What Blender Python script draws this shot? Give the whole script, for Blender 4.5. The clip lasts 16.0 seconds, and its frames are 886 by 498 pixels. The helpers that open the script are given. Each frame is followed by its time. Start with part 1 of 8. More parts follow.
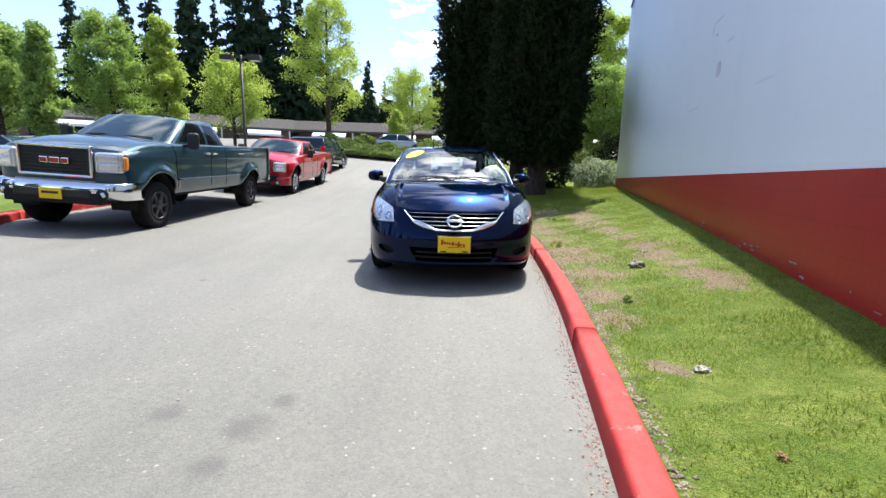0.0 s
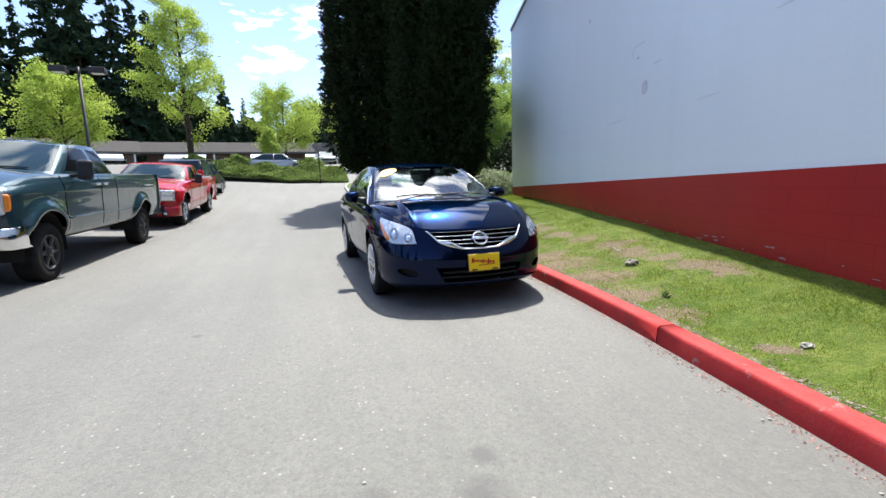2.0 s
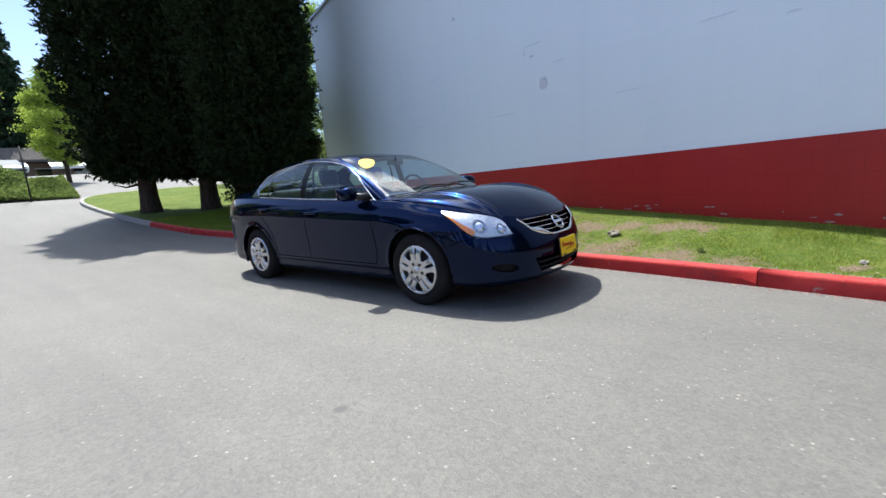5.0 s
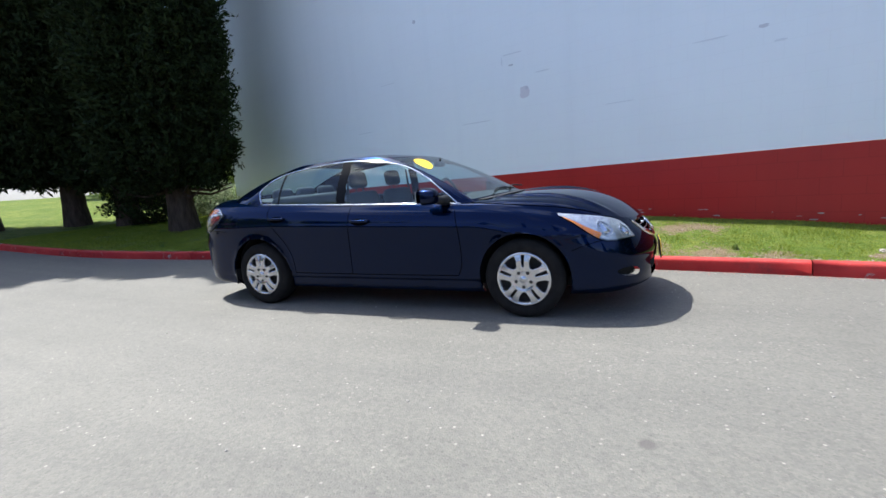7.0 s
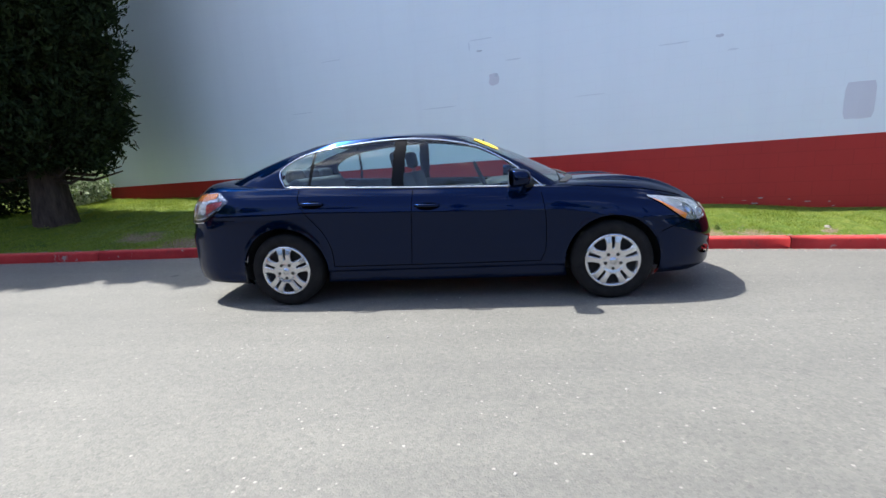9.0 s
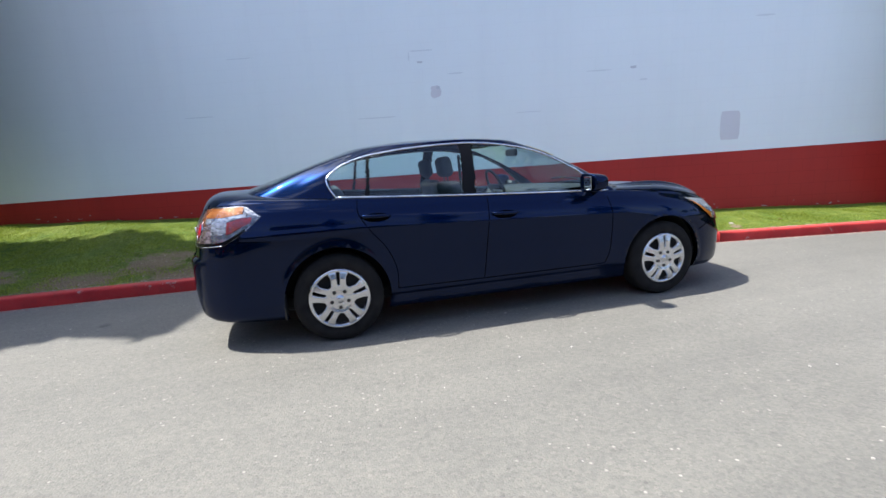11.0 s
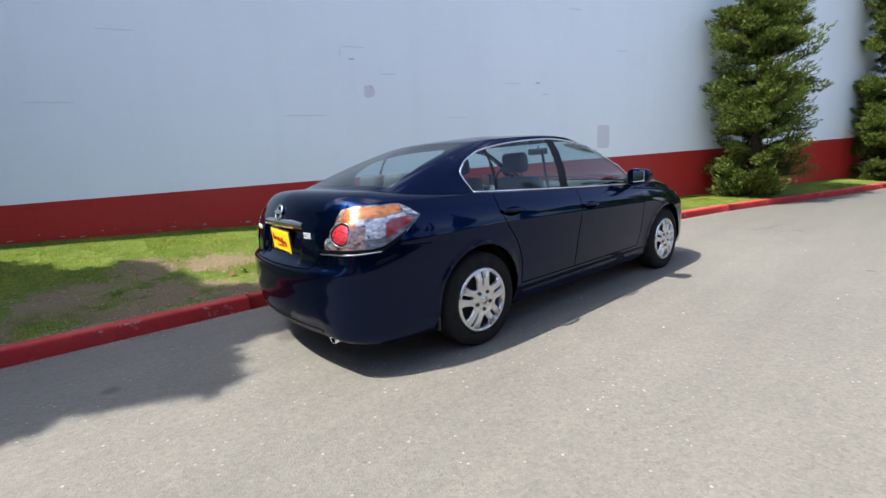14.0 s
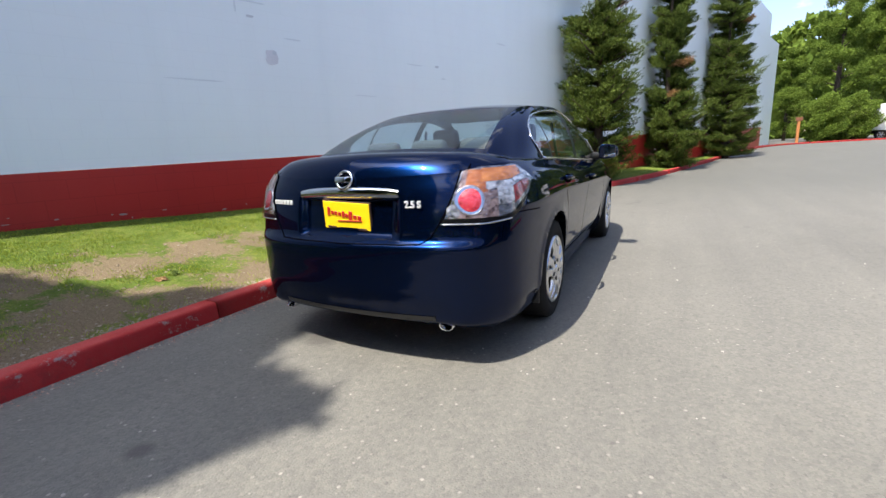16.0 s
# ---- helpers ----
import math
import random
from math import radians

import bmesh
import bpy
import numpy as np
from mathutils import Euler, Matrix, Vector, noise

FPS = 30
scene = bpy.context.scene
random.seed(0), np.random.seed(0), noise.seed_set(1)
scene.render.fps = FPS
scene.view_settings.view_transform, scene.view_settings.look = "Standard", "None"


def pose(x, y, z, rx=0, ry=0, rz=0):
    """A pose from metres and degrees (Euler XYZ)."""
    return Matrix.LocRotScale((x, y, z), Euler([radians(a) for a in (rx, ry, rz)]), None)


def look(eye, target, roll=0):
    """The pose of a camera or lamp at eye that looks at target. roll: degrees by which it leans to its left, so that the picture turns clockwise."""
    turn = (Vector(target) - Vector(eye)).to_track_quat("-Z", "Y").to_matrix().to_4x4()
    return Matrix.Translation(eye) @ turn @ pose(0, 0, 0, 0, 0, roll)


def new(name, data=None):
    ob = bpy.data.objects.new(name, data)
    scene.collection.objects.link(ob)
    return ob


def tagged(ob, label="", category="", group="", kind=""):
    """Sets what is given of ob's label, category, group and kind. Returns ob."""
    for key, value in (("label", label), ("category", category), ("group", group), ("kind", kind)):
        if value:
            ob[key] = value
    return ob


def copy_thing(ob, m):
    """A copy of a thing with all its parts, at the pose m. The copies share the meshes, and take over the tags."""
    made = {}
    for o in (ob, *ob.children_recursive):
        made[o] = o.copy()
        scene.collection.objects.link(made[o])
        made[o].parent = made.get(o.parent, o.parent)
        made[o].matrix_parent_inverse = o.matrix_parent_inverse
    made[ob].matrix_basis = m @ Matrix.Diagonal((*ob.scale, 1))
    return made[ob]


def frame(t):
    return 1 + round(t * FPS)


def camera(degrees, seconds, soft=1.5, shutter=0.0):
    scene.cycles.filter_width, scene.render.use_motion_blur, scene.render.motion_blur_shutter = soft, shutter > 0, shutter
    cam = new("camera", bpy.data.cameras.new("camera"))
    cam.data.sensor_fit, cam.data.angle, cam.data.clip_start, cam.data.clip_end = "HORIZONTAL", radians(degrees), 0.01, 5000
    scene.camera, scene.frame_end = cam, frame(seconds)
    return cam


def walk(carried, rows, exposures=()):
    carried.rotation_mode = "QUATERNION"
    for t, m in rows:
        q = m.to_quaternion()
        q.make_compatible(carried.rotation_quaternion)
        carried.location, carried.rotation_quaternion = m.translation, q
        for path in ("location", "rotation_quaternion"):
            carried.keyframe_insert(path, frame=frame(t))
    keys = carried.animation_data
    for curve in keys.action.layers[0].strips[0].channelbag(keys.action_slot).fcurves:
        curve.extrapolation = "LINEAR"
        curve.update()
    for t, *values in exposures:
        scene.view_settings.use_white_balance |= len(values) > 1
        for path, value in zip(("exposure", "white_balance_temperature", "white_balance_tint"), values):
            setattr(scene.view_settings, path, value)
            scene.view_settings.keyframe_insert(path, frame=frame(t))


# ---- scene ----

cam = camera(90.5, 16.0)

PATH = [
    (0, (-0.209, -6.402, 1.103), (-0.157, -4.434, 0.753), 1.4),
    (0.5, (-0.433, -6.374, 1.112), (-0.237, -4.41, 0.794), 1.2),
    (1, (-0.797, -6.337, 1.14), (-0.504, -4.379, 0.86), -1.7),
    (1.5, (-1.146, -6.17, 1.127), (-0.694, -4.242, 0.849), -2.2),
    (2, (-1.557, -6.023, 1.129), (-0.95, -4.139, 0.843), -1.8),
    (2.5, (-2.005, -5.848, 1.131), (-1.248, -4.032, 0.771), -3.2),
    (3, (-2.413, -5.545, 1.156), (-1.569, -3.769, 0.791), -3.4),
    (3.5, (-2.808, -5.262, 1.151), (-1.739, -3.61, 0.79), -5.4),
    (4, (-3.109, -4.877, 1.129), (-1.909, -3.314, 0.786), -5.3),
    (4.5, (-3.353, -4.448, 1.121), (-1.986, -3.025, 0.796), -3.7),
    (5, (-3.585, -4.02, 1.13), (-2.085, -2.74, 0.796), -5.0),
    (5.2, (-3.66, -3.831, 1.114), (-2.145, -2.574, 0.766), -5.4),
    (7.5, (-4.341, -1.763, 1.19), (-2.482, -1.098, 0.869), -4.7),
    (8, (-4.402, -1.326, 1.194), (-2.512, -0.766, 0.855), -4.8),
    (8.5, (-4.421, -0.892, 1.194), (-2.496, -0.474, 0.849), -3.7),
    (9, (-4.443, -0.449, 1.199), (-2.498, -0.212, 0.801), -3.5),
    (9.5, (-4.363, -0.014, 1.204), (-2.407, 0.077, 0.796), -4.2),
    (11.8, (-3.865, 1.928, 1.204), (-2.037, 1.208, 0.829), -3.8),
    (12, (-3.822, 2.016, 1.212), (-2.011, 1.261, 0.826), -4.2),
    (12.5, (-3.653, 2.374, 1.219), (-1.884, 1.51, 0.863), -4.2),
    (13, (-3.46, 2.766, 1.233), (-1.782, 1.746, 0.852), -3.7),
    (13.5, (-3.189, 3.081, 1.245), (-1.559, 1.988, 0.862), -3.9),
    (14, (-2.901, 3.399, 1.22), (-1.389, 2.142, 0.852), -3.5),
    (14.5, (-2.602, 3.67, 1.22), (-1.201, 2.295, 0.834), -3.6),
    (15, (-2.252, 3.87, 1.181), (-0.974, 2.388, 0.769), -2.6),
    (15.5, (-1.9, 4.078, 1.146), (-0.822, 2.444, 0.736), -2.7),
    (16, (-1.502, 4.19, 1.113), (-0.604, 2.457, 0.677), -2.9),
]
walk(cam, [(t, look(eye, target, roll)) for t, eye, target, roll in PATH], [(0.0, 1.01, 6400, 8), (2.0, 0.88, 6350, 8), (5.0, 0.72, 6250, 8), (9.0, 0.97, 6250, 8), (13.0, 0.985, 6680, 9), (16.0, 0.97, 6860, 9)])

# ---- light ----
SUN_DIR = Vector((0.182, 0.49, 1.0)).normalized()
elev = math.asin(SUN_DIR.z)
azim = math.atan2(SUN_DIR.x, SUN_DIR.y)
world = bpy.data.worlds.new("sky")
scene.world = world
world.use_nodes = True
wn, wl = world.node_tree.nodes, world.node_tree.links
wn.clear()
w_out = wn.new("ShaderNodeOutputWorld")
w_bg = wn.new("ShaderNodeBackground")
sky = wn.new("ShaderNodeTexSky")
sky.sky_type = "NISHITA"
sky.sun_disc = False
sky.sun_elevation = elev
sky.sun_rotation = azim
sky.air_density = 1.0
sky.dust_density = 0.12
sky.ozone_density = 1.5
w_co = wn.new("ShaderNodeTexCoord")
w_map = wn.new("ShaderNodeMapping")
w_map.inputs["Scale"].default_value = (1.0, 1.0, 2.6)
w_map.inputs["Location"].default_value = (0.35, 0.1, 0.0)
w_no = wn.new("ShaderNodeTexNoise")
w_no.inputs["Scale"].default_value = 2.6
w_no.inputs["Detail"].default_value = 7
w_no.inputs["Roughness"].default_value = 0.55
w_ra = wn.new("ShaderNodeValToRGB")
w_ra.color_ramp.elements[0].position = 0.54
w_ra.color_ramp.elements[1].position = 0.67
w_mix = wn.new("ShaderNodeMix")
w_mix.data_type = "RGBA"
w_mix.inputs[7].default_value = (11.5, 11.6, 11.8, 1)
wl.new(w_co.outputs["Generated"], w_map.inputs["Vector"])
wl.new(w_map.outputs["Vector"], w_no.inputs["Vector"])
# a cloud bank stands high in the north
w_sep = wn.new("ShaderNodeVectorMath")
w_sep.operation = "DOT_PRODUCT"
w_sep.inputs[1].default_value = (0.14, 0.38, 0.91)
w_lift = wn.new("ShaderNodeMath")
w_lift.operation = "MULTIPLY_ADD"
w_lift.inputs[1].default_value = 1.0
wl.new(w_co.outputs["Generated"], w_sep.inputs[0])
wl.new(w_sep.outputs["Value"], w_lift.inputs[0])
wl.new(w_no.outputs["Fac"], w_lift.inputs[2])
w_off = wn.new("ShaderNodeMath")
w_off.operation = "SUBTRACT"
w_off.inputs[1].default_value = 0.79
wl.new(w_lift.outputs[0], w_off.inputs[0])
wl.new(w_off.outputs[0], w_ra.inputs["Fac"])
# and a few scattered clouds elsewhere
w_rb = wn.new("ShaderNodeValToRGB")
w_rb.color_ramp.elements[0].position = 0.60
w_rb.color_ramp.elements[1].position = 0.71
w_rb.color_ramp.elements[1].color = (0.7, 0.7, 0.7, 1)
w_max = wn.new("ShaderNodeMath")
w_max.operation = "MAXIMUM"
wl.new(w_no.outputs["Fac"], w_rb.inputs["Fac"])
wl.new(w_ra.outputs["Color"], w_max.inputs[0])
wl.new(w_rb.outputs["Color"], w_max.inputs[1])
# thin cloud lights up towards the sun
w_sun = wn.new("ShaderNodeVectorMath")
w_sun.operation = "DOT_PRODUCT"
w_sun.inputs[1].default_value = SUN_DIR
wl.new(w_co.outputs["Generated"], w_sun.inputs[0])
w_glow = wn.new("ShaderNodeMapRange")
w_glow.inputs["From Min"].default_value = 0.93
w_glow.inputs["From Max"].default_value = 1.0
w_glow.inputs["To Min"].default_value = 1.0
w_glow.inputs["To Max"].default_value = 2.6
wl.new(w_sun.outputs["Value"], w_glow.inputs["Value"])
w_lit = wn.new("ShaderNodeVectorMath")
w_lit.operation = "SCALE"
w_lit.inputs[0].default_value = (11.5, 11.6, 11.8)
wl.new(w_glow.outputs["Result"], w_lit.inputs["Scale"])
wl.new(w_lit.outputs["Vector"], w_mix.inputs[7])
# a bright cloud low over the far street, and a thin veil that whitens the blue
w_no2 = wn.new("ShaderNodeTexNoise")
w_no2.inputs["Scale"].default_value = 8.0
w_no2.inputs["Detail"].default_value = 8
w_no2.inputs["Roughness"].default_value = 0.6
wl.new(w_map.outputs["Vector"], w_no2.inputs["Vector"])
w_low = wn.new("ShaderNodeVectorMath")
w_low.operation = "DOT_PRODUCT"
w_low.inputs[1].default_value = (0.03, 0.945, 0.325)
wl.new(w_co.outputs["Generated"], w_low.inputs[0])
w_near = wn.new("ShaderNodeMath")
w_near.operation = "MULTIPLY_ADD"
w_near.inputs[1].default_value = 8.0
wl.new(w_low.outputs["Value"], w_near.inputs[0])
wl.new(w_no2.outputs["Fac"], w_near.inputs[2])
w_rc = wn.new("ShaderNodeMapRange")
w_rc.inputs["From Min"].default_value = 8.54
w_rc.inputs["From Max"].default_value = 8.64
wl.new(w_near.outputs[0], w_rc.inputs["Value"])
w_max2 = wn.new("ShaderNodeMath")
w_max2.operation = "MAXIMUM"
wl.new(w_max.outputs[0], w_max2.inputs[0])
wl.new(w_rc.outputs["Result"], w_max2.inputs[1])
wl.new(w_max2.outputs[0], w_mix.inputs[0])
w_veil = wn.new("ShaderNodeMix")
w_veil.data_type = "RGBA"
w_veil.inputs[0].default_value = 0.05
w_veil.inputs[7].default_value = (5.0, 3.9, 5.4, 1)
w_tint = wn.new("ShaderNodeVectorMath")
w_tint.operation = "MULTIPLY"
w_tint.inputs[1].default_value = (0.95, 0.91, 0.98)
wl.new(sky.outputs["Color"], w_tint.inputs[0])
wl.new(w_tint.outputs["Vector"], w_veil.inputs[6])
wl.new(w_veil.outputs[2], w_mix.inputs[6])
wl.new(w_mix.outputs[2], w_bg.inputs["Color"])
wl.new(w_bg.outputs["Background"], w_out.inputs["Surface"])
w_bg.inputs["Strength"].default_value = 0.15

sun_data = bpy.data.lights.new("sun", "SUN")
sun_data.energy = 5.0
sun_data.angle = radians(0.53)
sun_data.color = (1.0, 0.955, 0.89)
sun = new("sun", sun_data)
sun.matrix_world = look(SUN_DIR * 60, (0, 0, 0))


# ---- node helpers ----
def material(name, rough=0.6, metal=0.0, color=(0.5, 0.5, 0.5), spec=0.5, coat=0.0, coat_rough=0.03):
    m = bpy.data.materials.new(name)
    m.use_nodes = True
    b = m.node_tree.nodes["Principled BSDF"]
    b.inputs["Base Color"].default_value = (*color, 1)
    b.inputs["Roughness"].default_value = rough
    b.inputs["Metallic"].default_value = metal
    b.inputs["Specular IOR Level"].default_value = spec
    b.inputs["Coat Weight"].default_value = coat
    b.inputs["Coat Roughness"].default_value = coat_rough
    return m


def nodes_of(m):
    return m.node_tree.nodes, m.node_tree.links, m.node_tree.nodes["Principled BSDF"]


def coords(m, scale=(1, 1, 1), kind="Object"):
    n, l, b = nodes_of(m)
    c = n.new("ShaderNodeTexCoord")
    p = n.new("ShaderNodeMapping")
    p.inputs["Scale"].default_value = scale
    l.new(c.outputs[kind], p.inputs["Vector"])
    return p.outputs["Vector"]


def world_coords(m, scale=(1, 1, 1)):
    n, l, b = nodes_of(m)
    c = n.new("ShaderNodeNewGeometry")
    p = n.new("ShaderNodeMapping")
    p.inputs["Scale"].default_value = scale
    l.new(c.outputs["Position"], p.inputs["Vector"])
    return p.outputs["Vector"]


def noise_of(m, vec, scale, detail=4, rough=0.55):
    n, l, b = nodes_of(m)
    t = n.new("ShaderNodeTexNoise")
    t.inputs["Scale"].default_value = scale
    t.inputs["Detail"].default_value = detail
    t.inputs["Roughness"].default_value = rough
    l.new(vec, t.inputs["Vector"])
    return t.outputs["Fac"]


def voronoi_of(m, vec, scale, feature="F1"):
    n, l, b = nodes_of(m)
    t = n.new("ShaderNodeTexVoronoi")
    t.feature = feature
    t.inputs["Scale"].default_value = scale
    l.new(vec, t.inputs["Vector"])
    return t


def ramp(m, fac, stops):
    n, l, b = nodes_of(m)
    r = n.new("ShaderNodeValToRGB")
    e = r.color_ramp.elements
    while len(e) < len(stops):
        e.new(0.5)
    for el, (p, c) in zip(e, stops):
        el.position = p
        el.color = (c, c, c, 1) if isinstance(c, (int, float)) else (*c, 1)
    l.new(fac, r.inputs["Fac"])
    return r.outputs["Color"]


def mix(m, fac, a, b2, mode="MIX"):
    n, l, b = nodes_of(m)
    x = n.new("ShaderNodeMix")
    x.data_type = "RGBA"
    x.blend_type = mode
    for sock, v in ((0, fac), (6, a), (7, b2)):
        if isinstance(v, (int, float)):
            x.inputs[sock].default_value = v
        elif isinstance(v, tuple):
            x.inputs[sock].default_value = (*v, 1)
        else:
            l.new(v, x.inputs[sock])
    return x.outputs[2]


def bump(m, height, strength=0.3, dist=0.01, normal=None):
    n, l, b = nodes_of(m)
    k = n.new("ShaderNodeBump")
    k.inputs["Strength"].default_value = strength
    k.inputs["Distance"].default_value = dist
    l.new(height, k.inputs["Height"])
    if normal is not None:
        l.new(normal, k.inputs["Normal"])
    l.new(k.outputs["Normal"], b.inputs["Normal"])
    return k.outputs["Normal"]


def math_node(m, op, a, b2=0.0, c=0.0):
    n, l, b = nodes_of(m)
    x = n.new("ShaderNodeMath")
    x.operation = op
    for i, v in enumerate((a, b2, c)):
        if isinstance(v, (int, float)):
            x.inputs[i].default_value = v
        else:
            l.new(v, x.inputs[i])
    return x.outputs[0]


def island(m):
    n, l, b = nodes_of(m)
    return n.new("ShaderNodeNewGeometry").outputs["Random Per Island"]


def spot(m, vec, x, y, r, soft):
    """1 inside a round spot on the ground, 0 outside."""
    n, l, b = nodes_of(m)
    s = n.new("ShaderNodeSeparateXYZ")
    l.new(vec, s.inputs[0])
    dx = math_node(m, "SUBTRACT", s.outputs[0], x)
    dy = math_node(m, "SUBTRACT", s.outputs[1], y)
    d = math_node(m, "SQRT", math_node(m, "ADD", math_node(m, "MULTIPLY", dx, dx), math_node(m, "MULTIPLY", dy, dy)))
    return math_node(m, "MULTIPLY", math_node(m, "MAXIMUM", math_node(m, "SUBTRACT", r, d), 0.0), soft)


# ---- mesh helpers ----
def link_mesh(name, verts, faces, mat, parent=None, smooth=False):
    me = bpy.data.meshes.new(name)
    me.from_pydata(verts, [], faces)
    me.update()
    if smooth:
        me.shade_smooth()
    if mat is not None:
        me.materials.append(mat)
    ob = new(name, me)
    if parent is not None:
        ob.parent = parent
    return ob


def part(name, bm, mat, parent=None, label="", smooth=False):
    me = bpy.data.meshes.new(name)
    bm.normal_update()
    bm.to_mesh(me)
    bm.free()
    if smooth:
        me.shade_smooth()
    if mat is not None:
        me.materials.append(mat)
    ob = new(name, me)
    if parent is not None:
        ob.parent = parent
    if label:
        ob["label"] = label
    return ob


def thing(name, label, category, group="", kind="", at=(0, 0, 0), rz=0.0):
    ob = new(name)
    ob.matrix_basis = pose(*at, 0, 0, rz)
    return tagged(ob, label, category, group, kind)


def add_box(bm, c, s, bevel=0.0, seg=2, m=None):
    """A box of centre c and full size s, bevelled, in bm."""
    t = bmesh.new()
    bmesh.ops.create_cube(t, size=1.0)
    bmesh.ops.scale(t, vec=s, verts=t.verts)
    if bevel > 0:
        bmesh.ops.bevel(t, geom=list(t.edges), offset=bevel, segments=seg, affect="EDGES", profile=0.5)
    bmesh.ops.translate(t, vec=c, verts=t.verts)
    if m is not None:
        bmesh.ops.transform(t, matrix=m, verts=t.verts)
    join(bm, t)
    return bm


def join(bm, t):
    me = bpy.data.meshes.new("tmp")
    t.to_mesh(me)
    t.free()
    bm.from_mesh(me)
    bpy.data.meshes.remove(me)


def add_tube(bm, pts, radii, n=8, cap=True):
    """A tube of n sides along pts with the given radii, in bm."""
    pts = [Vector(p) for p in pts]
    if isinstance(radii, (int, float)):
        radii = [radii] * len(pts)
    rings, side = [], None
    for i, p in enumerate(pts):
        d = (pts[min(i + 1, len(pts) - 1)] - pts[max(i - 1, 0)]).normalized()
        if side is None:
            side = d.orthogonal().normalized()
        side = (side - d * side.dot(d)).normalized()
        up = d.cross(side)
        rings.append([bm.verts.new(p + radii[i] * (math.cos(a) * side + math.sin(a) * up)) for a in (2 * math.pi * k / n for k in range(n))])
    for a, b in zip(rings, rings[1:]):
        for k in range(n):
            bm.faces.new((a[k], a[(k + 1) % n], b[(k + 1) % n], b[k]))
    if cap:
        bm.faces.new(list(reversed(rings[0])))
        bm.faces.new(rings[-1])
    return bm


def add_revolve(bm, prof, n=32, axis="x", center=(0, 0, 0)):
    """A turned solid: prof holds (along, radius); the axis is x, y or z through center."""
    rings = []
    for a, r in prof:
        ring = []
        for k in range(n):
            t = 2 * math.pi * k / n
            c, s = r * math.cos(t), r * math.sin(t)
            v = {"x": (a, c, s), "y": (c, a, s), "z": (c, s, a)}[axis]
            ring.append(bm.verts.new(Vector(v) + Vector(center)))
        rings.append(ring)
    for a, b in zip(rings, rings[1:]):
        for k in range(n):
            bm.faces.new((a[k], a[(k + 1) % n], b[(k + 1) % n], b[k]))
    return bm


def grid_object(name, P, mat, parent=None, smooth=True, skip=None):
    """A sheet from an array of points P[i, j]."""
    ni, nj = P.shape[:2]
    idx = np.arange(ni * nj).reshape(ni, nj)
    q = np.stack([idx[:-1, :-1], idx[1:, :-1], idx[1:, 1:], idx[:-1, 1:]], -1)
    q = q.reshape(-1, 4) if skip is None else q[~skip]
    return link_mesh(name, P.reshape(-1, 3).tolist(), q.tolist(), mat, parent, smooth)


def leaf_object(name, pts, size, mat, parent, rng, tilt=None, slim=0.55):
    """A crown of small leaf pieces: a bent diamond at each point."""
    n = len(pts)
    a = rng.normal(size=(n, 3))
    if tilt is not None:
        a = a * 0.6 + tilt
    a /= np.linalg.norm(a, axis=1, keepdims=True)
    b = np.cross(a, rng.normal(size=(n, 3)))
    b /= np.linalg.norm(b, axis=1, keepdims=True)
    c = np.cross(a, b)
    s = size * rng.uniform(0.6, 1.3, (n, 1))
    V = np.stack([pts - a * s, pts + b * s * slim + c * s * 0.12, pts + a * s, pts - b * s * slim + c * s * 0.12], 1).reshape(-1, 3)
    me = bpy.data.meshes.new(name)
    me.vertices.add(4 * n)
    me.vertices.foreach_set("co", V.ravel())
    me.loops.add(4 * n)
    me.loops.foreach_set("vertex_index", np.arange(4 * n))
    me.polygons.add(n)
    me.polygons.foreach_set("loop_start", np.arange(0, 4 * n, 4))
    me.polygons.foreach_set("loop_total", np.full(n, 4))
    me.update()
    me.validate()
    me.materials.append(mat)
    ob = new(name, me)
    ob.parent = parent
    return ob

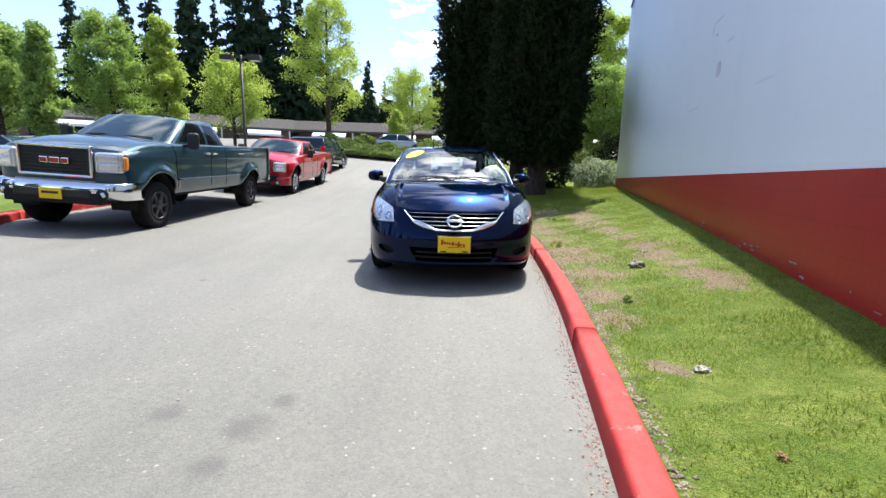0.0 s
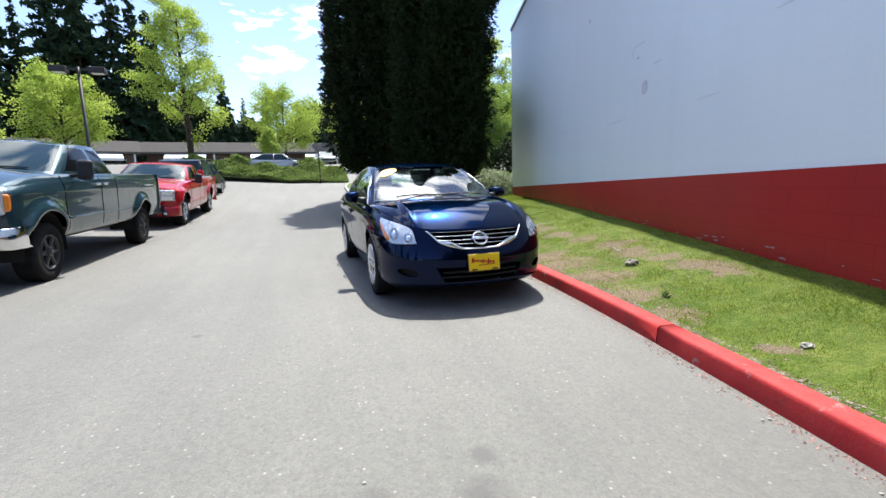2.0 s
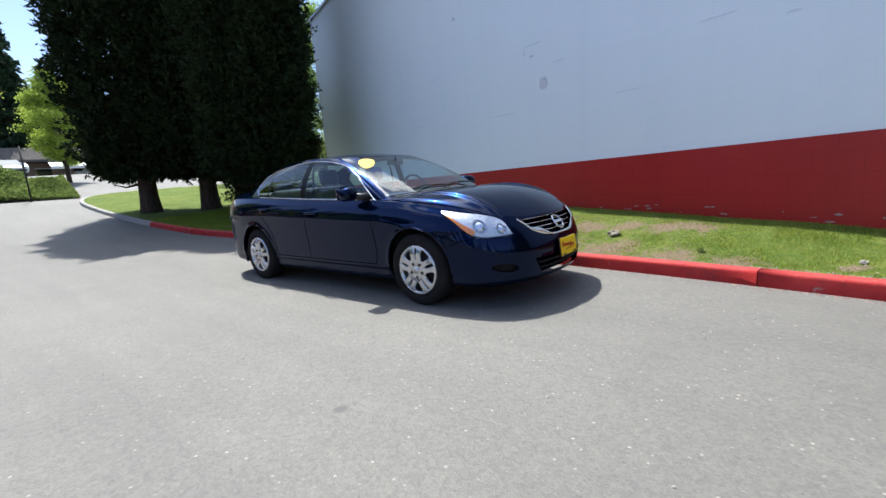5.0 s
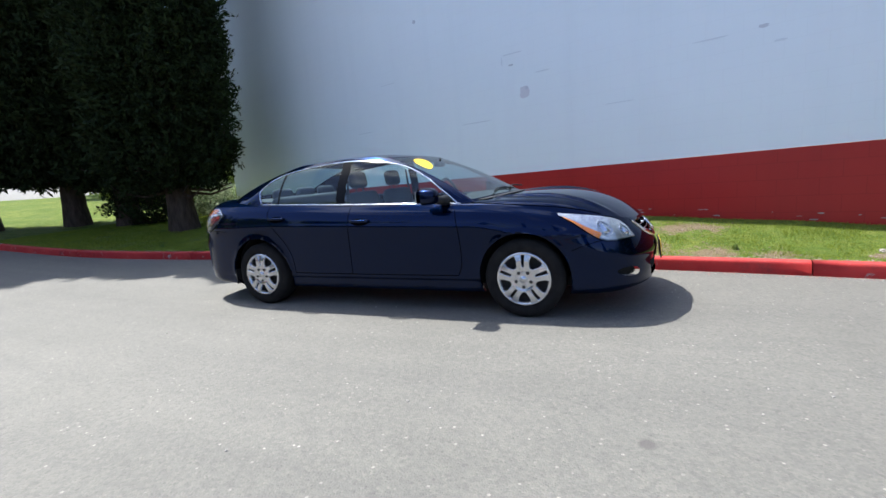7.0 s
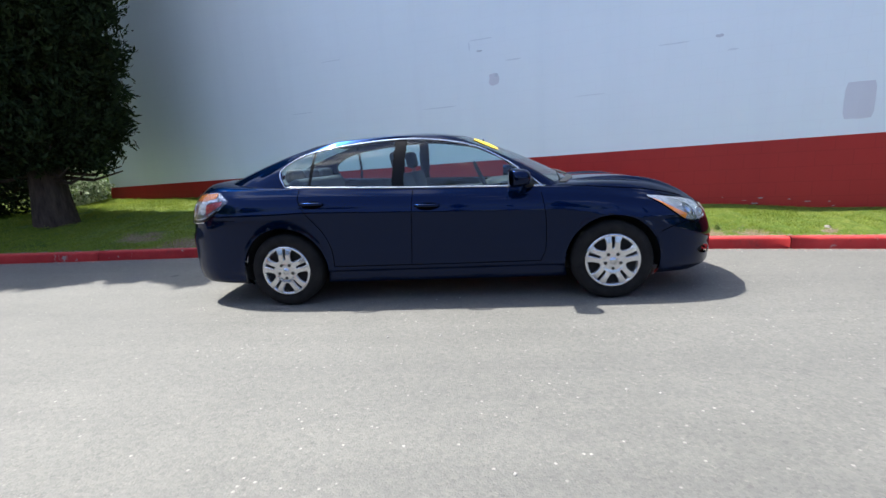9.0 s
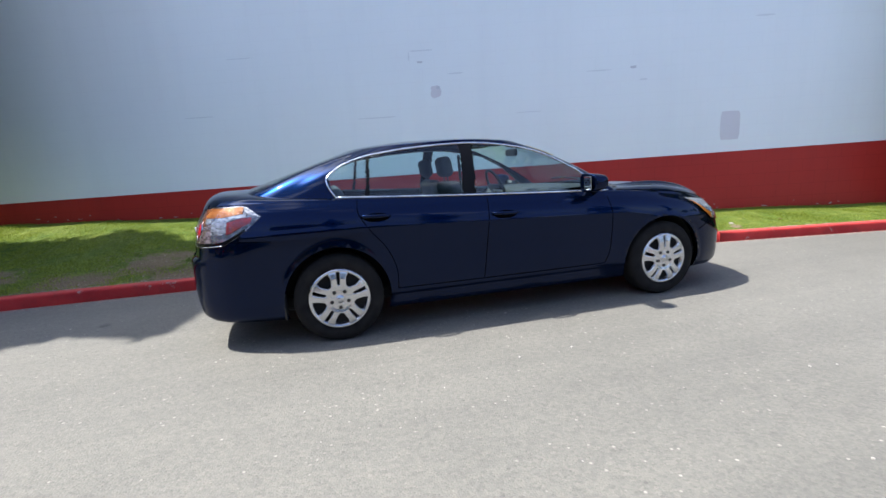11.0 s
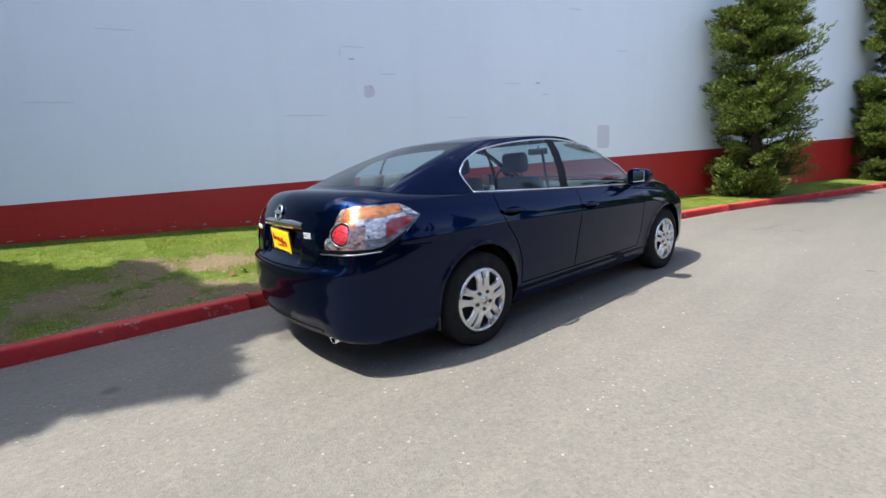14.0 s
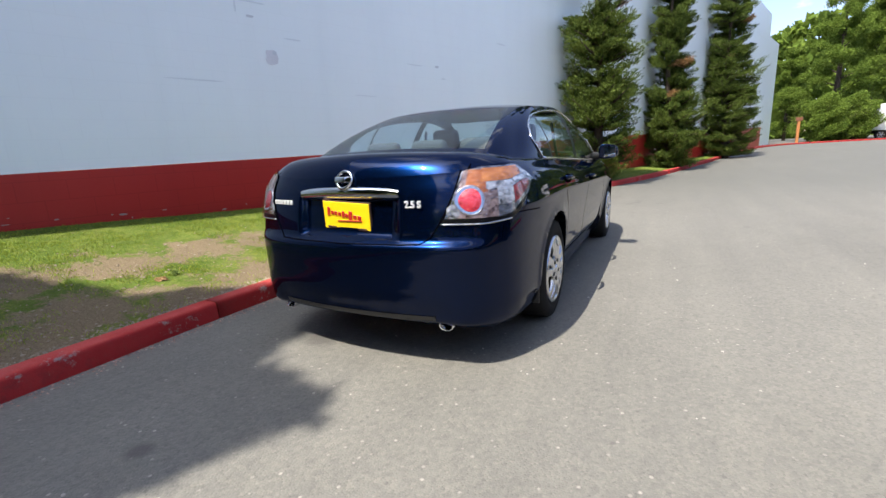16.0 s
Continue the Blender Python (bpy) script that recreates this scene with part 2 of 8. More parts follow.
# ---- materials ----
def make_asphalt():
    m = material("asphalt", rough=0.72, spec=0.5)
    n, l, b = nodes_of(m)
    v = world_coords(m)
    big = noise_of(m, v, 0.22, 5)
    mid = noise_of(m, v, 1.7, 5)
    fine = noise_of(m, v, 60, 3, 0.7)
    base = ramp(m, big, [(0.35, (0.122, 0.118, 0.106)), (0.65, (0.157, 0.152, 0.137))])
    base = mix(m, ramp(m, mid, [(0.3, 0.0), (0.75, 0.45)]), base, (0.176, 0.168, 0.150))
    stones = voronoi_of(m, v, 105)
    sc = ramp(m, stones.outputs["Color"], [(0.0, (0.54, 0.54, 0.54)), (0.4, (0.93, 0.93, 0.93)), (0.9, (1.17, 1.16, 1.14)), (0.97, (1.6, 1.58, 1.5))])
    base = mix(m, 0.6, base, sc, "MULTIPLY")
    # coarse gravel in the binder: pale and dark pieces, a thumbnail wide, of uneven density
    lumps = voronoi_of(m, v, 46)
    base = mix(m, 0.5, base, ramp(m, lumps.outputs["Color"], [(0.1, (0.74, 0.74, 0.75)), (0.5, (1.0, 1.0, 1.0)), (0.9, (1.22, 1.20, 1.16))]), "MULTIPLY")
    chips = voronoi_of(m, v, 34)
    cm = math_node(m, "MULTIPLY", ramp(m, chips.outputs["Color"], [(0.80, 0.0), (0.84, 1.0)]), ramp(m, chips.outputs["Distance"], [(0.17, 1.0), (0.30, 0.0)]))
    base = mix(m, math_node(m, "MULTIPLY", cm, ramp(m, mid, [(0.3, 0.25), (0.65, 0.75)])), base, (0.46, 0.43, 0.38))
    pits = voronoi_of(m, v, 27)
    pm = math_node(m, "MULTIPLY", ramp(m, pits.outputs["Color"], [(0.16, 1.0), (0.20, 0.0)]), ramp(m, pits.outputs["Distance"], [(0.16, 1.0), (0.28, 0.0)]))
    base = mix(m, math_node(m, "MULTIPLY", pm, 0.55), base, (0.06, 0.058, 0.054))
    # long faint tracks worn by wheels along the drive
    lane = noise_of(m, world_coords(m, (2.6, 0.16, 1)), 1.0, 5, 0.6)
    base = mix(m, 0.8, base, ramp(m, lane, [(0.32, (0.86, 0.86, 0.87)), (0.6, (1.05, 1.05, 1.04))]), "MULTIPLY")
    base = mix(m, ramp(m, fine, [(0.3, 0.35), (0.7, 0.0)]), base, (0.11, 0.108, 0.10))
    # oil stains and a worn track
    for x, y, r in ((-1.38, -4.56, 0.09), (-1.03, -4.92, 0.09), (-0.98, -4.66, 0.13), (-0.90, -4.44, 0.08), (0.37, 2.28, 0.13), (-2.40, -2.24, 0.05), (0.30, 3.40, 0.07)):
        k = math_node(m, "MULTIPLY", spot(m, v, x, y, r, 1.0 / r), ramp(m, noise_of(m, v, 9, 4), [(0.25, 0.35), (0.58, 1.6)]))
        base = mix(m, math_node(m, "MINIMUM", k, 0.8), base, (0.070, 0.066, 0.062))
    # an older, darker stretch of paving further down the drive
    sep = n.new("ShaderNodeSeparateXYZ")
    l.new(v, sep.inputs[0])
    old = math_node(m, "ADD", math_node(m, "MULTIPLY", sep.outputs[1], -0.16), math_node(m, "MULTIPLY", big, 1.2))
    base = mix(m, ramp(m, math_node(m, "SUBTRACT", old, 1.0), [(0.1, 0.0), (0.9, 0.55)]), base, (0.082, 0.084, 0.076))
    crack = voronoi_of(m, v, 0.35, "DISTANCE_TO_EDGE")
    cr = ramp(m, crack.outputs["Distance"], [(0.0, 0.13), (0.012, 0.0)])
    base = mix(m, math_node(m, "MULTIPLY", cr, ramp(m, mid, [(0.45, 0.0), (0.6, 1.0)])), base, (0.07, 0.068, 0.065))
    l.new(base, b.inputs["Base Color"])
    h = math_node(m, "ADD", math_node(m, "MULTIPLY", stones.outputs["Distance"], -1.0), fine)
    bump(m, h, 0.4, 0.005)
    return m


# bare earth on the lawn: x, y, radius
DIRT = ((2.15, -3.0, 0.25), (2.12, -2.7, 0.25), (2.22, -2.2, 0.22), (2.32, -1.7, 0.3), (2.36, -1.2, 0.3), (2.42, -0.5, 0.25), (2.45, 0.2, 0.25), (2.5, 0.9, 0.32), (2.6, 1.5, 0.38), (2.7, 2.2, 0.4), (2.8, 2.9, 0.4), (1.5, -0.9, 0.42), (1.42, -1.5, 0.42), (1.27, -2.2, 0.36), (1.15, -2.9, 0.3), (1.04, -3.5, 0.22), (1.02, -4.3, 0.09), (1.6, 0.0, 0.4), (1.65, 0.9, 0.4), (1.78, 1.55, 0.42), (1.6, 2.3, 0.42), (1.95, 2.85, 0.5), (1.6, 3.3, 0.38), (2.3, 3.6, 0.5), (1.7, 4.3, 0.4), (2.1, 5.3, 0.35))


def make_grass():
    m = material("grass", rough=0.9, spec=0.15)
    n, l, b = nodes_of(m)
    v = world_coords(m)
    a = noise_of(m, v, 1.1, 5)
    c = noise_of(m, v, 14, 4, 0.7)
    d = noise_of(m, v, 95, 3, 0.7)
    green = mix(m, ramp(m, a, [(0.35, 0.0), (0.65, 1.0)]), (0.10, 0.175, 0.02), (0.21, 0.26, 0.045))
    green = mix(m, ramp(m, c, [(0.35, 0.0), (0.75, 0.5)]), green, (0.31, 0.27, 0.10))
    green = mix(m, ramp(m, d, [(0.3, 0.62), (0.62, 0.0)]), green, (0.045, 0.075, 0.012))
    green = mix(m, ramp(m, noise_of(m, v, 30, 4, 0.7), [(0.36, 0.5), (0.55, 0.0)]), green, (0.05, 0.09, 0.012))
    e = noise_of(m, v, 6.5, 4, 0.6)
    green = mix(m, ramp(m, e, [(0.42, 0.0), (0.62, 0.55)]), green, (0.055, 0.105, 0.012))
    dirt = mix(m, ramp(m, d, [(0.3, 0.0), (0.7, 1.0)]), (0.115, 0.085, 0.050), (0.29, 0.225, 0.145))
    k = None
    for x, y, r in DIRT:
        s = spot(m, v, x, y, 1.75 * r, 0.75 / r)
        k = s if k is None else math_node(m, "MAXIMUM", k, s)
    k = math_node(m, "ADD", k, math_node(m, "MULTIPLY", math_node(m, "SUBTRACT", noise_of(m, v, 3.4, 8, 0.78), 0.53), 3.6))
    k = ramp(m, k, [(0.42, 0.0), (0.75, 1.0)])
    l.new(mix(m, k, green, dirt), b.inputs["Base Color"])
    bump(m, math_node(m, "ADD", d, c), 0.8, 0.03)
    return m


def make_foliage(name, dark, light, tint=None, trans=0.35):
    m = material(name, rough=0.75, spec=0.12)
    n, l, b = nodes_of(m)
    r = island(m)
    v = world_coords(m)
    k = math_node(m, "ADD", math_node(m, "MULTIPLY", r, 0.6), math_node(m, "MULTIPLY", noise_of(m, v, 0.9, 3), 0.5))
    stops = [(0.2, dark), (0.85, light)]
    if tint is not None:
        stops += [(0.97, tint)]
    col = ramp(m, k, stops)
    l.new(col, b.inputs["Base Color"])
    tr = n.new("ShaderNodeBsdfTranslucent")
    l.new(col, tr.inputs["Color"])
    mx = n.new("ShaderNodeMixShader")
    mx.inputs[0].default_value = trans
    out = n["Material Output"]
    l.new(b.outputs[0], mx.inputs[1])
    l.new(tr.outputs[0], mx.inputs[2])
    l.new(mx.outputs[0], out.inputs["Surface"])
    return m


def make_bark(name, a, c):
    m = material(name, rough=0.9, spec=0.2)
    n, l, b = nodes_of(m)
    v = coords(m, (1, 1, 0.25))
    t = noise_of(m, v, 14, 6, 0.7)
    l.new(ramp(m, t, [(0.3, a), (0.7, c)]), b.inputs["Base Color"])
    bump(m, t, 0.8, 0.03)
    return m


def make_paint_wall(name, color, stain, blocks=True, seams=0.03, spec=0.5):
    m = material(name, rough=0.30, spec=spec)
    n, l, b = nodes_of(m)
    v = coords(m)
    a = noise_of(m, v, 0.35, 6, 0.6)
    st = noise_of(m, coords(m, (1.6, 1.6, 0.12)), 1.4, 6, 0.6)
    g = noise_of(m, v, 5.5, 5, 0.65)
    c = mix(m, ramp(m, a, [(0.3, 0.0), (0.75, 0.55)]), color, stain)
    c = mix(m, ramp(m, st, [(0.5, 0.0), (0.8, 0.5)]), c, stain)
    c = mix(m, ramp(m, g, [(0.55, 0.0), (0.85, 0.08)]), c, tuple(min(1.0, x * 1.12) for x in color))
    l.new(c, b.inputs["Base Color"])
    brick = n.new("ShaderNodeTexBrick")
    brick.inputs["Scale"].default_value = 1.0
    brick.inputs["Brick Width"].default_value = 0.406
    brick.inputs["Row Height"].default_value = 0.203
    brick.inputs["Mortar Size"].default_value = 0.006
    brick.inputs["Mortar Smooth"].default_value = 0.6
    brick.inputs["Color1"].default_value = (1, 1, 1, 1)
    brick.inputs["Color2"].default_value = (0.94, 0.94, 0.94, 1)
    brick.inputs["Mortar"].default_value = (0.25, 0.25, 0.25, 1)
    co = n.new("ShaderNodeTexCoord")
    sp = n.new("ShaderNodeSeparateXYZ")
    cb = n.new("ShaderNodeCombineXYZ")
    l.new(co.outputs["Object"], sp.inputs[0])
    l.new(sp.outputs[1], cb.inputs[0])
    l.new(sp.outputs[2], cb.inputs[1])
    l.new(cb.outputs[0], brick.inputs["Vector"])
    h = mix(m, 0.12, brick.outputs["Color"], noise_of(m, coords(m, (9, 9, 0.25)), 0.6, 2, 0.5))
    bump(m, h, 0.025 if blocks else 0.015, 0.004)
    l.new(mix(m, seams, c, brick.outputs["Color"], "MULTIPLY"), b.inputs["Base Color"])
    l.new(ramp(m, g, [(0.3, 0.29), (0.8, 0.33)]), b.inputs["Roughness"])
    return m


def make_kerb():
    m = material("kerb_paint", rough=0.7, spec=0.16)
    n, l, b = nodes_of(m)
    v = world_coords(m)
    a = noise_of(m, v, 2.2, 5)
    w = noise_of(m, v, 5.0, 8, 0.75)
    red = mix(m, ramp(m, a, [(0.3, 0.0), (0.7, 1.0)]), (0.30, 0.017, 0.019), (0.44, 0.038, 0.035))
    red = mix(m, ramp(m, noise_of(m, v, 30, 5, 0.7), [(0.5, 0.0), (0.8, 0.5)]), red, (0.25, 0.06, 0.05))
    c = mix(m, ramp(m, w, [(0.60, 0.0), (0.65, 0.9)]), red, (0.30, 0.27, 0.25))
    c = mix(m, ramp(m, noise_of(m, v, 3.1, 7, 0.7), [(0.55, 0.0), (0.68, 0.6)]), c, (0.12, 0.03, 0.03))
    # skylight on the tread put into the colour by upward normal, patchy with wear
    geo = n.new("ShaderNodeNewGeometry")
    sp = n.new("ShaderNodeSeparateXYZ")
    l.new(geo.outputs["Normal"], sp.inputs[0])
    worn_lit = math_node(m, "MULTIPLY", ramp(m, sp.outputs[2], [(0.5, 0.0), (0.95, 1.0)]), ramp(m, noise_of(m, v, 9, 7, 0.72), [(0.3, 0.15), (0.7, 0.8)]))
    c = mix(m, worn_lit, c, (0.46, 0.082, 0.075))
    l.new(c, b.inputs["Base Color"])
    bump(m, noise_of(m, v, 55, 5, 0.7), 0.4, 0.006)
    return m


M_ASPHALT = make_asphalt()
M_GRASS = make_grass()
M_KERB = make_kerb()
M_WALL = make_paint_wall("pale_wall_paint", (0.82, 0.88, 0.92), (0.75, 0.81, 0.855))
M_RED = make_paint_wall("red_wall_paint", (0.42, 0.030, 0.026), (0.30, 0.022, 0.022), seams=0.22, spec=0.25)
M_BARE = make_paint_wall("bare_plaster_patch", (0.66, 0.67, 0.73), (0.60, 0.60, 0.66))
M_CONC = material("concrete", 0.85, color=(0.38, 0.37, 0.34))
M_GREYKERB = make_bark("bare_kerb_concrete", (0.26, 0.25, 0.23), (0.40, 0.39, 0.36))
M_BARK = make_bark("bark", (0.03, 0.022, 0.017), (0.09, 0.066, 0.05))
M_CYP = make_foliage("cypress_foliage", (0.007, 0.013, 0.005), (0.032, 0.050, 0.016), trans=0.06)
M_PINE = make_foliage("pine_foliage", (0.030, 0.055, 0.012), (0.155, 0.205, 0.042), trans=0.2)
M_DRYPINE = make_foliage("dry_pine_foliage", (0.16, 0.085, 0.035), (0.42, 0.24, 0.11), trans=0.2)
M_FIR = make_foliage("fir_foliage", (0.012, 0.028, 0.016), (0.035, 0.065, 0.03), trans=0.1)
M_LIME = make_foliage("spring_leaves", (0.24, 0.345, 0.055), (0.52, 0.61, 0.13), trans=0.45)
M_SPRING = make_foliage("young_leaves", (0.15, 0.25, 0.05), (0.37, 0.49, 0.13), trans=0.45)
M_BEND = make_foliage("dense_green_leaves", (0.075, 0.125, 0.018), (0.17, 0.235, 0.04), trans=0.3)
M_HEDGE = make_foliage("hedge_leaves", (0.10, 0.155, 0.035), (0.29, 0.36, 0.105), trans=0.3)
M_PALEBUSH = make_foliage("variegated_leaves", (0.10, 0.16, 0.06), (0.5, 0.55, 0.38), trans=0.3)
M_BLADE = make_foliage("grass_blades", (0.13, 0.195, 0.024), (0.30, 0.345, 0.055), (0.40, 0.34, 0.14), trans=0.4)

# ---- ground ----
def road_z(x, y):
    """The height of the asphalt: level round the parked sedan, climbing to the far street."""
    x, y = np.asarray(x, float), np.asarray(y, float)
    q = np.clip(y, 1, 22) - 1
    z = 0.0033 * q * q + 0.112 * (np.clip(y, 22, 42) - 22)
    return z + (0.03 + 0.02 * np.clip((y - 1) / 6, 0, 1)) * np.clip(-x - 2, 0, 5) + 0.02 * np.clip(-x - 5, 0, 2) * np.clip((12 - y) / 4, 0, 1)


KERB_Y = [-48, -44, -39.4, -33, -25.7, -16, -10, -7.1, -5, -3.8, -2.5, -0.3, 1.9, 3.5, 4.6, 5.9, 7, 8.5, 13, 18.5, 20.4, 21.6, 22.4, 22.9, 23.2]
KERB_X = [-19, -12, -8.8, -6.6, -4.7, -2.4, -0.95, 0.05, 0.47, 0.70, 0.93, 1.19, 1.36, 1.33, 1.25, 1.08, 0.95, 0.84, 0.86, 0.86, 1.0, 1.5, 2.4, 4.2, 12.0]


def kerb_line(step=0.25):
    """Points along the kerb's road-side foot, smoothed, evenly spaced."""
    p = np.array(list(zip(KERB_X, KERB_Y)), float)
    for _ in range(3):
        q = np.empty((2 * len(p) - 2, 2))
        q[0::2] = 0.75 * p[:-1] + 0.25 * p[1:]
        q[1::2] = 0.25 * p[:-1] + 0.75 * p[1:]
        p = np.vstack([p[:1], q, p[-1:]])
    s = np.r_[0, np.cumsum(np.hypot(*np.diff(p, axis=0).T))]
    t = np.arange(0, s[-1], step)
    return np.stack([np.interp(t, s, p[:, 0]), np.interp(t, s, p[:, 1])], 1)


def wall_x(y):
    return 2.45 + 0.3 * (y + 3.78)


xs = np.r_[np.linspace(-600, -60, 12), np.linspace(-50, -12, 20), np.linspace(-11, 9, 41), np.linspace(10, 50, 20), np.linspace(60, 600, 12)]
ys = np.r_[np.linspace(-600, -70, 12), np.linspace(-60, -10, 26), np.linspace(-9, 26, 71), np.linspace(27, 60, 34), np.linspace(70, 700, 14)]
gx, gy = np.meshgrid(xs, ys, indexing="ij")
ground = grid_object("ground", np.stack([gx, gy, road_z(gx, gy)], -1), M_ASPHALT)
tagged(ground, "worn grey asphalt driveway with stains and pale stones", "asphalt", kind="structure")

KL = kerb_line()


def kerb_stone(pts, mat, parent):
    """One length of kerb over the foot points pts: battered face, rounded nose, flat top."""
    prof = [(0.0, -0.06), (0.004, 0.02), (0.010, 0.098), (0.013, 0.111), (0.020, 0.121), (0.030, 0.1265), (0.041, 0.128), (0.132, 0.128), (0.142, 0.1255), (0.150, 0.116), (0.152, 0.10), (0.154, -0.05)]
    rows = []
    for i, p in enumerate(pts):
        d = pts[min(i + 1, len(pts) - 1)] - pts[max(i - 1, 0)]
        d = d / np.hypot(*d)
        nrm = np.array([d[1], -d[0]])
        z = float(road_z(p[0], p[1]))
        rows.append([(*(p + nrm * a), z + h) for a, h in prof])
    P = np.array(rows)
    nv = len(prof)
    verts = P.reshape(-1, 3).tolist()
    faces = [(i * nv + k, i * nv + k + 1, (i + 1) * nv + k + 1, (i + 1) * nv + k) for i in range(len(pts) - 1) for k in range(nv - 1)]
    faces += [tuple(range(nv)), tuple(reversed(range((len(pts) - 1) * nv, len(pts) * nv)))]
    return link_mesh("kerb_stone", verts, faces, mat, parent, True)


def build_kerb(name, line, label, joints, mat, far=None):
    k = thing(name, label, "kerb", kind="structure")
    a = 0
    for b in joints + [len(line) - 1]:
        seg = line[a : b + 1].copy()
        if len(seg) > 1:
            d = (seg[-1] - seg[-2]) / np.hypot(*(seg[-1] - seg[-2]))
            seg[-1] -= d * 0.008
            kerb_stone(seg, mat if seg[0][1] < 9.0 or far is None else far, k)
        a = b
    return k


i0 = int(np.argmin(np.hypot(KL[:, 0] - 0.72, KL[:, 1] + 3.65)))
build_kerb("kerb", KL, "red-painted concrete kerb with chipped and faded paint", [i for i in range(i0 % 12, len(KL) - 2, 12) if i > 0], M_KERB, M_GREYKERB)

# the strip of lawn between kerb and wall
LAWN_Y = [-60, -8, -4.6, -4, 2, 5.4, 8.7, 14, 23]
LAWN_Z = [0.2, 0.2, 0.26, 0.31, 0.55, 0.63, 0.66, 0.86, 1.75]


def lawn_edge(p):
    """The far side of the lawn for a kerb point p, and its height."""
    y = p[1]
    x = wall_x(y) + 0.02 if y < 9.85 else np.interp(y, [9.85, 10.3, 23.2], [6.54, 13.0, 13.5])
    return max(x, p[0] + 0.25), float(np.interp(y, LAWN_Y, LAWN_Z))


NV = 26
rows = []
for i, p in enumerate(KL):
    d = KL[min(i + 1, len(KL) - 1)] - KL[max(i - 1, 0)]
    d = d / np.hypot(*d)
    a = p + np.array([d[1], -d[0]]) * 0.148
    za = float(road_z(*p)) + 0.114
    x1, z1 = lawn_edge(p)
    row = []
    for k in range(NV):
        u = k / (NV - 1)
        x = a[0] + (x1 - a[0]) * u
        y = a[1] + (p[1] - a[1]) * u
        h = za + (z1 - za) * (u ** 1.15)
        h += 0.05 * (noise.noise((x * 0.9, y * 0.9, 0)) + 0.4 * noise.noise((x * 3.1, y * 3.1, 5))) * min(1, 5 * u) * min(1.0, 4 * (1 - u) + 0.2)
        row.append((x, y, h))
    rows.append(row)
LAWN = np.array(rows)
lawn = grid_object("lawn", LAWN, M_GRASS)
tagged(lawn, "short green lawn strip with bare dirt patches beside the wall", "lawn", kind="structure")


def lawn_z(x, y):
    i = int(np.argmin(np.abs(LAWN[:, 0, 1] - y)))
    r = LAWN[i]
    return float(np.interp(x, r[:, 0], r[:, 2]))


# ---- the long painted wall ----
WALL_ANG = -math.degrees(math.atan(0.3))
CW = math.cos(math.atan(0.3))


def wall_pose(y):
    """A pose on the wall's face: local y runs along it towards the far end, local x into it."""
    return pose(wall_x(y), y, 0, 0, 0, WALL_ANG)


def slab(name, y0, y1, z0, z1, mat, depth=0.3, out=0.0, tilt=0.0):
    """A wall slab on the wall's line from y0 to y1; tilt lowers its upper and lower edges towards the far end."""
    L = (y1 - y0) / CW
    z0a, z0b = z0 if isinstance(z0, tuple) else (z0, z0)
    z1a, z1b = z1 if isinstance(z1, tuple) else (z1, z1)
    v = [(-out, 0, z0a), (depth, 0, z0a), (depth, 0, z1a), (-out, 0, z1a), (-out, L, z0b), (depth, L, z0b), (depth, L, z1b), (-out, L, z1b)]
    f = [(0, 1, 2, 3), (7, 6, 5, 4), (0, 4, 5, 1), (3, 2, 6, 7), (0, 3, 7, 4), (1, 5, 6, 2)]
    ob = link_mesh(name, v, f, mat)
    ob.matrix_basis = wall_pose(y0)
    return ob


def red_z(y):
    return 1.13 - 0.0143 * y


Y0, Y1 = -36.5, 9.9
wall = slab("wall_east", Y0, Y1, (red_z(Y0), red_z(Y1)), (7.5, 6.83), M_WALL)
tagged(wall, "pale blue-white painted masonry wall with scuffs and patches", "wall", kind="structure")
band = slab("wall_base", Y0 + 0.02, Y1 - 0.004, (-0.4, -0.2), (red_z(Y0) - 0.002, red_z(Y1) - 0.002), M_RED, out=0.012)
tagged(band, "dark red painted lower band of the masonry wall", "wall", kind="structure")
tall = slab("wall_upper", Y0, -24.0, (7.5, 7.32), (9.3, 9.3), M_WALL, depth=0.35, out=0.01)
tagged(tall, "raised part of the pale painted wall", "wall", kind="structure")
cap = slab("wall_coping", -24.0, Y1, (7.32, 6.83), (7.40, 6.91), material("coping_metal", 0.4, 0.6, (0.35, 0.36, 0.38)), depth=0.34, out=0.04)
tagged(cap, "thin grey metal coping on top of the wall", "trim", kind="structure")
# return walls and roof that close the building
L_ = (Y1 - Y0) / CW
end = link_mesh("wall_north", [(0.3, 0, 0), (30, 0, 0), (30, -0.3, 0), (0.3, -0.3, 0), (0.3, 0, 6.8), (30, 0, 6.8), (30, -0.3, 6.8), (0.3, -0.3, 6.8)], [(3, 2, 1, 0), (4, 5, 6, 7), (0, 1, 5, 4), (1, 2, 6, 5), (2, 3, 7, 6), (3, 0, 4, 7)], M_WALL)
end.matrix_basis = wall_pose(Y1)
tagged(end, "pale painted end wall of the large building", "wall", kind="structure")
wing = slab("wall_wing", -47.0, Y0, (-0.2, -0.2), (8.9, 8.9), M_WALL, depth=25.0, out=-0.9)
tagged(wing, "lower set-back wing of the pale painted building", "wall", kind="structure")
roof = link_mesh("roof", [(0.3, 0.3, 6.7), (29, 0.3, 6.7), (29, L_ - 0.3, 6.7), (0.3, L_ - 0.3, 6.7)], [(0, 1, 2, 3)], M_CONC)
roof.matrix_basis = wall_pose(Y0)
tagged(roof, "flat grey roof of the large building", "roof", kind="structure")

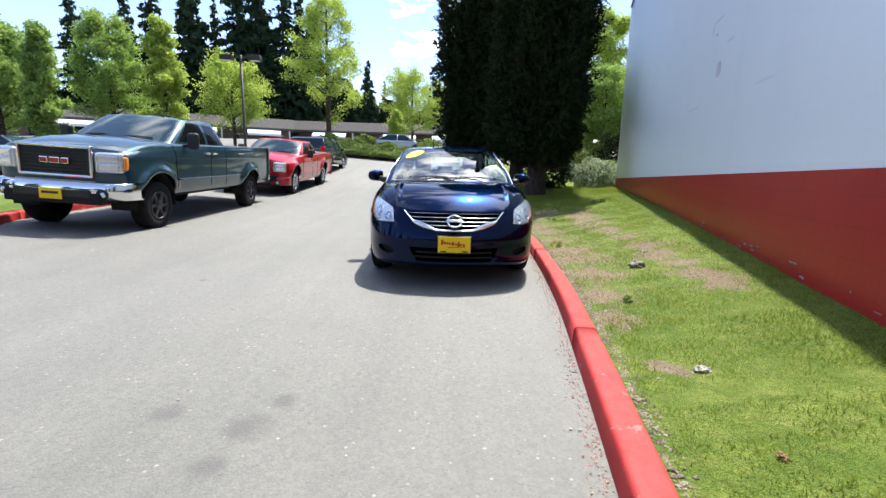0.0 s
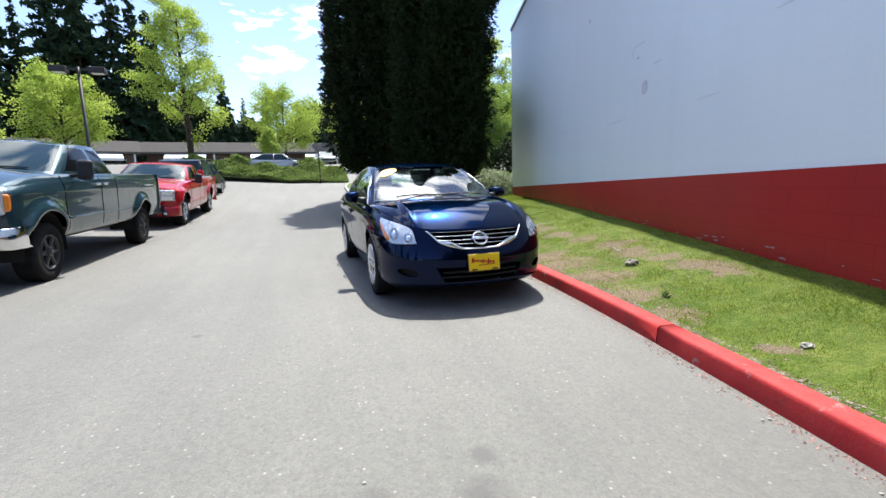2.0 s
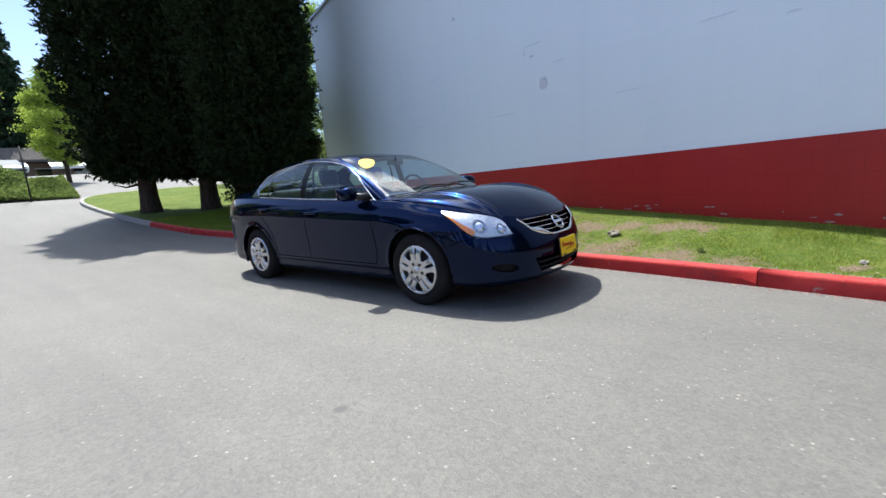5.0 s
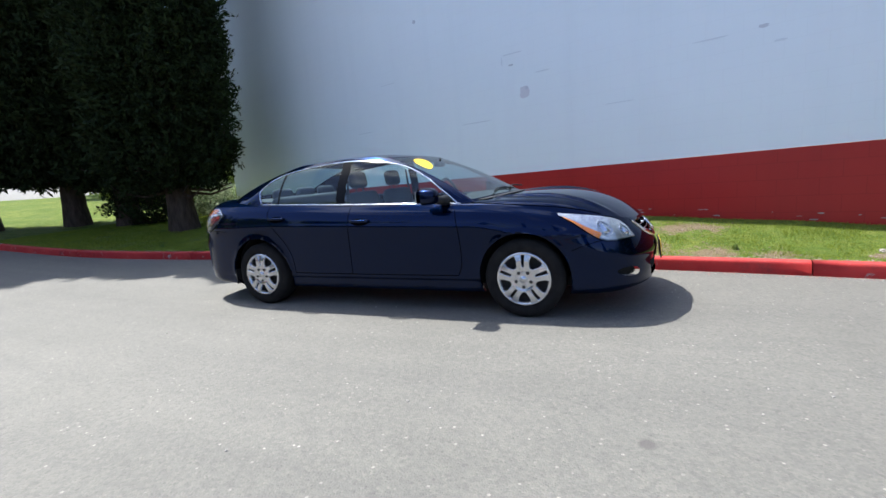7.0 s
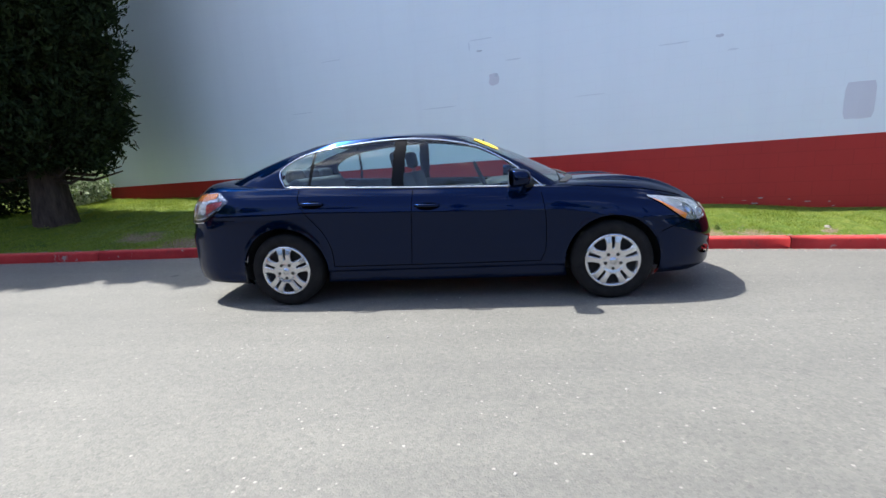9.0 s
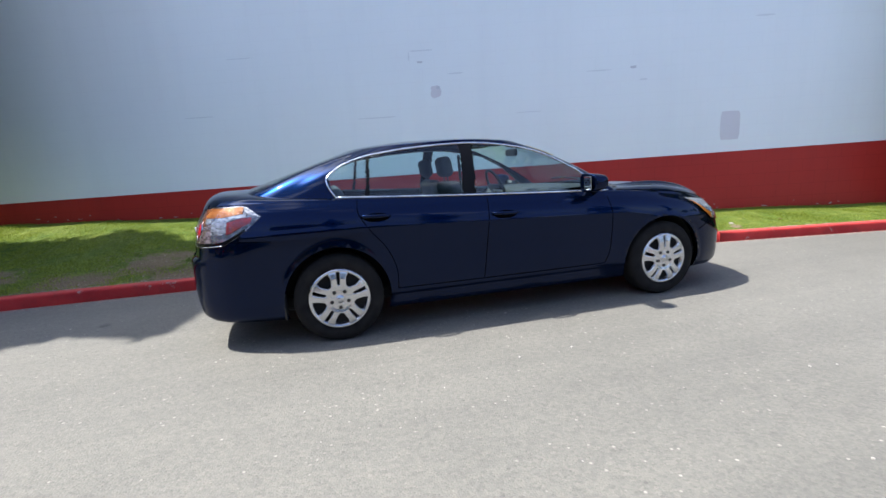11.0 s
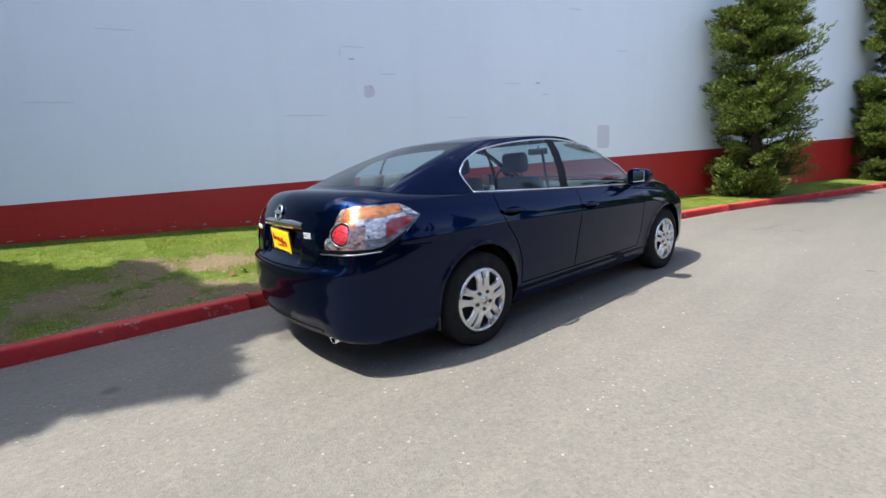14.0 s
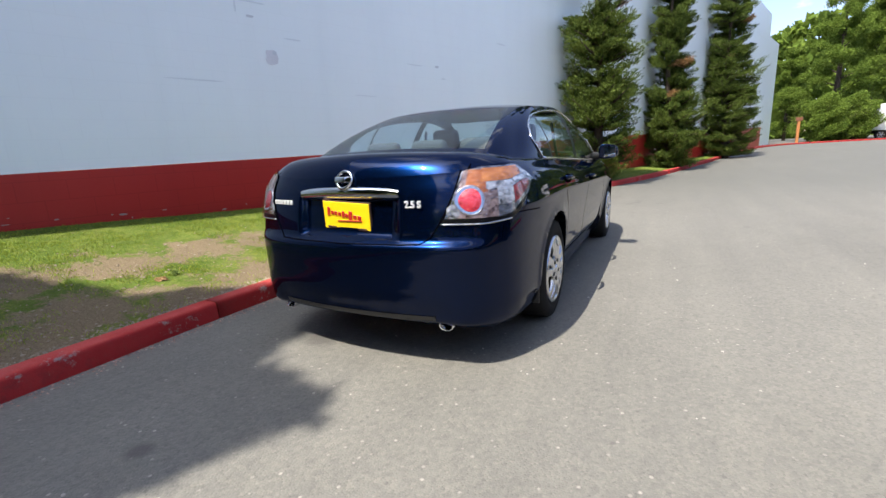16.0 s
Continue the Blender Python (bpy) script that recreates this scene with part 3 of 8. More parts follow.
# scuffs, patches and hairline seams on the paint
M_SCUFF = make_paint_wall("scuffed_paint", (0.58, 0.62, 0.68), (0.51, 0.54, 0.60))
M_SEAM = make_paint_wall("seam_shadow", (0.70, 0.76, 0.81), (0.64, 0.69, 0.75))


def wall_mark(y, z, w, h, mat, name, rough_edge=0.25, seed=0, proud=0.004):
    """A thin uneven patch on the wall's face, w along it, h high."""
    rg = random.Random(seed)
    n = 22
    front = []
    for k in range(n):
        a = 2 * math.pi * k / n
        c, s = math.cos(a), math.sin(a)
        q = 1.0 / max(abs(c), abs(s)) ** (0.9 if rough_edge < 0.3 else 0.35)
        j = 1 - rough_edge * rg.random() * 0.5
        front.append((c * q * j * w / 2, s * q * j * h / 2))
    v = [(-proud, a, b) for a, b in front] + [(0.002, a, b) for a, b in front]
    f = [tuple(range(n))] + [(k, k + n, (k + 1) % n + n, (k + 1) % n) for k in range(n)]
    ob = link_mesh(name, v, f, mat)
    ob.matrix_basis = wall_pose(y) @ pose(0, 0, z)
    return ob


tagged(wall_mark(-5.17, 1.63, 0.32, 0.47, M_BARE, "wall_patch", 0.05, 1), "greyish rectangular repair patch on the pale wall", "wall patch", kind="structure")
tagged(wall_mark(-0.53, 2.47, 0.19, 0.22, M_BARE, "wall_patch", 0.35, 2), "round greyish repair patch on the pale wall", "wall patch", kind="structure")
tagged(wall_mark(-0.57, 2.53, 0.07, 0.06, M_SCUFF, "wall_scuff", 0.5, 3, 0.007), "small dark scuff on the repaired spot", "scuff", kind="structure")
for yy, zz, ww, hh, sd in ((-0.33, 3.13, 0.42, 0.025, 4), (-0.13, 3.05, 0.025, 0.16, 5), (-0.3, 2.95, 0.12, 0.035, 6), (-0.85, 2.74, 0.28, 0.025, 7), (0.45, 2.11, 0.75, 0.02, 8), (-3.1, 2.63, 0.45, 0.02, 9), (-3.64, 2.65, 0.12, 0.05, 10), (-3.8, 2.45, 0.14, 0.03, 11), (1.73, 4.21, 0.09, 0.08, 12), (-5.6, 3.3, 0.35, 0.03, 13), (3.4, 2.3, 0.6, 0.018, 14), (-2.0, 2.05, 0.5, 0.015, 15), (2.6, 3.2, 0.5, 0.015, 16), (-4.5, 4.0, 0.4, 0.03, 17)):
    tagged(wall_mark(yy, zz, ww, hh, M_SCUFF if sd in (6, 10, 12) else M_SEAM, "wall_scuff", 0.6, sd), "thin grey scuff line on the pale wall", "scuff", kind="structure")
# flaked paint along the foot of the red band
rg = random.Random(5)
M_FLAKE = material("bare_concrete_flake", 0.8, color=(0.34, 0.29, 0.29))
for k in range(60):
    yy = rg.uniform(-7, 6.5)
    zb = float(np.interp(yy, LAWN_Y, LAWN_Z))
    tagged(wall_mark(yy, zb + 0.02 + rg.random() ** 3 * 0.10, rg.uniform(0.015, 0.10), rg.uniform(0.006, 0.022), M_FLAKE, "paint_flake", 0.7, 40 + k, 0.016), "bare pale flake in the red wall paint", "flake", "flakes along the foot of the wall", "structure")

# kerb and planting strip on the other side
LK = np.stack([np.interp(np.arange(-3, 16, 0.25), [-3, -0.4, 0.7, 2, 9, 16], [-5.7, -6.3, -6.78, -6.9, -6.85, -7.0]), np.arange(-3, 16, 0.25)], 1)[::-1]
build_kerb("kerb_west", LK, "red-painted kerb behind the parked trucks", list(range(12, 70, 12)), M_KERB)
rows = []
for p in LK[::-1]:
    z = float(road_z(*p))
    rows.append([(p[0] - 0.15 - u * 2.4, p[1], z + 0.13 + 0.06 * math.sin(math.pi * u) + 0.02 * noise.noise((p[1], u * 5, 3))) for u in np.linspace(0, 1, 12)])
strip = grid_object("grass_strip", np.array(rows)[:, ::-1], M_GRASS)
tagged(strip, "narrow grass strip behind the parked trucks", "lawn", kind="structure")

# ---- the parked sedan ----
def make_car_paint(name, color, flake=(0.05, 0.08, 0.25), metal=0.55, dust_amount=0.012):
    m = material(name, rough=0.32, metal=metal, color=color, spec=0.05, coat=1.0, coat_rough=0.025)
    n, l, b = nodes_of(m)
    v = coords(m)
    f = voronoi_of(m, v, 900)
    c = mix(m, ramp(m, f.outputs["Color"], [(0.55, 0.0), (0.95, 0.35)]), color, flake)
    dust = ramp(m, noise_of(m, v, 3.5, 6, 0.65), [(0.5, 0.0), (0.95, dust_amount)])
    l.new(mix(m, dust, c, (0.22, 0.21, 0.19)), b.inputs["Base Color"])
    l.new(ramp(m, noise_of(m, v, 6, 5), [(0.3, 0.28), (0.8, 0.40)]), b.inputs["Roughness"])
    return m


def make_glass(name, tint, ior=1.6):
    m = bpy.data.materials.new(name)
    m.use_nodes = True
    n, l = m.node_tree.nodes, m.node_tree.links
    n.clear()
    out = n.new("ShaderNodeOutputMaterial")
    tr = n.new("ShaderNodeBsdfTransparent")
    tr.inputs["Color"].default_value = (*tint, 1)
    gl = n.new("ShaderNodeBsdfGlossy")
    gl.inputs["Roughness"].default_value = 0.012
    # gloss from straight on (by the index ior) to full at a grazing view
    lw = n.new("ShaderNodeLayerWeight")
    lw.inputs["Blend"].default_value = 0.5
    pw = n.new("ShaderNodeMath")
    pw.operation = "POWER"
    pw.inputs[1].default_value = 5.0
    fr = n.new("ShaderNodeMath")
    fr.operation = "MULTIPLY_ADD"
    f0 = ((ior - 1) / (ior + 1)) ** 2
    fr.inputs[1].default_value = 1 - f0
    fr.inputs[2].default_value = f0
    l.new(lw.outputs["Facing"], pw.inputs[0])
    l.new(pw.outputs[0], fr.inputs[0])
    mx = n.new("ShaderNodeMixShader")
    l.new(fr.outputs[0], mx.inputs[0])
    l.new(tr.outputs[0], mx.inputs[1])
    l.new(gl.outputs[0], mx.inputs[2])
    l.new(mx.outputs[0], out.inputs["Surface"])
    return m


def make_rubber():
    m = material("tyre_rubber", rough=0.9, color=(0.014, 0.014, 0.015), spec=0.12)
    n, l, b = nodes_of(m)
    v = coords(m)
    l.new(ramp(m, noise_of(m, v, 12, 5), [(0.3, (0.010, 0.010, 0.011)), (0.8, (0.022, 0.021, 0.020))]), b.inputs["Base Color"])
    bump(m, noise_of(m, v, 160, 3), 0.2, 0.002)
    return m


M_NAVY = make_car_paint("navy_metallic_paint", (0.0003, 0.0009, 0.0036), (0.0006, 0.005, 0.018), 0.0, 0.0)
# the metallic flakes under the clear coat: a broad blue sheen
nn, nl = M_NAVY.node_tree.nodes, M_NAVY.node_tree.links
n_fl, n_add = nn.new("ShaderNodeBsdfGlossy"), nn.new("ShaderNodeAddShader")
n_fl.inputs["Color"].default_value = (0.0005, 0.0058, 0.029, 1)
n_fl.inputs["Roughness"].default_value = 0.22
nl.new(nn["Principled BSDF"].outputs[0], n_add.inputs[0])
nn["Principled BSDF"].inputs["Specular IOR Level"].default_value = 0.0
nl.new(n_fl.outputs[0], n_add.inputs[1])
nl.new(n_add.outputs[0], nn["Material Output"].inputs["Surface"])
M_NAVY.node_tree.nodes["Principled BSDF"].inputs["Coat IOR"].default_value = 1.26
M_CHROME = material("chrome", 0.08, 1.0, (0.78, 0.79, 0.81))
M_SILVER = material("silver_wheel_paint", 0.26, 0.9, (0.56, 0.57, 0.59), coat=0.3)
M_BLACK = material("black_plastic", 0.5, 0.0, (0.012, 0.012, 0.013))
M_GLOSSBLACK = material("gloss_black_trim", 0.3, 0.0, (0.004, 0.004, 0.005), spec=0.12)
M_DARK = material("dark_wheel_well", 0.9, 0.0, (0.008, 0.008, 0.008))
M_GAP = material("panel_gap", 0.9, 0.0, (0.002, 0.002, 0.003), spec=0.0)
M_RUBBER = make_rubber()
M_TRIM = material("charcoal_cloth", 0.9, 0.0, (0.06, 0.066, 0.076))
M_TRIM2 = material("dark_dashboard", 0.7, 0.0, (0.03, 0.031, 0.034))
M_GLASS = make_glass("tinted_glass", (0.76, 0.89, 0.91), 1.7)
M_SHIELD = make_glass("windscreen_glass", (0.72, 0.86, 0.87), 2.6)
M_LENS = make_glass("clear_lens", (0.92, 0.94, 0.95))
M_TAILLENS = make_glass("tail_lens", (0.90, 0.90, 0.92), 1.34)
M_REFLECT = material("lamp_reflector", 0.16, 1.0, (0.72, 0.74, 0.78))
M_AMBER = material("amber_lens", 0.15, 0.0, (0.85, 0.24, 0.02), coat=1.0)
M_REDLENS = material("red_lens", 0.12, 0.0, (0.62, 0.01, 0.02), coat=1.0)
M_YELLOW = material("yellow_plate", 0.45, 0.0, (0.92, 0.62, 0.01))
M_PLATERED = material("red_plate_print", 0.5, 0.0, (0.45, 0.015, 0.01))
M_PLATEBLACK = material("dark_plate_print", 0.5, 0.0, (0.03, 0.012, 0.01))
M_BRIGHT = material("bright_badge_metal", 0.3, 0.4, (0.85, 0.86, 0.88))
M_MIRROR = material("mirror_glass", 0.02, 1.0, (0.8, 0.83, 0.85))


def spline(nodes, t, mirror=False):
    """Catmull-Rom through the rows of nodes at the parameters t (0 to len - 1)."""
    p = np.asarray(nodes, float)
    a, b = 2 * p[:1] - p[1:2], 2 * p[-1:] - p[-2:-1]
    if mirror:
        flip = np.array([[-1.0] + [1.0] * (p.shape[1] - 1)])
        a, b = p[1:2] * flip, p[-2:-1] * flip
    p = np.vstack([a, p, b])
    t = np.clip(np.asarray(t, float), 0, len(p) - 3 - 1e-9)
    i = t.astype(int)
    f = (t - i)[:, None]
    a, b, c, d = p[i], p[i + 1], p[i + 2], p[i + 3]
    return 0.5 * (2 * b + (c - a) * f + (2 * a - 5 * b + 4 * c - d) * f**2 + (3 * b - a - 3 * c + d) * f**3)


# half outlines (x, y) or (x, y, z) from the middle of the nose round the side to the middle of the tail
OUT = [(0, -2.375), (-0.40, -2.318), (-0.66, -2.172), (-0.805, -1.95), (-0.872, -1.62), (-0.888, -1.0), (-0.892, 0.28), (-0.892, 1.2), (-0.876, 1.8), (-0.80, 2.18), (-0.58, 2.385), (0, 2.455)]
TOP = [(0, -2.245, 0.732), (-0.40, -2.185, 0.734), (-0.61, -2.045, 0.772), (-0.735, -1.80, 0.824), (-0.792, -1.48, 0.874), (-0.812, -1.0, 0.930), (-0.817, 0.28, 0.978), (-0.814, 1.25, 1.025), (-0.790, 1.82, 1.038), (-0.735, 2.10, 1.040), (-0.54, 2.30, 1.008), (0, 2.39, 0.995)]
BELT = [(0, -1.145, 0.980), (-0.36, -1.105, 0.975), (-0.60, -1.03, 0.964), (-0.715, -0.985, 0.956), (-0.772, -0.93, 0.946), (-0.792, -0.82, 0.946), (-0.803, 0.28, 0.986), (-0.778, 1.30, 1.036), (-0.705, 1.72, 1.066), (-0.60, 1.91, 1.092), (-0.42, 1.985, 1.110), (0, 2.025, 1.122)]
MID = [(0, -0.69, 1.213), (-0.32, -0.66, 1.213), (-0.54, -0.60, 1.209), (-0.64, -0.555, 1.21), (-0.685, -0.50, 1.206), (-0.712, -0.38, 1.206), (-0.735, 0.28, 1.218), (-0.705, 1.20, 1.225), (-0.63, 1.45, 1.24), (-0.55, 1.56, 1.247), (-0.38, 1.62, 1.240), (0, 1.65, 1.246)]
RAIL = [(0, -0.235, 1.398), (-0.28, -0.215, 1.398), (-0.47, -0.165, 1.395), (-0.545, -0.11, 1.396), (-0.575, -0.04, 1.402), (-0.592, 0.08, 1.411), (-0.602, 0.38, 1.421), (-0.582, 0.88, 1.403), (-0.55, 1.02, 1.392), (-0.49, 1.12, 1.386), (-0.33, 1.17, 1.392), (0, 1.19, 1.40)]
NU = 460
_d = np.r_[0, np.cumsum(np.linalg.norm(np.diff(spline(OUT, np.linspace(0, 11, 2000), True), axis=0), axis=1))]
UU = np.interp(np.linspace(0, _d[-1], NU), _d, np.linspace(0, 11, 2000))


ARCH = ((-1.385, 0.325, 0.372), (1.385, 0.325, 0.378))


def skirt_grid(nv=92):
    o = spline(OUT, UU, True)
    t = spline(TOP, UU, True)
    tan = np.gradient(o, axis=0)
    tan /= np.linalg.norm(tan, axis=1, keepdims=True)
    nrm = np.stack([tan[:, 1], -tan[:, 0]], 1)
    nrm *= np.sign((nrm * (o - np.array([0, 0.0]))).sum(1, keepdims=True) + 1e-9)
    zb = np.interp(UU, [0, 2, 3.2, 5, 7.5, 9, 10, 11], [0.195, 0.195, 0.20, 0.19, 0.195, 0.225, 0.245, 0.25])
    tuck = np.interp(UU, [0, 2, 3, 5, 7, 9, 11], [0.09, 0.06, 0.035, 0.09, 0.09, 0.035, 0.07])
    lev = np.zeros((8, len(UU), 3))

    def at(inset, z):
        return np.concatenate([o - nrm * inset[:, None], z[:, None]], 1)

    # flank: how far the doors' section holds; crease: the height of the shoulder's edge
    flank = np.interp(UU, [3.4, 4.4, 7.6, 8.6], [0, 1, 1, 0])
    crease = np.interp(UU, [0, 2, 3, 4, 5, 7, 8, 9, 11], [0.48, 0.49, 0.55, 0.67, 0.755, 0.825, 0.82, 0.69, 0.64])
    # under the crease the doors fall inwards to the sill
    under = np.interp(UU, [4.55, 5.1, 6.75, 7.05], [0, 1, 1, 0])
    z3 = zb + 0.15
    lev[0] = at(tuck, zb)
    lev[1] = at(0.020 + 0.026 * flank + 0.036 * under, zb + 0.03)
    lev[2] = at(0.007 + 0.026 * flank + 0.036 * under, zb + 0.09)
    lev[3] = at(0.002 + 0.010 * flank + 0.040 * under, z3)
    lev[4] = at(0.001 + 0.007 * flank + 0.017 * under, 0.5 * (z3 + crease))
    lev[5] = at(0 * zb, crease)
    lev[6, :, :2] = o + (t[:, :2] - o) * np.interp(UU, [0, 2.2, 4, 7, 9, 11], [0.42, 0.36, 0.33, 0.33, 0.34, 0.46])[:, None]
    lev[6, :, 2] = crease + (t[:, 2] - crease) * np.interp(UU, [0, 2.2, 4, 7, 9, 11], [0.52, 0.56, 0.60, 0.60, 0.66, 0.60])
    lev[7] = t
    v = np.linspace(0, 7, nv)
    P = np.stack([spline(lev[:, i], v) for i in range(len(UU))], 0)
    # trunk lid stands in from the bumper; recess for the plate
    x, y, z = P[..., 0], P[..., 1], P[..., 2]
    sm = lambda a, b, q: np.clip((q - a) / (b - a), 0, 1) ** 2 * (3 - 2 * np.clip((q - a) / (b - a), 0, 1))
    rear = (y > 2.0) * sm(0.78, 0.62, np.abs(x))
    y -= rear * 0.035 * sm(0.655, 0.70, z)
    y -= (y > 2.0) * 0.035 * sm(0.34, 0.27, np.abs(x)) * sm(0.685, 0.72, z) * sm(0.915, 0.885, z)
    y -= (y > 2.0) * 0.022 * sm(0.66, 0.46, np.abs(x)) * sm(0.44, 0.30, z)
    # a sharp shoulder edge and a rub strip along the doors, rolled lips round the wheel openings
    side = np.abs(y) < 2.0
    zl = np.interp(y, [-1.5, -1.0, 1.2, 1.8], [0.67, 0.755, 0.825, 0.82])
    x -= side * 0.006 * np.exp(-(((z - zl) / 0.018) ** 2))
    x -= 0.0025 * np.exp(-(((z - 0.462) / 0.014) ** 2)) * sm(0.95, 0.88, np.abs(y - 0.05))
    for cy, cz, r in ARCH:
        x -= (x < -0.6) * 0.008 * np.exp(-(((np.hypot(y - cy, z - cz) - r - 0.006) / 0.022) ** 2)) * sm(0.22, 0.32, z)
    return P


SK = skirt_grid()
FLAT = SK.reshape(-1, 3)


def side_x(y, z):
    d = (FLAT[:, 1] - y) ** 2 + (FLAT[:, 2] - z) ** 2 + 10.0 * (FLAT[:, 0] > -0.35)
    k = np.argsort(d)[:4]
    w = 1 / (d[k] + 1e-6)
    return float((FLAT[k, 0] * w).sum() / w.sum())


def end_y(x, z, rear):
    """The y of the nose or the tail at x, z."""
    d = (FLAT[:, 0] + abs(x)) ** 2 + (FLAT[:, 2] - z) ** 2 + 10.0 * ((FLAT[:, 1] < 1.7) if rear else (FLAT[:, 1] > -1.7))
    k = np.argsort(d)[:4]
    w = 1 / (d[k] + 1e-6)
    return float((FLAT[k, 1] * w).sum() / w.sum())


def mirrored(P, faces):
    """Points and faces with their mirror image in x, welded at the middle by position."""
    n = len(P)
    Q = P * np.array([-1, 1, 1])
    return np.vstack([P, Q]), np.vstack([faces, faces[:, ::-1] + n])


def patch_object(name, P, q, mat, parent, both=True, label=""):
    """A shell part from the points P (n x 3) and its quads q, with its unused points left out."""
    if both:
        P, q = mirrored(P, q)
    used, inv = np.unique(q, return_inverse=True)
    bm = bmesh.new()
    vs = [bm.verts.new(p) for p in P[used]]
    for f in inv.reshape(-1, 4):
        try:
            bm.faces.new([vs[k] for k in f])
        except ValueError:
            pass
    bmesh.ops.remove_doubles(bm, verts=bm.verts, dist=0.0008)
    bmesh.ops.recalc_face_normals(bm, faces=bm.faces)
    # outward: away from the middle of the body
    s = sum(f.normal.dot(f.calc_center_median() - Vector((0, 0.1, 0.7))) for f in bm.faces)
    if s < 0:
        bmesh.ops.reverse_faces(bm, faces=bm.faces)
    return part(name, bm, mat, parent, label, smooth=True)


def quads(ni, nj):
    idx = np.arange(ni * nj).reshape(ni, nj)
    return np.stack([idx[:-1, :-1], idx[1:, :-1], idx[1:, 1:], idx[:-1, 1:]], -1)


def in_grille(c):
    x, y, z = np.abs(c[..., 0]), c[..., 1], c[..., 2]
    zlow = np.interp(x, [0, 0.17, 0.39, 0.46], [0.556, 0.560, 0.632, 0.712])
    return (y < -1.9) & (x < 0.45) & (z > zlow) & (z < 0.712)


def in_intake(c):
    x, y, z = np.abs(c[..., 0]), c[..., 1], c[..., 2]
    return (y < -1.9) & (x < np.interp(z, [0.25, 0.40], [0.35, 0.43])) & (z > 0.258) & (z < 0.392)


def in_fog(c):
    x, y, z = np.abs(c[..., 0]), c[..., 1], c[..., 2]
    return (y < -1.7) & (((x - 0.655) / 0.080) ** 2 + ((z - 0.350 - 0.15 * (x - 0.655)) / 0.036) ** 2 < 1)


car = thing("sedan", "dark navy blue metallic four-door sedan parked at the red kerb", "car")

# body shell: sides, bumpers, with wheel openings
P = SK.copy()
for cy, cz, r in ARCH:
    dy, dz = P[..., 1] - cy, P[..., 2] - cz
    rr = np.hypot(dy, dz)
    near = (np.abs(rr - r) < 0.013) & (P[..., 0] < -0.6)
    P[..., 1] = np.where(near, cy + dy * r / np.maximum(rr, 1e-6), P[..., 1])
    P[..., 2] = np.where(near, cz + dz * r / np.maximum(rr, 1e-6), P[..., 2])
Q = quads(*P.shape[:2])
PF = P.reshape(-1, 3)
C = PF[Q].mean(2)
keep = np.ones(C.shape[:2], bool)
for cy, cz, r in ARCH:
    keep &= ~((np.hypot(C[..., 1] - cy, C[..., 2] - cz) < r - 0.001) & (C[..., 0] < -0.6))
gril = in_grille(C)
intake_q, fog_q = in_intake(C), in_fog(C)
shell_q = Q[keep & ~gril & ~intake_q & ~fog_q]
patch_object("body_shell", PF, shell_q, M_NAVY, car)

# bonnet, shoulders and boot lid between the upper edge and the glass
T_, B_ = spline(TOP, UU, True), spline(BELT, UU, True)
s = np.linspace(0, 1, 26)
kpow = np.interp(UU, [0, 2, 3, 4, 5, 7, 9, 11], [3.9, 3.7, 3.3, 2.5, 1.7, 1.5, 3.2, 7.0])
lid = np.zeros((NU, len(s), 3))
for j, sj in enumerate(s):
    lid[:, j, :2] = T_[:, :2] + (B_[:, :2] - T_[:, :2]) * sj
    lid[:, j, 2] = T_[:, 2] + (B_[:, 2] - T_[:, 2]) * (1 - (1 - sj) ** kpow)
rear_in = np.clip((0.78 - np.abs(lid[..., 0])) / 0.16, 0, 1)
lid[..., 1] -= (lid[..., 1] > 2.0) * 0.035 * rear_in**2 * (3 - 2 * rear_in) * (1 - s)[None]
ridge = 0.026 * np.exp(-(((UU - 1.75) / 0.17) ** 2))
lid[..., 2] += ridge[:, None] * np.sin(np.pi * np.clip(s, 0, 1))[None] ** 0.8
LQ = quads(NU, len(s))
LF = lid.reshape(-1, 3)
patch_object("bonnet", LF, LQ.reshape(-1, 4), M_NAVY, car)

# glasshouse
m_, r_ = spline(MID, UU, True), spline(RAIL, UU, True)
gv = np.linspace(0, 1, 34)
GH = np.zeros((NU, len(gv), 3))
for j, t in enumerate(gv):
    GH[:, j] = B_ * (1 - t) * (1 - 2 * t) + 4 * m_ * t * (1 - t) + r_ * t * (2 * t - 1)
GQ = quads(NU, len(gv))
GF = GH.reshape(-1, 3)
GC = GF[GQ].mean(2)
gu = 0.5 * (UU[:-1] + UU[1:])[:, None] * np.ones((1, len(gv) - 1))
gt = 0.5 * (gv[:-1] + gv[1:])[None] * np.ones((NU - 1, 1))
DLO_Y = [-0.87, -0.70, -0.54, -0.26, 0.18, 0.64, 1.05, 1.26, 1.385]
DLO_Z = [0.925, 1.062, 1.178, 1.312, 1.386, 1.380, 1.335, 1.275, 1.19]


def dlo_low(y):
    return np.interp(y, [-0.9, 0.3, 1.36], [0.945, 0.992, 1.042])


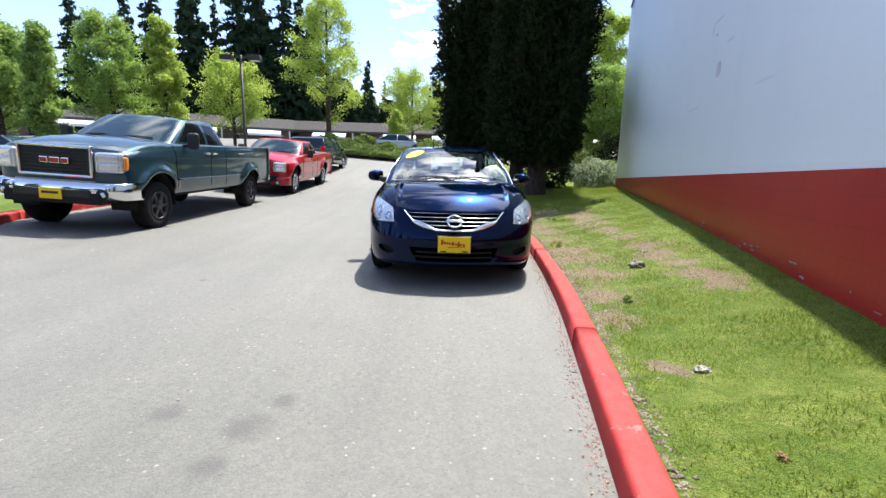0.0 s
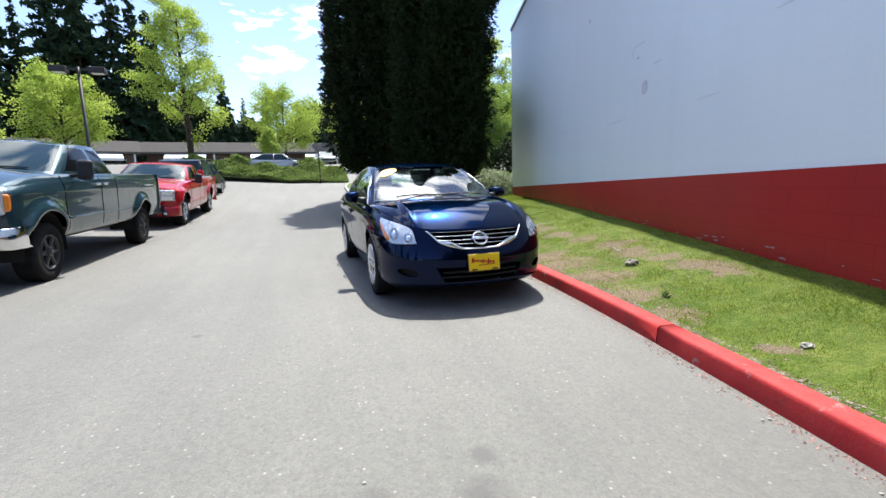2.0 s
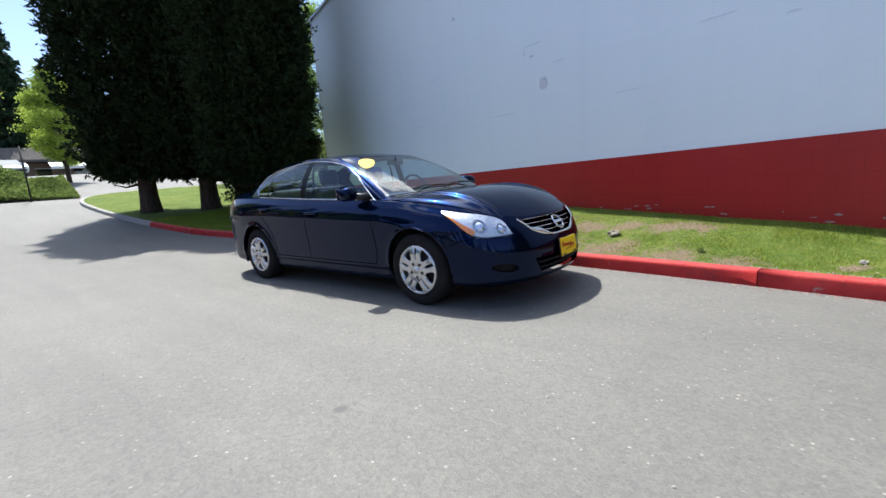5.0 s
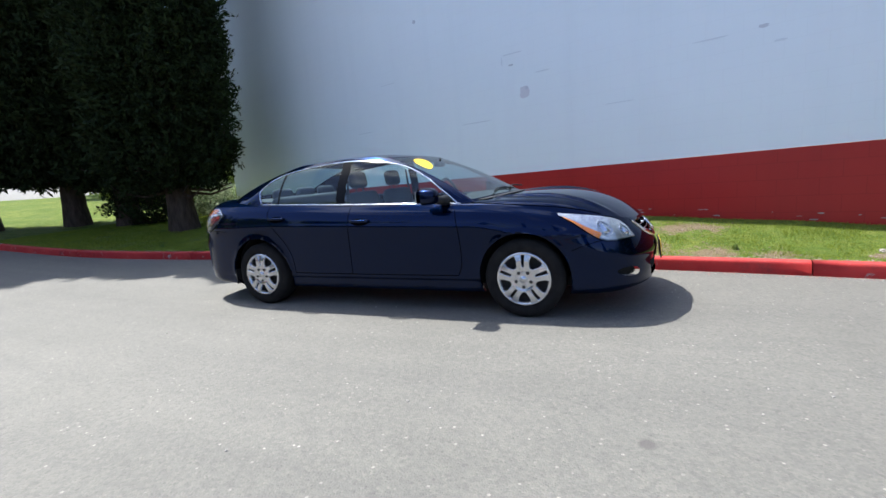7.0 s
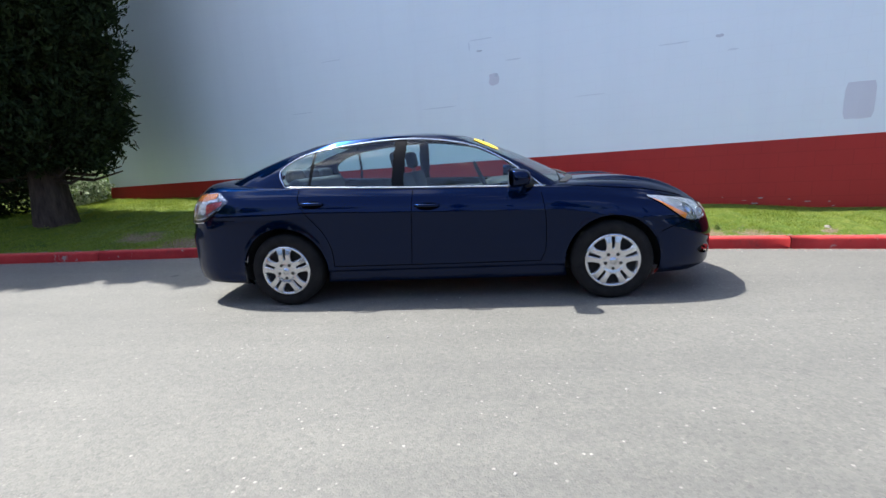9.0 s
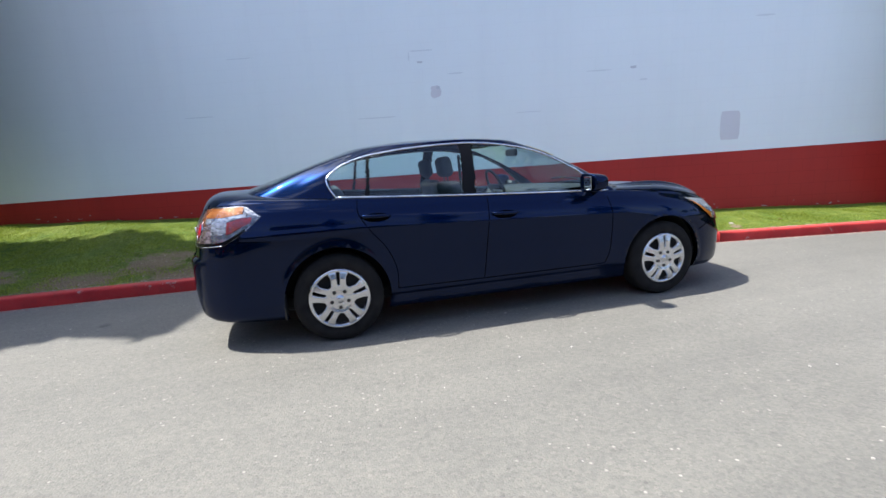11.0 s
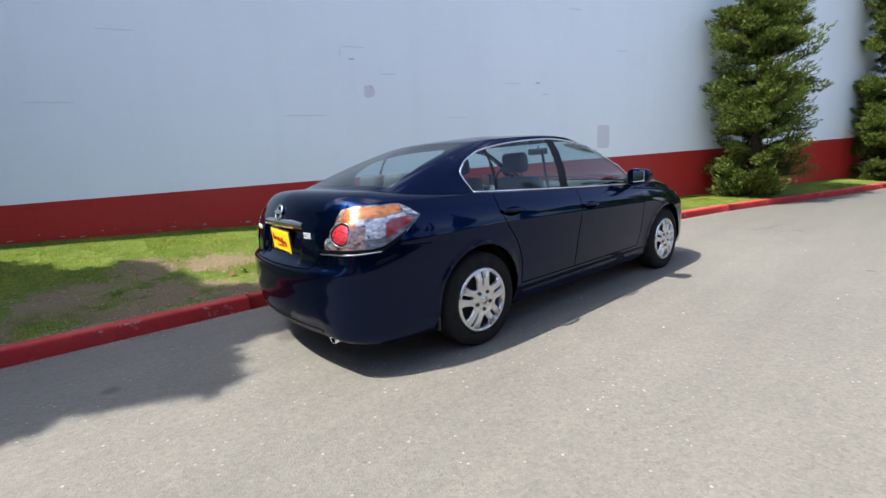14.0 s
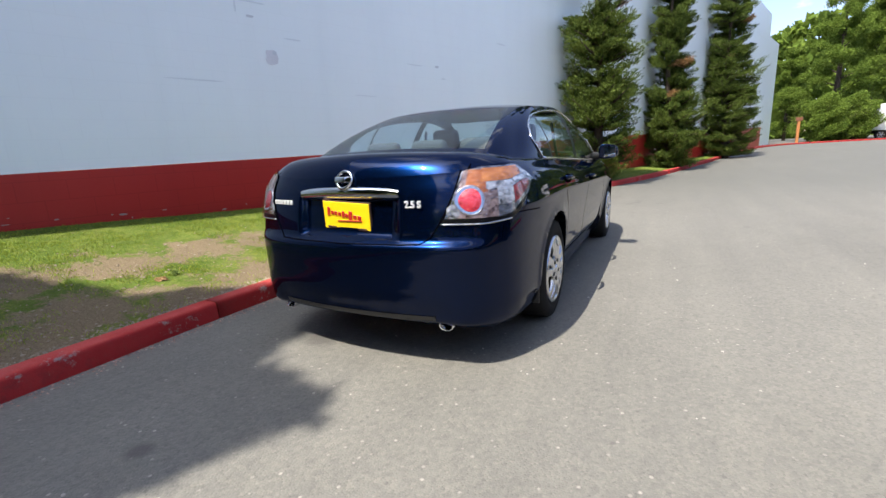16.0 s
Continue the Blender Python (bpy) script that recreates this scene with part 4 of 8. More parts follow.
cy_, cz_ = GC[..., 1], GC[..., 2]
side_zone = (gu > 3.6) & (gu < 8.4)
in_dlo = side_zone & (cy_ > -0.86) & (cz_ < np.interp(cy_, DLO_Y, DLO_Z)) & (cz_ > dlo_low(cy_) + 0.004) & (cy_ < np.interp(cz_, [1.04, 1.13, 1.19, 1.24], [1.335, 1.375, 1.385, 1.33]))
bpillar = np.abs(cy_ - (0.33 - 0.08 * (cz_ - 1.2))) < 0.052
quarter = (np.abs(cy_ - (1.105 - 0.12 * (cz_ - 1.15))) < 0.014)
shield = (gu < 3.25) & (gt > 0.03) & (gt < 0.975)
back = (gu > 9.02) & (gt > 0.06) & (gt < 0.96)
patch_object("pillar_frame", GF, GQ[~in_dlo & ~shield & ~back], M_NAVY, car)
for zone in (in_dlo & bpillar, in_dlo & quarter):
    for sgn in (1, -1):
        patch_object("window_post", GF * np.array([sgn, 1, 1]), GQ[zone], M_GLOSSBLACK, car, both=False)
front_win = in_dlo & ~bpillar & ~quarter & (cy_ < 0.3)
rear_win = in_dlo & ~bpillar & ~quarter & (cy_ > 0.3) & (cy_ < 1.105)
small_win = in_dlo & ~bpillar & ~quarter & (cy_ > 1.09)
for zone in (front_win, rear_win, small_win):
    for sgn in (1, -1):
        patch_object("side_window", GF * np.array([sgn, 1, 1]), GQ[zone], M_GLASS, car, both=False)
patch_object("windscreen", GF, GQ[shield], M_SHIELD, car)
patch_object("rear_window", GF, GQ[back], M_GLASS, car)

# roof panel
ry = np.interp(UU, [0, 3, 6, 9, 11], [-0.235, 0.0, 0.45, 0.95, 1.19])
rz_ = np.interp(ry, [-0.235, -0.1, 0.1, 0.3, 0.6, 0.9, 1.05, 1.19], [1.398, 1.42, 1.447, 1.459, 1.457, 1.434, 1.418, 1.40])
s2 = np.linspace(0, 1, 18)
RF = np.zeros((NU, len(s2), 3))
for j, sj in enumerate(s2):
    RF[:, j, 0] = r_[:, 0] * (1 - sj)
    RF[:, j, 1] = r_[:, 1] + (ry - r_[:, 1]) * sj
    RF[:, j, 2] = r_[:, 2] + (rz_ - r_[:, 2]) * (1 - (1 - sj) ** 2.0)
patch_object("roof_panel", RF.reshape(-1, 3), quads(NU, len(s2)).reshape(-1, 4), M_NAVY, car)

# wheel wells and arch returns
for cy, cz, r in ARCH:
    for sgn in (-1, 1):
        b = bmesh.new()
        ang = np.linspace(radians(-22), radians(202), 40)
        ring = []
        for a in ang:
            y, z = cy + r * math.cos(a), cz + r * math.sin(a)
            z = max(z, 0.19)
            x = side_x(y, z)
            ring.append([b.verts.new((sgn * -(x if k == 0 else x + 0.055), cy + (r + dr) * math.cos(a), max(cz + (r + dr) * math.sin(a), 0.19))) for k, dr in ((0, 0.0), (1, 0.012))])
        for p, q in zip(ring, ring[1:]):
            b.faces.new((p[0], p[1], q[1], q[0]))
        part("wheel_arch", b, M_NAVY, car, smooth=True)
        b = bmesh.new()
        prof = [(x, r + 0.03) for x in (0.52, 0.775)]
        rings = [[b.verts.new((sgn * x, cy + rr * math.cos(a), cz + rr * math.sin(a))) for a in np.linspace(radians(-12), radians(192), 36)] for x, rr in prof]
        for k in range(35):
            b.faces.new((rings[0][k], rings[0][k + 1], rings[1][k + 1], rings[1][k]))
        b.faces.new(rings[0])
        part("wheel_well", b, M_DARK, car, smooth=False)

# underside and inner floor
b = bmesh.new()
add_box(b, (0, 0, 0.26), (1.28, 4.1, 0.10), 0.03)
part("underbody", b, M_DARK, car)


def side_strip(pts, width, mat, name, proud=0.0015, label=""):
    """A flat line along side points (y, z), on both flanks."""
    for sgn in (1, -1):
        b = bmesh.new()
        rows = []
        for i, (y, z) in enumerate(pts):
            y0, z0 = pts[max(i - 1, 0)]
            y1, z1 = pts[min(i + 1, len(pts) - 1)]
            d = Vector((0, y1 - y0, z1 - z0)).normalized()
            nrm = Vector((0, -d.z, d.y)) * width / 2
            row = []
            for k in (-1, 1):
                yy, zz = y + k * nrm.y, z + k * nrm.z
                row.append(b.verts.new((sgn * (side_x(yy, zz) - proud), yy, zz)))
            rows.append(row)
        for p, q in zip(rows, rows[1:]):
            b.faces.new((p[0], p[1], q[1], q[0]))
        part(name, b, mat, car, label, smooth=True)


def path_pts(nodes, n):
    return [tuple(p) for p in spline(nodes, np.linspace(0, len(nodes) - 1, n))]


side_strip(path_pts([(-0.83, 0.90), (-0.86, 0.7), (-0.86, 0.45), (-0.82, 0.335)], 26), 0.006, M_GAP, "door_gap")
side_strip(path_pts([(0.215, 0.965), (0.235, 0.7), (0.255, 0.45), (0.265, 0.335)], 26), 0.006, M_GAP, "door_gap")
side_strip(path_pts([(1.20, 1.015), (1.20, 0.92), (1.13, 0.80), (1.02, 0.66), (0.955, 0.5), (0.95, 0.335)], 30), 0.006, M_GAP, "door_gap")
side_strip(path_pts([(-0.82, 0.335), (0.0, 0.335), (0.95, 0.34)], 30), 0.007, M_GAP, "sill_gap")
side_strip(path_pts([(-1.98, 0.612), (-1.86, 0.585), (-1.76, 0.545)], 12), 0.005, M_GAP, "bumper_gap")
side_strip(path_pts([(1.80, 0.78), (1.95, 0.79), (2.08, 0.795)], 10), 0.005, M_GAP, "bumper_gap")


def glass_tube(pts, r, mat, name, out=0.004):
    for sgn in (1, -1):
        b = bmesh.new()
        add_tube(b, [(sgn * (gx_ - out), gy_, gz_) for gx_, gy_, gz_ in pts], r, 6)
        part(name, b, mat, car, smooth=True)


def glass_x(y, z):
    sel = (UU > 3.3) & (UU < 9.3)
    G = GH[sel].reshape(-1, 3)
    d = (G[:, 1] - y) ** 2 + (G[:, 2] - z) ** 2
    k = np.argsort(d)[:4]
    w = 1 / (d[k] + 1e-6)
    return float((G[k, 0] * w).sum() / w.sum())


outline = [(y, z) for y, z in zip(DLO_Y, DLO_Z)] + [(1.39, 1.13), (1.345, 1.045)]
top_pts = path_pts(outline, 70)
glass_tube([(glass_x(y, z), y, z) for y, z in top_pts], 0.007, M_CHROME, "window_surround")
low_pts = [(y, float(dlo_low(y))) for y in np.linspace(-0.87, 1.345, 46)]
glass_tube([(glass_x(y, z) , y, z) for y, z in low_pts], 0.008, M_CHROME, "belt_moulding", out=0.006)

# ---- sedan lamps ----
def on_skirt(u, z, out=0.0):
    """The point of the body side at u round the outline and height z, moved outward by out."""
    i = float(np.interp(u, UU, np.arange(NU)))
    k = min(int(i), NU - 2)
    f = i - k
    col = SK[k] * (1 - f) + SK[k + 1] * f
    p = Vector((np.interp(z, col[:, 2], col[:, 0]), np.interp(z, col[:, 2], col[:, 1]), min(z, col[-1, 2])))
    if out:
        c = Vector((0, -1.0 if p.y < -1 else (1.0 if p.y > 1 else p.y), p.z))
        p += (p - c).normalized() * out
    return p


def u_at(x=None, y=None, rear=False):
    """The place round the outline at a given x (nose or tail) or y (flank)."""
    o = spline(OUT, UU, True)
    if x is not None:
        sel = np.where(UU > 8 if rear else UU < 3.5)[0]
        return float(UU[sel[np.argmin(np.abs(o[sel, 0] - x))]])
    sel = np.where((UU > 1.5) & (UU < 10.3))[0]
    return float(UU[sel[np.argmin(np.abs(o[sel, 1] - y))]])


def u_on(y, z):
    """The place round the outline where the body reaches y at the height z."""
    ks = np.where((UU > 1.2) & (UU < 10.6))[0][::2]
    yy = [on_skirt(UU[k], z).y for k in ks]
    return float(np.interp(y, yy, UU[ks]))


def skirt_patch(low, up, s0, s1, t0, t1, out, n=(26, 12)):
    """A bmesh sheet on the body side between the curves low and up of (u, z), over s0..s1 across and t0..t1 along."""
    bm = bmesh.new()
    tt = np.linspace(t0, t1, n[0])
    L = spline(low, tt * (len(low) - 1))
    U = spline(up, tt * (len(up) - 1))
    rows = []
    for a, b in zip(L, U):
        rows.append([bm.verts.new(on_skirt(*(a + (b - a) * q), out)) for q in np.linspace(s0, s1, n[1])])
    for p, q in zip(rows, rows[1:]):
        for k in range(n[1] - 1):
            bm.faces.new((p[k], p[k + 1], q[k + 1], q[k]))
    return bm


def flipped(bm, sgn):
    if sgn < 0:
        bmesh.ops.scale(bm, vec=(-1, 1, 1), verts=bm.verts)
    bmesh.ops.recalc_face_normals(bm, faces=bm.faces)
    s = sum(f.normal.dot(f.calc_center_median() - Vector((0, 0.0, 0.6))) for f in bm.faces)
    if s < 0:
        bmesh.ops.reverse_faces(bm, faces=bm.faces)
    return bm


def disc_on_skirt(u, z, r, out, n=24, hub=0.0):
    """A round dish on the body side, r in metres."""
    bm = bmesh.new()
    du = 0.02
    per = (on_skirt(u + du, z) - on_skirt(u - du, z)).length / (2 * du)
    c = bm.verts.new(on_skirt(u, z, out + hub))
    prev = None
    for q, o in ((0.5, hub * 0.8), (0.85, hub * 0.25), (1.0, 0.0)):
        ring = [bm.verts.new(on_skirt(u + q * r * math.cos(a) / per, z + q * r * math.sin(a), out + o)) for a in (2 * math.pi * k / n for k in range(n))]
        for k in range(n):
            if prev is None:
                bm.faces.new((c, ring[k], ring[(k + 1) % n]))
            else:
                bm.faces.new((prev[k], ring[k], ring[(k + 1) % n], prev[(k + 1) % n]))
        prev = ring
    return bm


def ring_on_skirt(u, z, r, out, tube, n=32):
    bm = bmesh.new()
    du = 0.02
    per = (on_skirt(u + du, z) - on_skirt(u - du, z)).length / (2 * du)
    add_tube(bm, [on_skirt(u + r * math.cos(a) / per, z + r * math.sin(a), out) for a in np.linspace(0, 2 * math.pi, n + 1)], tube, 6, False)
    return bm


def edge_on_skirt(curve, out, tube, n=40):
    bm = bmesh.new()
    add_tube(bm, [on_skirt(a, b, out) for a, b in spline(curve, np.linspace(0, len(curve) - 1, n))], tube, 5)
    return bm



M_HEADDARK = material("headlamp_shadow", 0.25, 0.6, (0.11, 0.12, 0.14), coat=0.6)


def make_facets(name, dark, light, scale, metal=0.4, flat=1.8):
    """A lamp's moulded reflector behind its lens: small facets, their glints put into the colour."""
    m = material(name, 0.2, metal, light, coat=1.0)
    n, l, b = nodes_of(m)
    w = n.new("ShaderNodeTexWave")
    w.bands_direction = "Z"
    w.inputs["Scale"].default_value = scale
    w.inputs["Distortion"].default_value = 0.6
    l.new(coords(m, (1, 1, flat)), w.inputs["Vector"])
    k = math_node(m, "ADD", math_node(m, "MULTIPLY", w.outputs["Fac"], 0.15), math_node(m, "MULTIPLY", noise_of(m, coords(m, (1, 1, 2.0)), 22, 3), 0.45))
    # cells coloured bright or dark, as facets that catch or miss the light
    cells = voronoi_of(m, coords(m, (1, 1, 1.6)), scale * 0.9)
    k = math_node(m, "ADD", k, math_node(m, "MULTIPLY", cells.outputs["Color"], 0.42))
    l.new(ramp(m, k, [(0.3, dark), (0.7, light)]), b.inputs["Base Color"])
    bump(m, w.outputs["Fac"], 0.2, 0.002)
    return m


M_TAILCLEAR = make_facets("clear_tail_lens", (0.08, 0.04, 0.04), (0.50, 0.38, 0.36), 55, 0.6)
M_TAILSMOKE = make_facets("smoked_tail_reflector", (0.03, 0.03, 0.035), (0.36, 0.37, 0.41), 60, 0.8)
M_TAILWHITE = make_facets("white_reversing_lens", (0.06, 0.065, 0.08), (0.80, 0.82, 0.86), 40, 0.6)
M_AMBERLENS = make_facets("amber_tail_lens", (0.26, 0.075, 0.02), (0.62, 0.25, 0.08), 50, 0.35)
M_AMBERGLOW = make_facets("amber_reflector", (0.20, 0.055, 0.02), (0.52, 0.17, 0.05), 60, 0.5)
M_TAILDARK = make_facets("red_and_clear_lens", (0.12, 0.008, 0.014), (0.46, 0.05, 0.06), 50, 0.3)
M_HEADCHROME = make_facets("headlamp_chrome", (0.46, 0.48, 0.51), (0.90, 0.91, 0.93), 80, 0.7)
M_HEADBOWL = make_facets("headlamp_bowl", (0.14, 0.15, 0.17), (0.66, 0.68, 0.72), 60, 0.8)
M_TAILRED = make_facets("red_tail_lens", (0.34, 0.006, 0.016), (0.78, 0.07, 0.10), 46, 0.2)
HEAD_LOW = [(u_at(x=-0.575), 0.612), (u_at(x=-0.70), 0.603), (u_on(-1.985, 0.610), 0.610), (u_on(-1.87, 0.68), 0.68), (u_on(-1.665, 0.812), 0.812)]
HEAD_UP = [(u_at(x=-0.585), 0.635), (u_at(x=-0.625), 0.725), (u_on(-2.02, 0.768), 0.768), (u_on(-1.86, 0.802), 0.802), (u_on(-1.65, 0.832), 0.832)]
TAIL_LOW = [(u_at(x=-0.545, rear=True), 0.768), (u_on(2.255, 0.768), 0.768), (u_on(2.115, 0.775), 0.775), (u_on(1.98, 0.850), 0.850), (u_on(1.855, 0.945), 0.945)]
TAIL_UP = [(u_at(x=-0.655, rear=True), 1.030), (u_on(2.15, 1.030), 1.030), (u_on(2.05, 1.030), 1.030), (u_on(1.945, 1.026), 1.026), (u_on(1.845, 0.958), 0.958)]
for sgn in (1, -1):
    lamp = part("headlight", flipped(skirt_patch(HEAD_LOW, HEAD_UP, 0, 1, 0, 1, 0.003, (36, 14)), sgn), M_HEADCHROME, car, "clear wraparound headlight with bright reflectors", smooth=True)
    part("lamp_bezel", flipped(skirt_patch(HEAD_LOW, HEAD_UP, 0.0, 0.07, 0.0, 0.9, 0.0045, (30, 4)), sgn), M_HEADDARK, lamp, smooth=True)
    for (u, z), r in (((u_at(x=-0.655), 0.662), 0.043), ((u_on(-1.99, 0.695), 0.695), 0.054)):
        part("reflector_bowl", flipped(disc_on_skirt(u, z, r, 0.006, 26, -0.004), sgn), M_HEADBOWL, lamp, smooth=True)
        part("projector", flipped(disc_on_skirt(u, z, r * 0.62, 0.008, 20, 0.012), sgn), M_REFLECT, lamp, smooth=True)
        part("bowl_ring", flipped(ring_on_skirt(u, z, r, 0.007, 0.0025), sgn), M_REFLECT, lamp, smooth=True)
    part("turn_signal", flipped(skirt_patch(HEAD_LOW, HEAD_UP, 0.02, 0.26, 0.58, 0.97, 0.0075, (18, 4)), sgn), M_AMBER, lamp, "amber turn signal strip", smooth=True)
    part("lens", flipped(skirt_patch(HEAD_LOW, HEAD_UP, 0, 1, 0, 1, 0.016, (36, 14)), sgn), M_LENS, lamp, smooth=True)
    part("lamp_seam", flipped(edge_on_skirt(HEAD_LOW, 0.004, 0.004), sgn), M_GAP, lamp, smooth=True)

    lamp = part("tail_light", flipped(skirt_patch(TAIL_LOW, TAIL_UP, 0, 1, 0, 1, 0.002, (40, 14)), sgn), M_TAILSMOKE, car, "clear, amber and red wraparound tail light", smooth=True)
    part("inner_lens", flipped(skirt_patch(TAIL_LOW, TAIL_UP, 0.06, 0.97, 0.02, 0.36, 0.004, (20, 12)), sgn), M_TAILCLEAR, lamp, smooth=True)
    part("amber_bowl", flipped(skirt_patch(TAIL_LOW, TAIL_UP, 0.55, 0.95, 0.06, 0.26, 0.006, (14, 8)), sgn), M_AMBERGLOW, lamp, "amber inner reflector", smooth=True)
    part("amber_lens", flipped(skirt_patch(TAIL_LOW, TAIL_UP, 0.74, 0.97, 0.20, 0.74, 0.007, (26, 6)), sgn), M_AMBERLENS, lamp, "amber upper lens", smooth=True)
    part("chrome_strip", flipped(skirt_patch(TAIL_LOW, TAIL_UP, 0.60, 0.73, 0.24, 0.80, 0.008, (26, 4)), sgn), M_TAILWHITE, lamp, "ribbed clear strip", smooth=True)
    part("clear_lens", flipped(skirt_patch(TAIL_LOW, TAIL_UP, 0.30, 0.60, 0.36, 0.56, 0.006, (20, 8)), sgn), M_TAILWHITE, lamp, "clear middle lens", smooth=True)
    part("side_lens", flipped(skirt_patch(TAIL_LOW, TAIL_UP, 0.24, 0.58, 0.55, 0.88, 0.007, (18, 6)), sgn), M_TAILDARK, lamp, "dark red side lens", smooth=True)
    part("side_marker", flipped(skirt_patch(TAIL_LOW, TAIL_UP, 0.70, 0.97, 0.75, 0.97, 0.006, (12, 5)), sgn), M_TAILWHITE, lamp, smooth=True)
    part("lower_bezel", flipped(skirt_patch(TAIL_LOW, TAIL_UP, 0.0, 0.10, 0.0, 0.80, 0.008, (26, 3)), sgn), M_GLOSSBLACK, lamp, smooth=True)
    cu, cz = u_at(x=-0.69, rear=True), 0.878
    part("lens_bowl", flipped(disc_on_skirt(cu, cz, 0.066, 0.007, 28, -0.004), sgn), M_REFLECT, lamp, smooth=True)
    part("brake_lens", flipped(disc_on_skirt(cu, cz, 0.053, 0.009, 28, 0.006), sgn), M_TAILRED, lamp, "round red brake lens", smooth=True)
    part("lens_ring", flipped(ring_on_skirt(cu, cz, 0.066, 0.006, 0.004), sgn), M_CHROME, lamp, smooth=True)
    part("reversing_lens", flipped(disc_on_skirt(u_at(x=-0.605, rear=True), 0.828, 0.034, 0.006, 22, 0.002), sgn), M_TAILWHITE, lamp, "round clear reversing lens", smooth=True)
    part("lens_cover", flipped(skirt_patch(TAIL_LOW, TAIL_UP, 0, 1, 0, 1, 0.018, (40, 14)), sgn), M_TAILLENS, lamp, smooth=True)
    part("lens_trim", flipped(edge_on_skirt(TAIL_LOW[:3], 0.006, 0.005), sgn), M_CHROME, lamp, smooth=True)
    part("lamp_seam", flipped(edge_on_skirt([TAIL_LOW[0], ((TAIL_LOW[0][0] + TAIL_UP[0][0]) / 2, 0.900), TAIL_UP[0]], 0.003, 0.004), sgn), M_GAP, lamp, smooth=True)


# ---- sedan nose ----
def front_pt(x, z, out=0.0):
    return (x, end_y(x, z, False) - out, z)


patch_object("grille_backing", PF + np.array([0, 0.045, 0]), Q[gril], M_GAP, car)
for k, (z, w) in enumerate(((0.705, 0.455), (0.668, 0.425), (0.632, 0.375), (0.597, 0.29))):
    b = bmesh.new()
    xs_ = np.linspace(-w, w, 25)
    add_tube(b, [front_pt(x, z, -0.012) for x in xs_], 0.0042, 6)
    part("grille_bar", b, M_CHROME, car, smooth=True)
b = bmesh.new()
vee = [(x, float(np.interp(abs(x), [0, 0.17, 0.39, 0.475], [0.553, 0.556, 0.628, 0.722]))) for x in np.linspace(-0.475, 0.475, 77)]
rows = []
for x, z in vee:
    w = 0.009 + 0.019 * math.exp(-((abs(x) - 0.30) / 0.085) ** 2)
    p = Vector(front_pt(x, z, 0.008))
    rows.append([b.verts.new(p + Vector((0, dy, dz))) for dy, dz in ((0.012, w), (-0.004, w * 0.4), (-0.006, -w * 0.5), (0.012, -w))])
for p, q in zip(rows, rows[1:]):
    for k in range(3):
        b.faces.new((p[k], p[k + 1], q[k + 1], q[k]))
part("grille_surround", b, M_CHROME, car, "bright chrome grille surround", smooth=True)


def badge(y, z, face, parent, r=0.058, tilt=0.0):
    """A round chrome ring with a bar across it, leaning back by tilt degrees."""
    b = bmesh.new()
    add_tube(b, [(r * math.cos(a), y, z + r * math.sin(a)) for a in np.linspace(0, 2 * math.pi, 33)], 0.0085, 8, False)
    add_box(b, (0, y + face * 0.004, z), (2.5 * r, 0.014, 0.03), 0.005)
    bmesh.ops.rotate(b, cent=(0, y, z), matrix=Matrix.Rotation(radians(tilt), 3, "X"), verts=b.verts)
    return part("badge", b, M_CHROME, parent, "round chrome badge with a bar", smooth=True)


badge(end_y(0, 0.635, False) - 0.002, 0.640, -1, car, 0.065, -38)


def plate(y, z, tilt, name, rng, skew=0):
    """A yellow dealer plate with a dark frame and red scribbled print as plain bars."""
    face = -1 if y < 0 else 1
    holder = new(name)
    holder.parent = car
    holder.matrix_basis = pose(0, y, z, tilt, skew, 0 if face < 0 else 180)
    holder["label"] = "yellow dealer plate with red print"
    b = bmesh.new()
    add_box(b, (0, 0, 0), (0.315, 0.012, 0.165), 0.005)
    part("plate_frame", b, M_PLATEBLACK, holder)
    b = bmesh.new()
    add_box(b, (0, -0.006, 0.002), (0.30, 0.008, 0.148), 0.003)
    part("plate_face", b, M_YELLOW, holder)
    b = bmesh.new()
    xx = -0.115
    k = 0
    while xx < 0.11:
        w = 0.016 + 0.008 * rng.random()
        hgt = (0.046, 0.020, 0.022, 0.020, 0.034, 0.020)[k % 6]
        add_box(b, (xx, -0.012, 0.006 + hgt * 0.12), (w, 0.004, hgt), 0.0015, 1, Matrix.Rotation(radians(6), 4, "Y"))
        xx += w + 0.006
        k += 1
    add_box(b, (0.02, -0.012, -0.022), (0.16, 0.004, 0.006), 0.001, 1, Matrix.Rotation(radians(-3), 4, "Y"))
    part("plate_print", b, M_PLATERED, holder)
    for q in (-0.10, 0.10):
        b = bmesh.new()
        add_box(b, (q, -0.012, -0.062), (0.055, 0.004, 0.012), 0.001, 1)
        part("plate_footer", b, M_PLATEBLACK, holder)


plate(end_y(0, 0.43, False) - 0.02, 0.43, -6, "front_plate", random.Random(3))
plate(end_y(0, 0.80, True) + 0.004, 0.80, 5, "rear_plate", random.Random(4), 3)

# lower intake bars and fog recesses
for x0, x1, z, mat in ((-0.36, 0.36, 0.345, M_DARK), (-0.37, 0.37, 0.30, M_DARK)):
    b = bmesh.new()
    add_tube(b, [front_pt(x, z, -0.022) for x in np.linspace(x0, x1, 21)], 0.010, 6)
    part("intake_bar", b, mat, car, smooth=True)
patch_object("lower_intake", PF + np.array([0, 0.05, 0]), Q[intake_q], M_GAP, car)
for sgn in (1, -1):
    patch_object("fog_recess", (PF + np.array([0.03, 0.035, 0])) * np.array([sgn, 1, 1]), Q[fog_q], M_DARK, car, both=False)

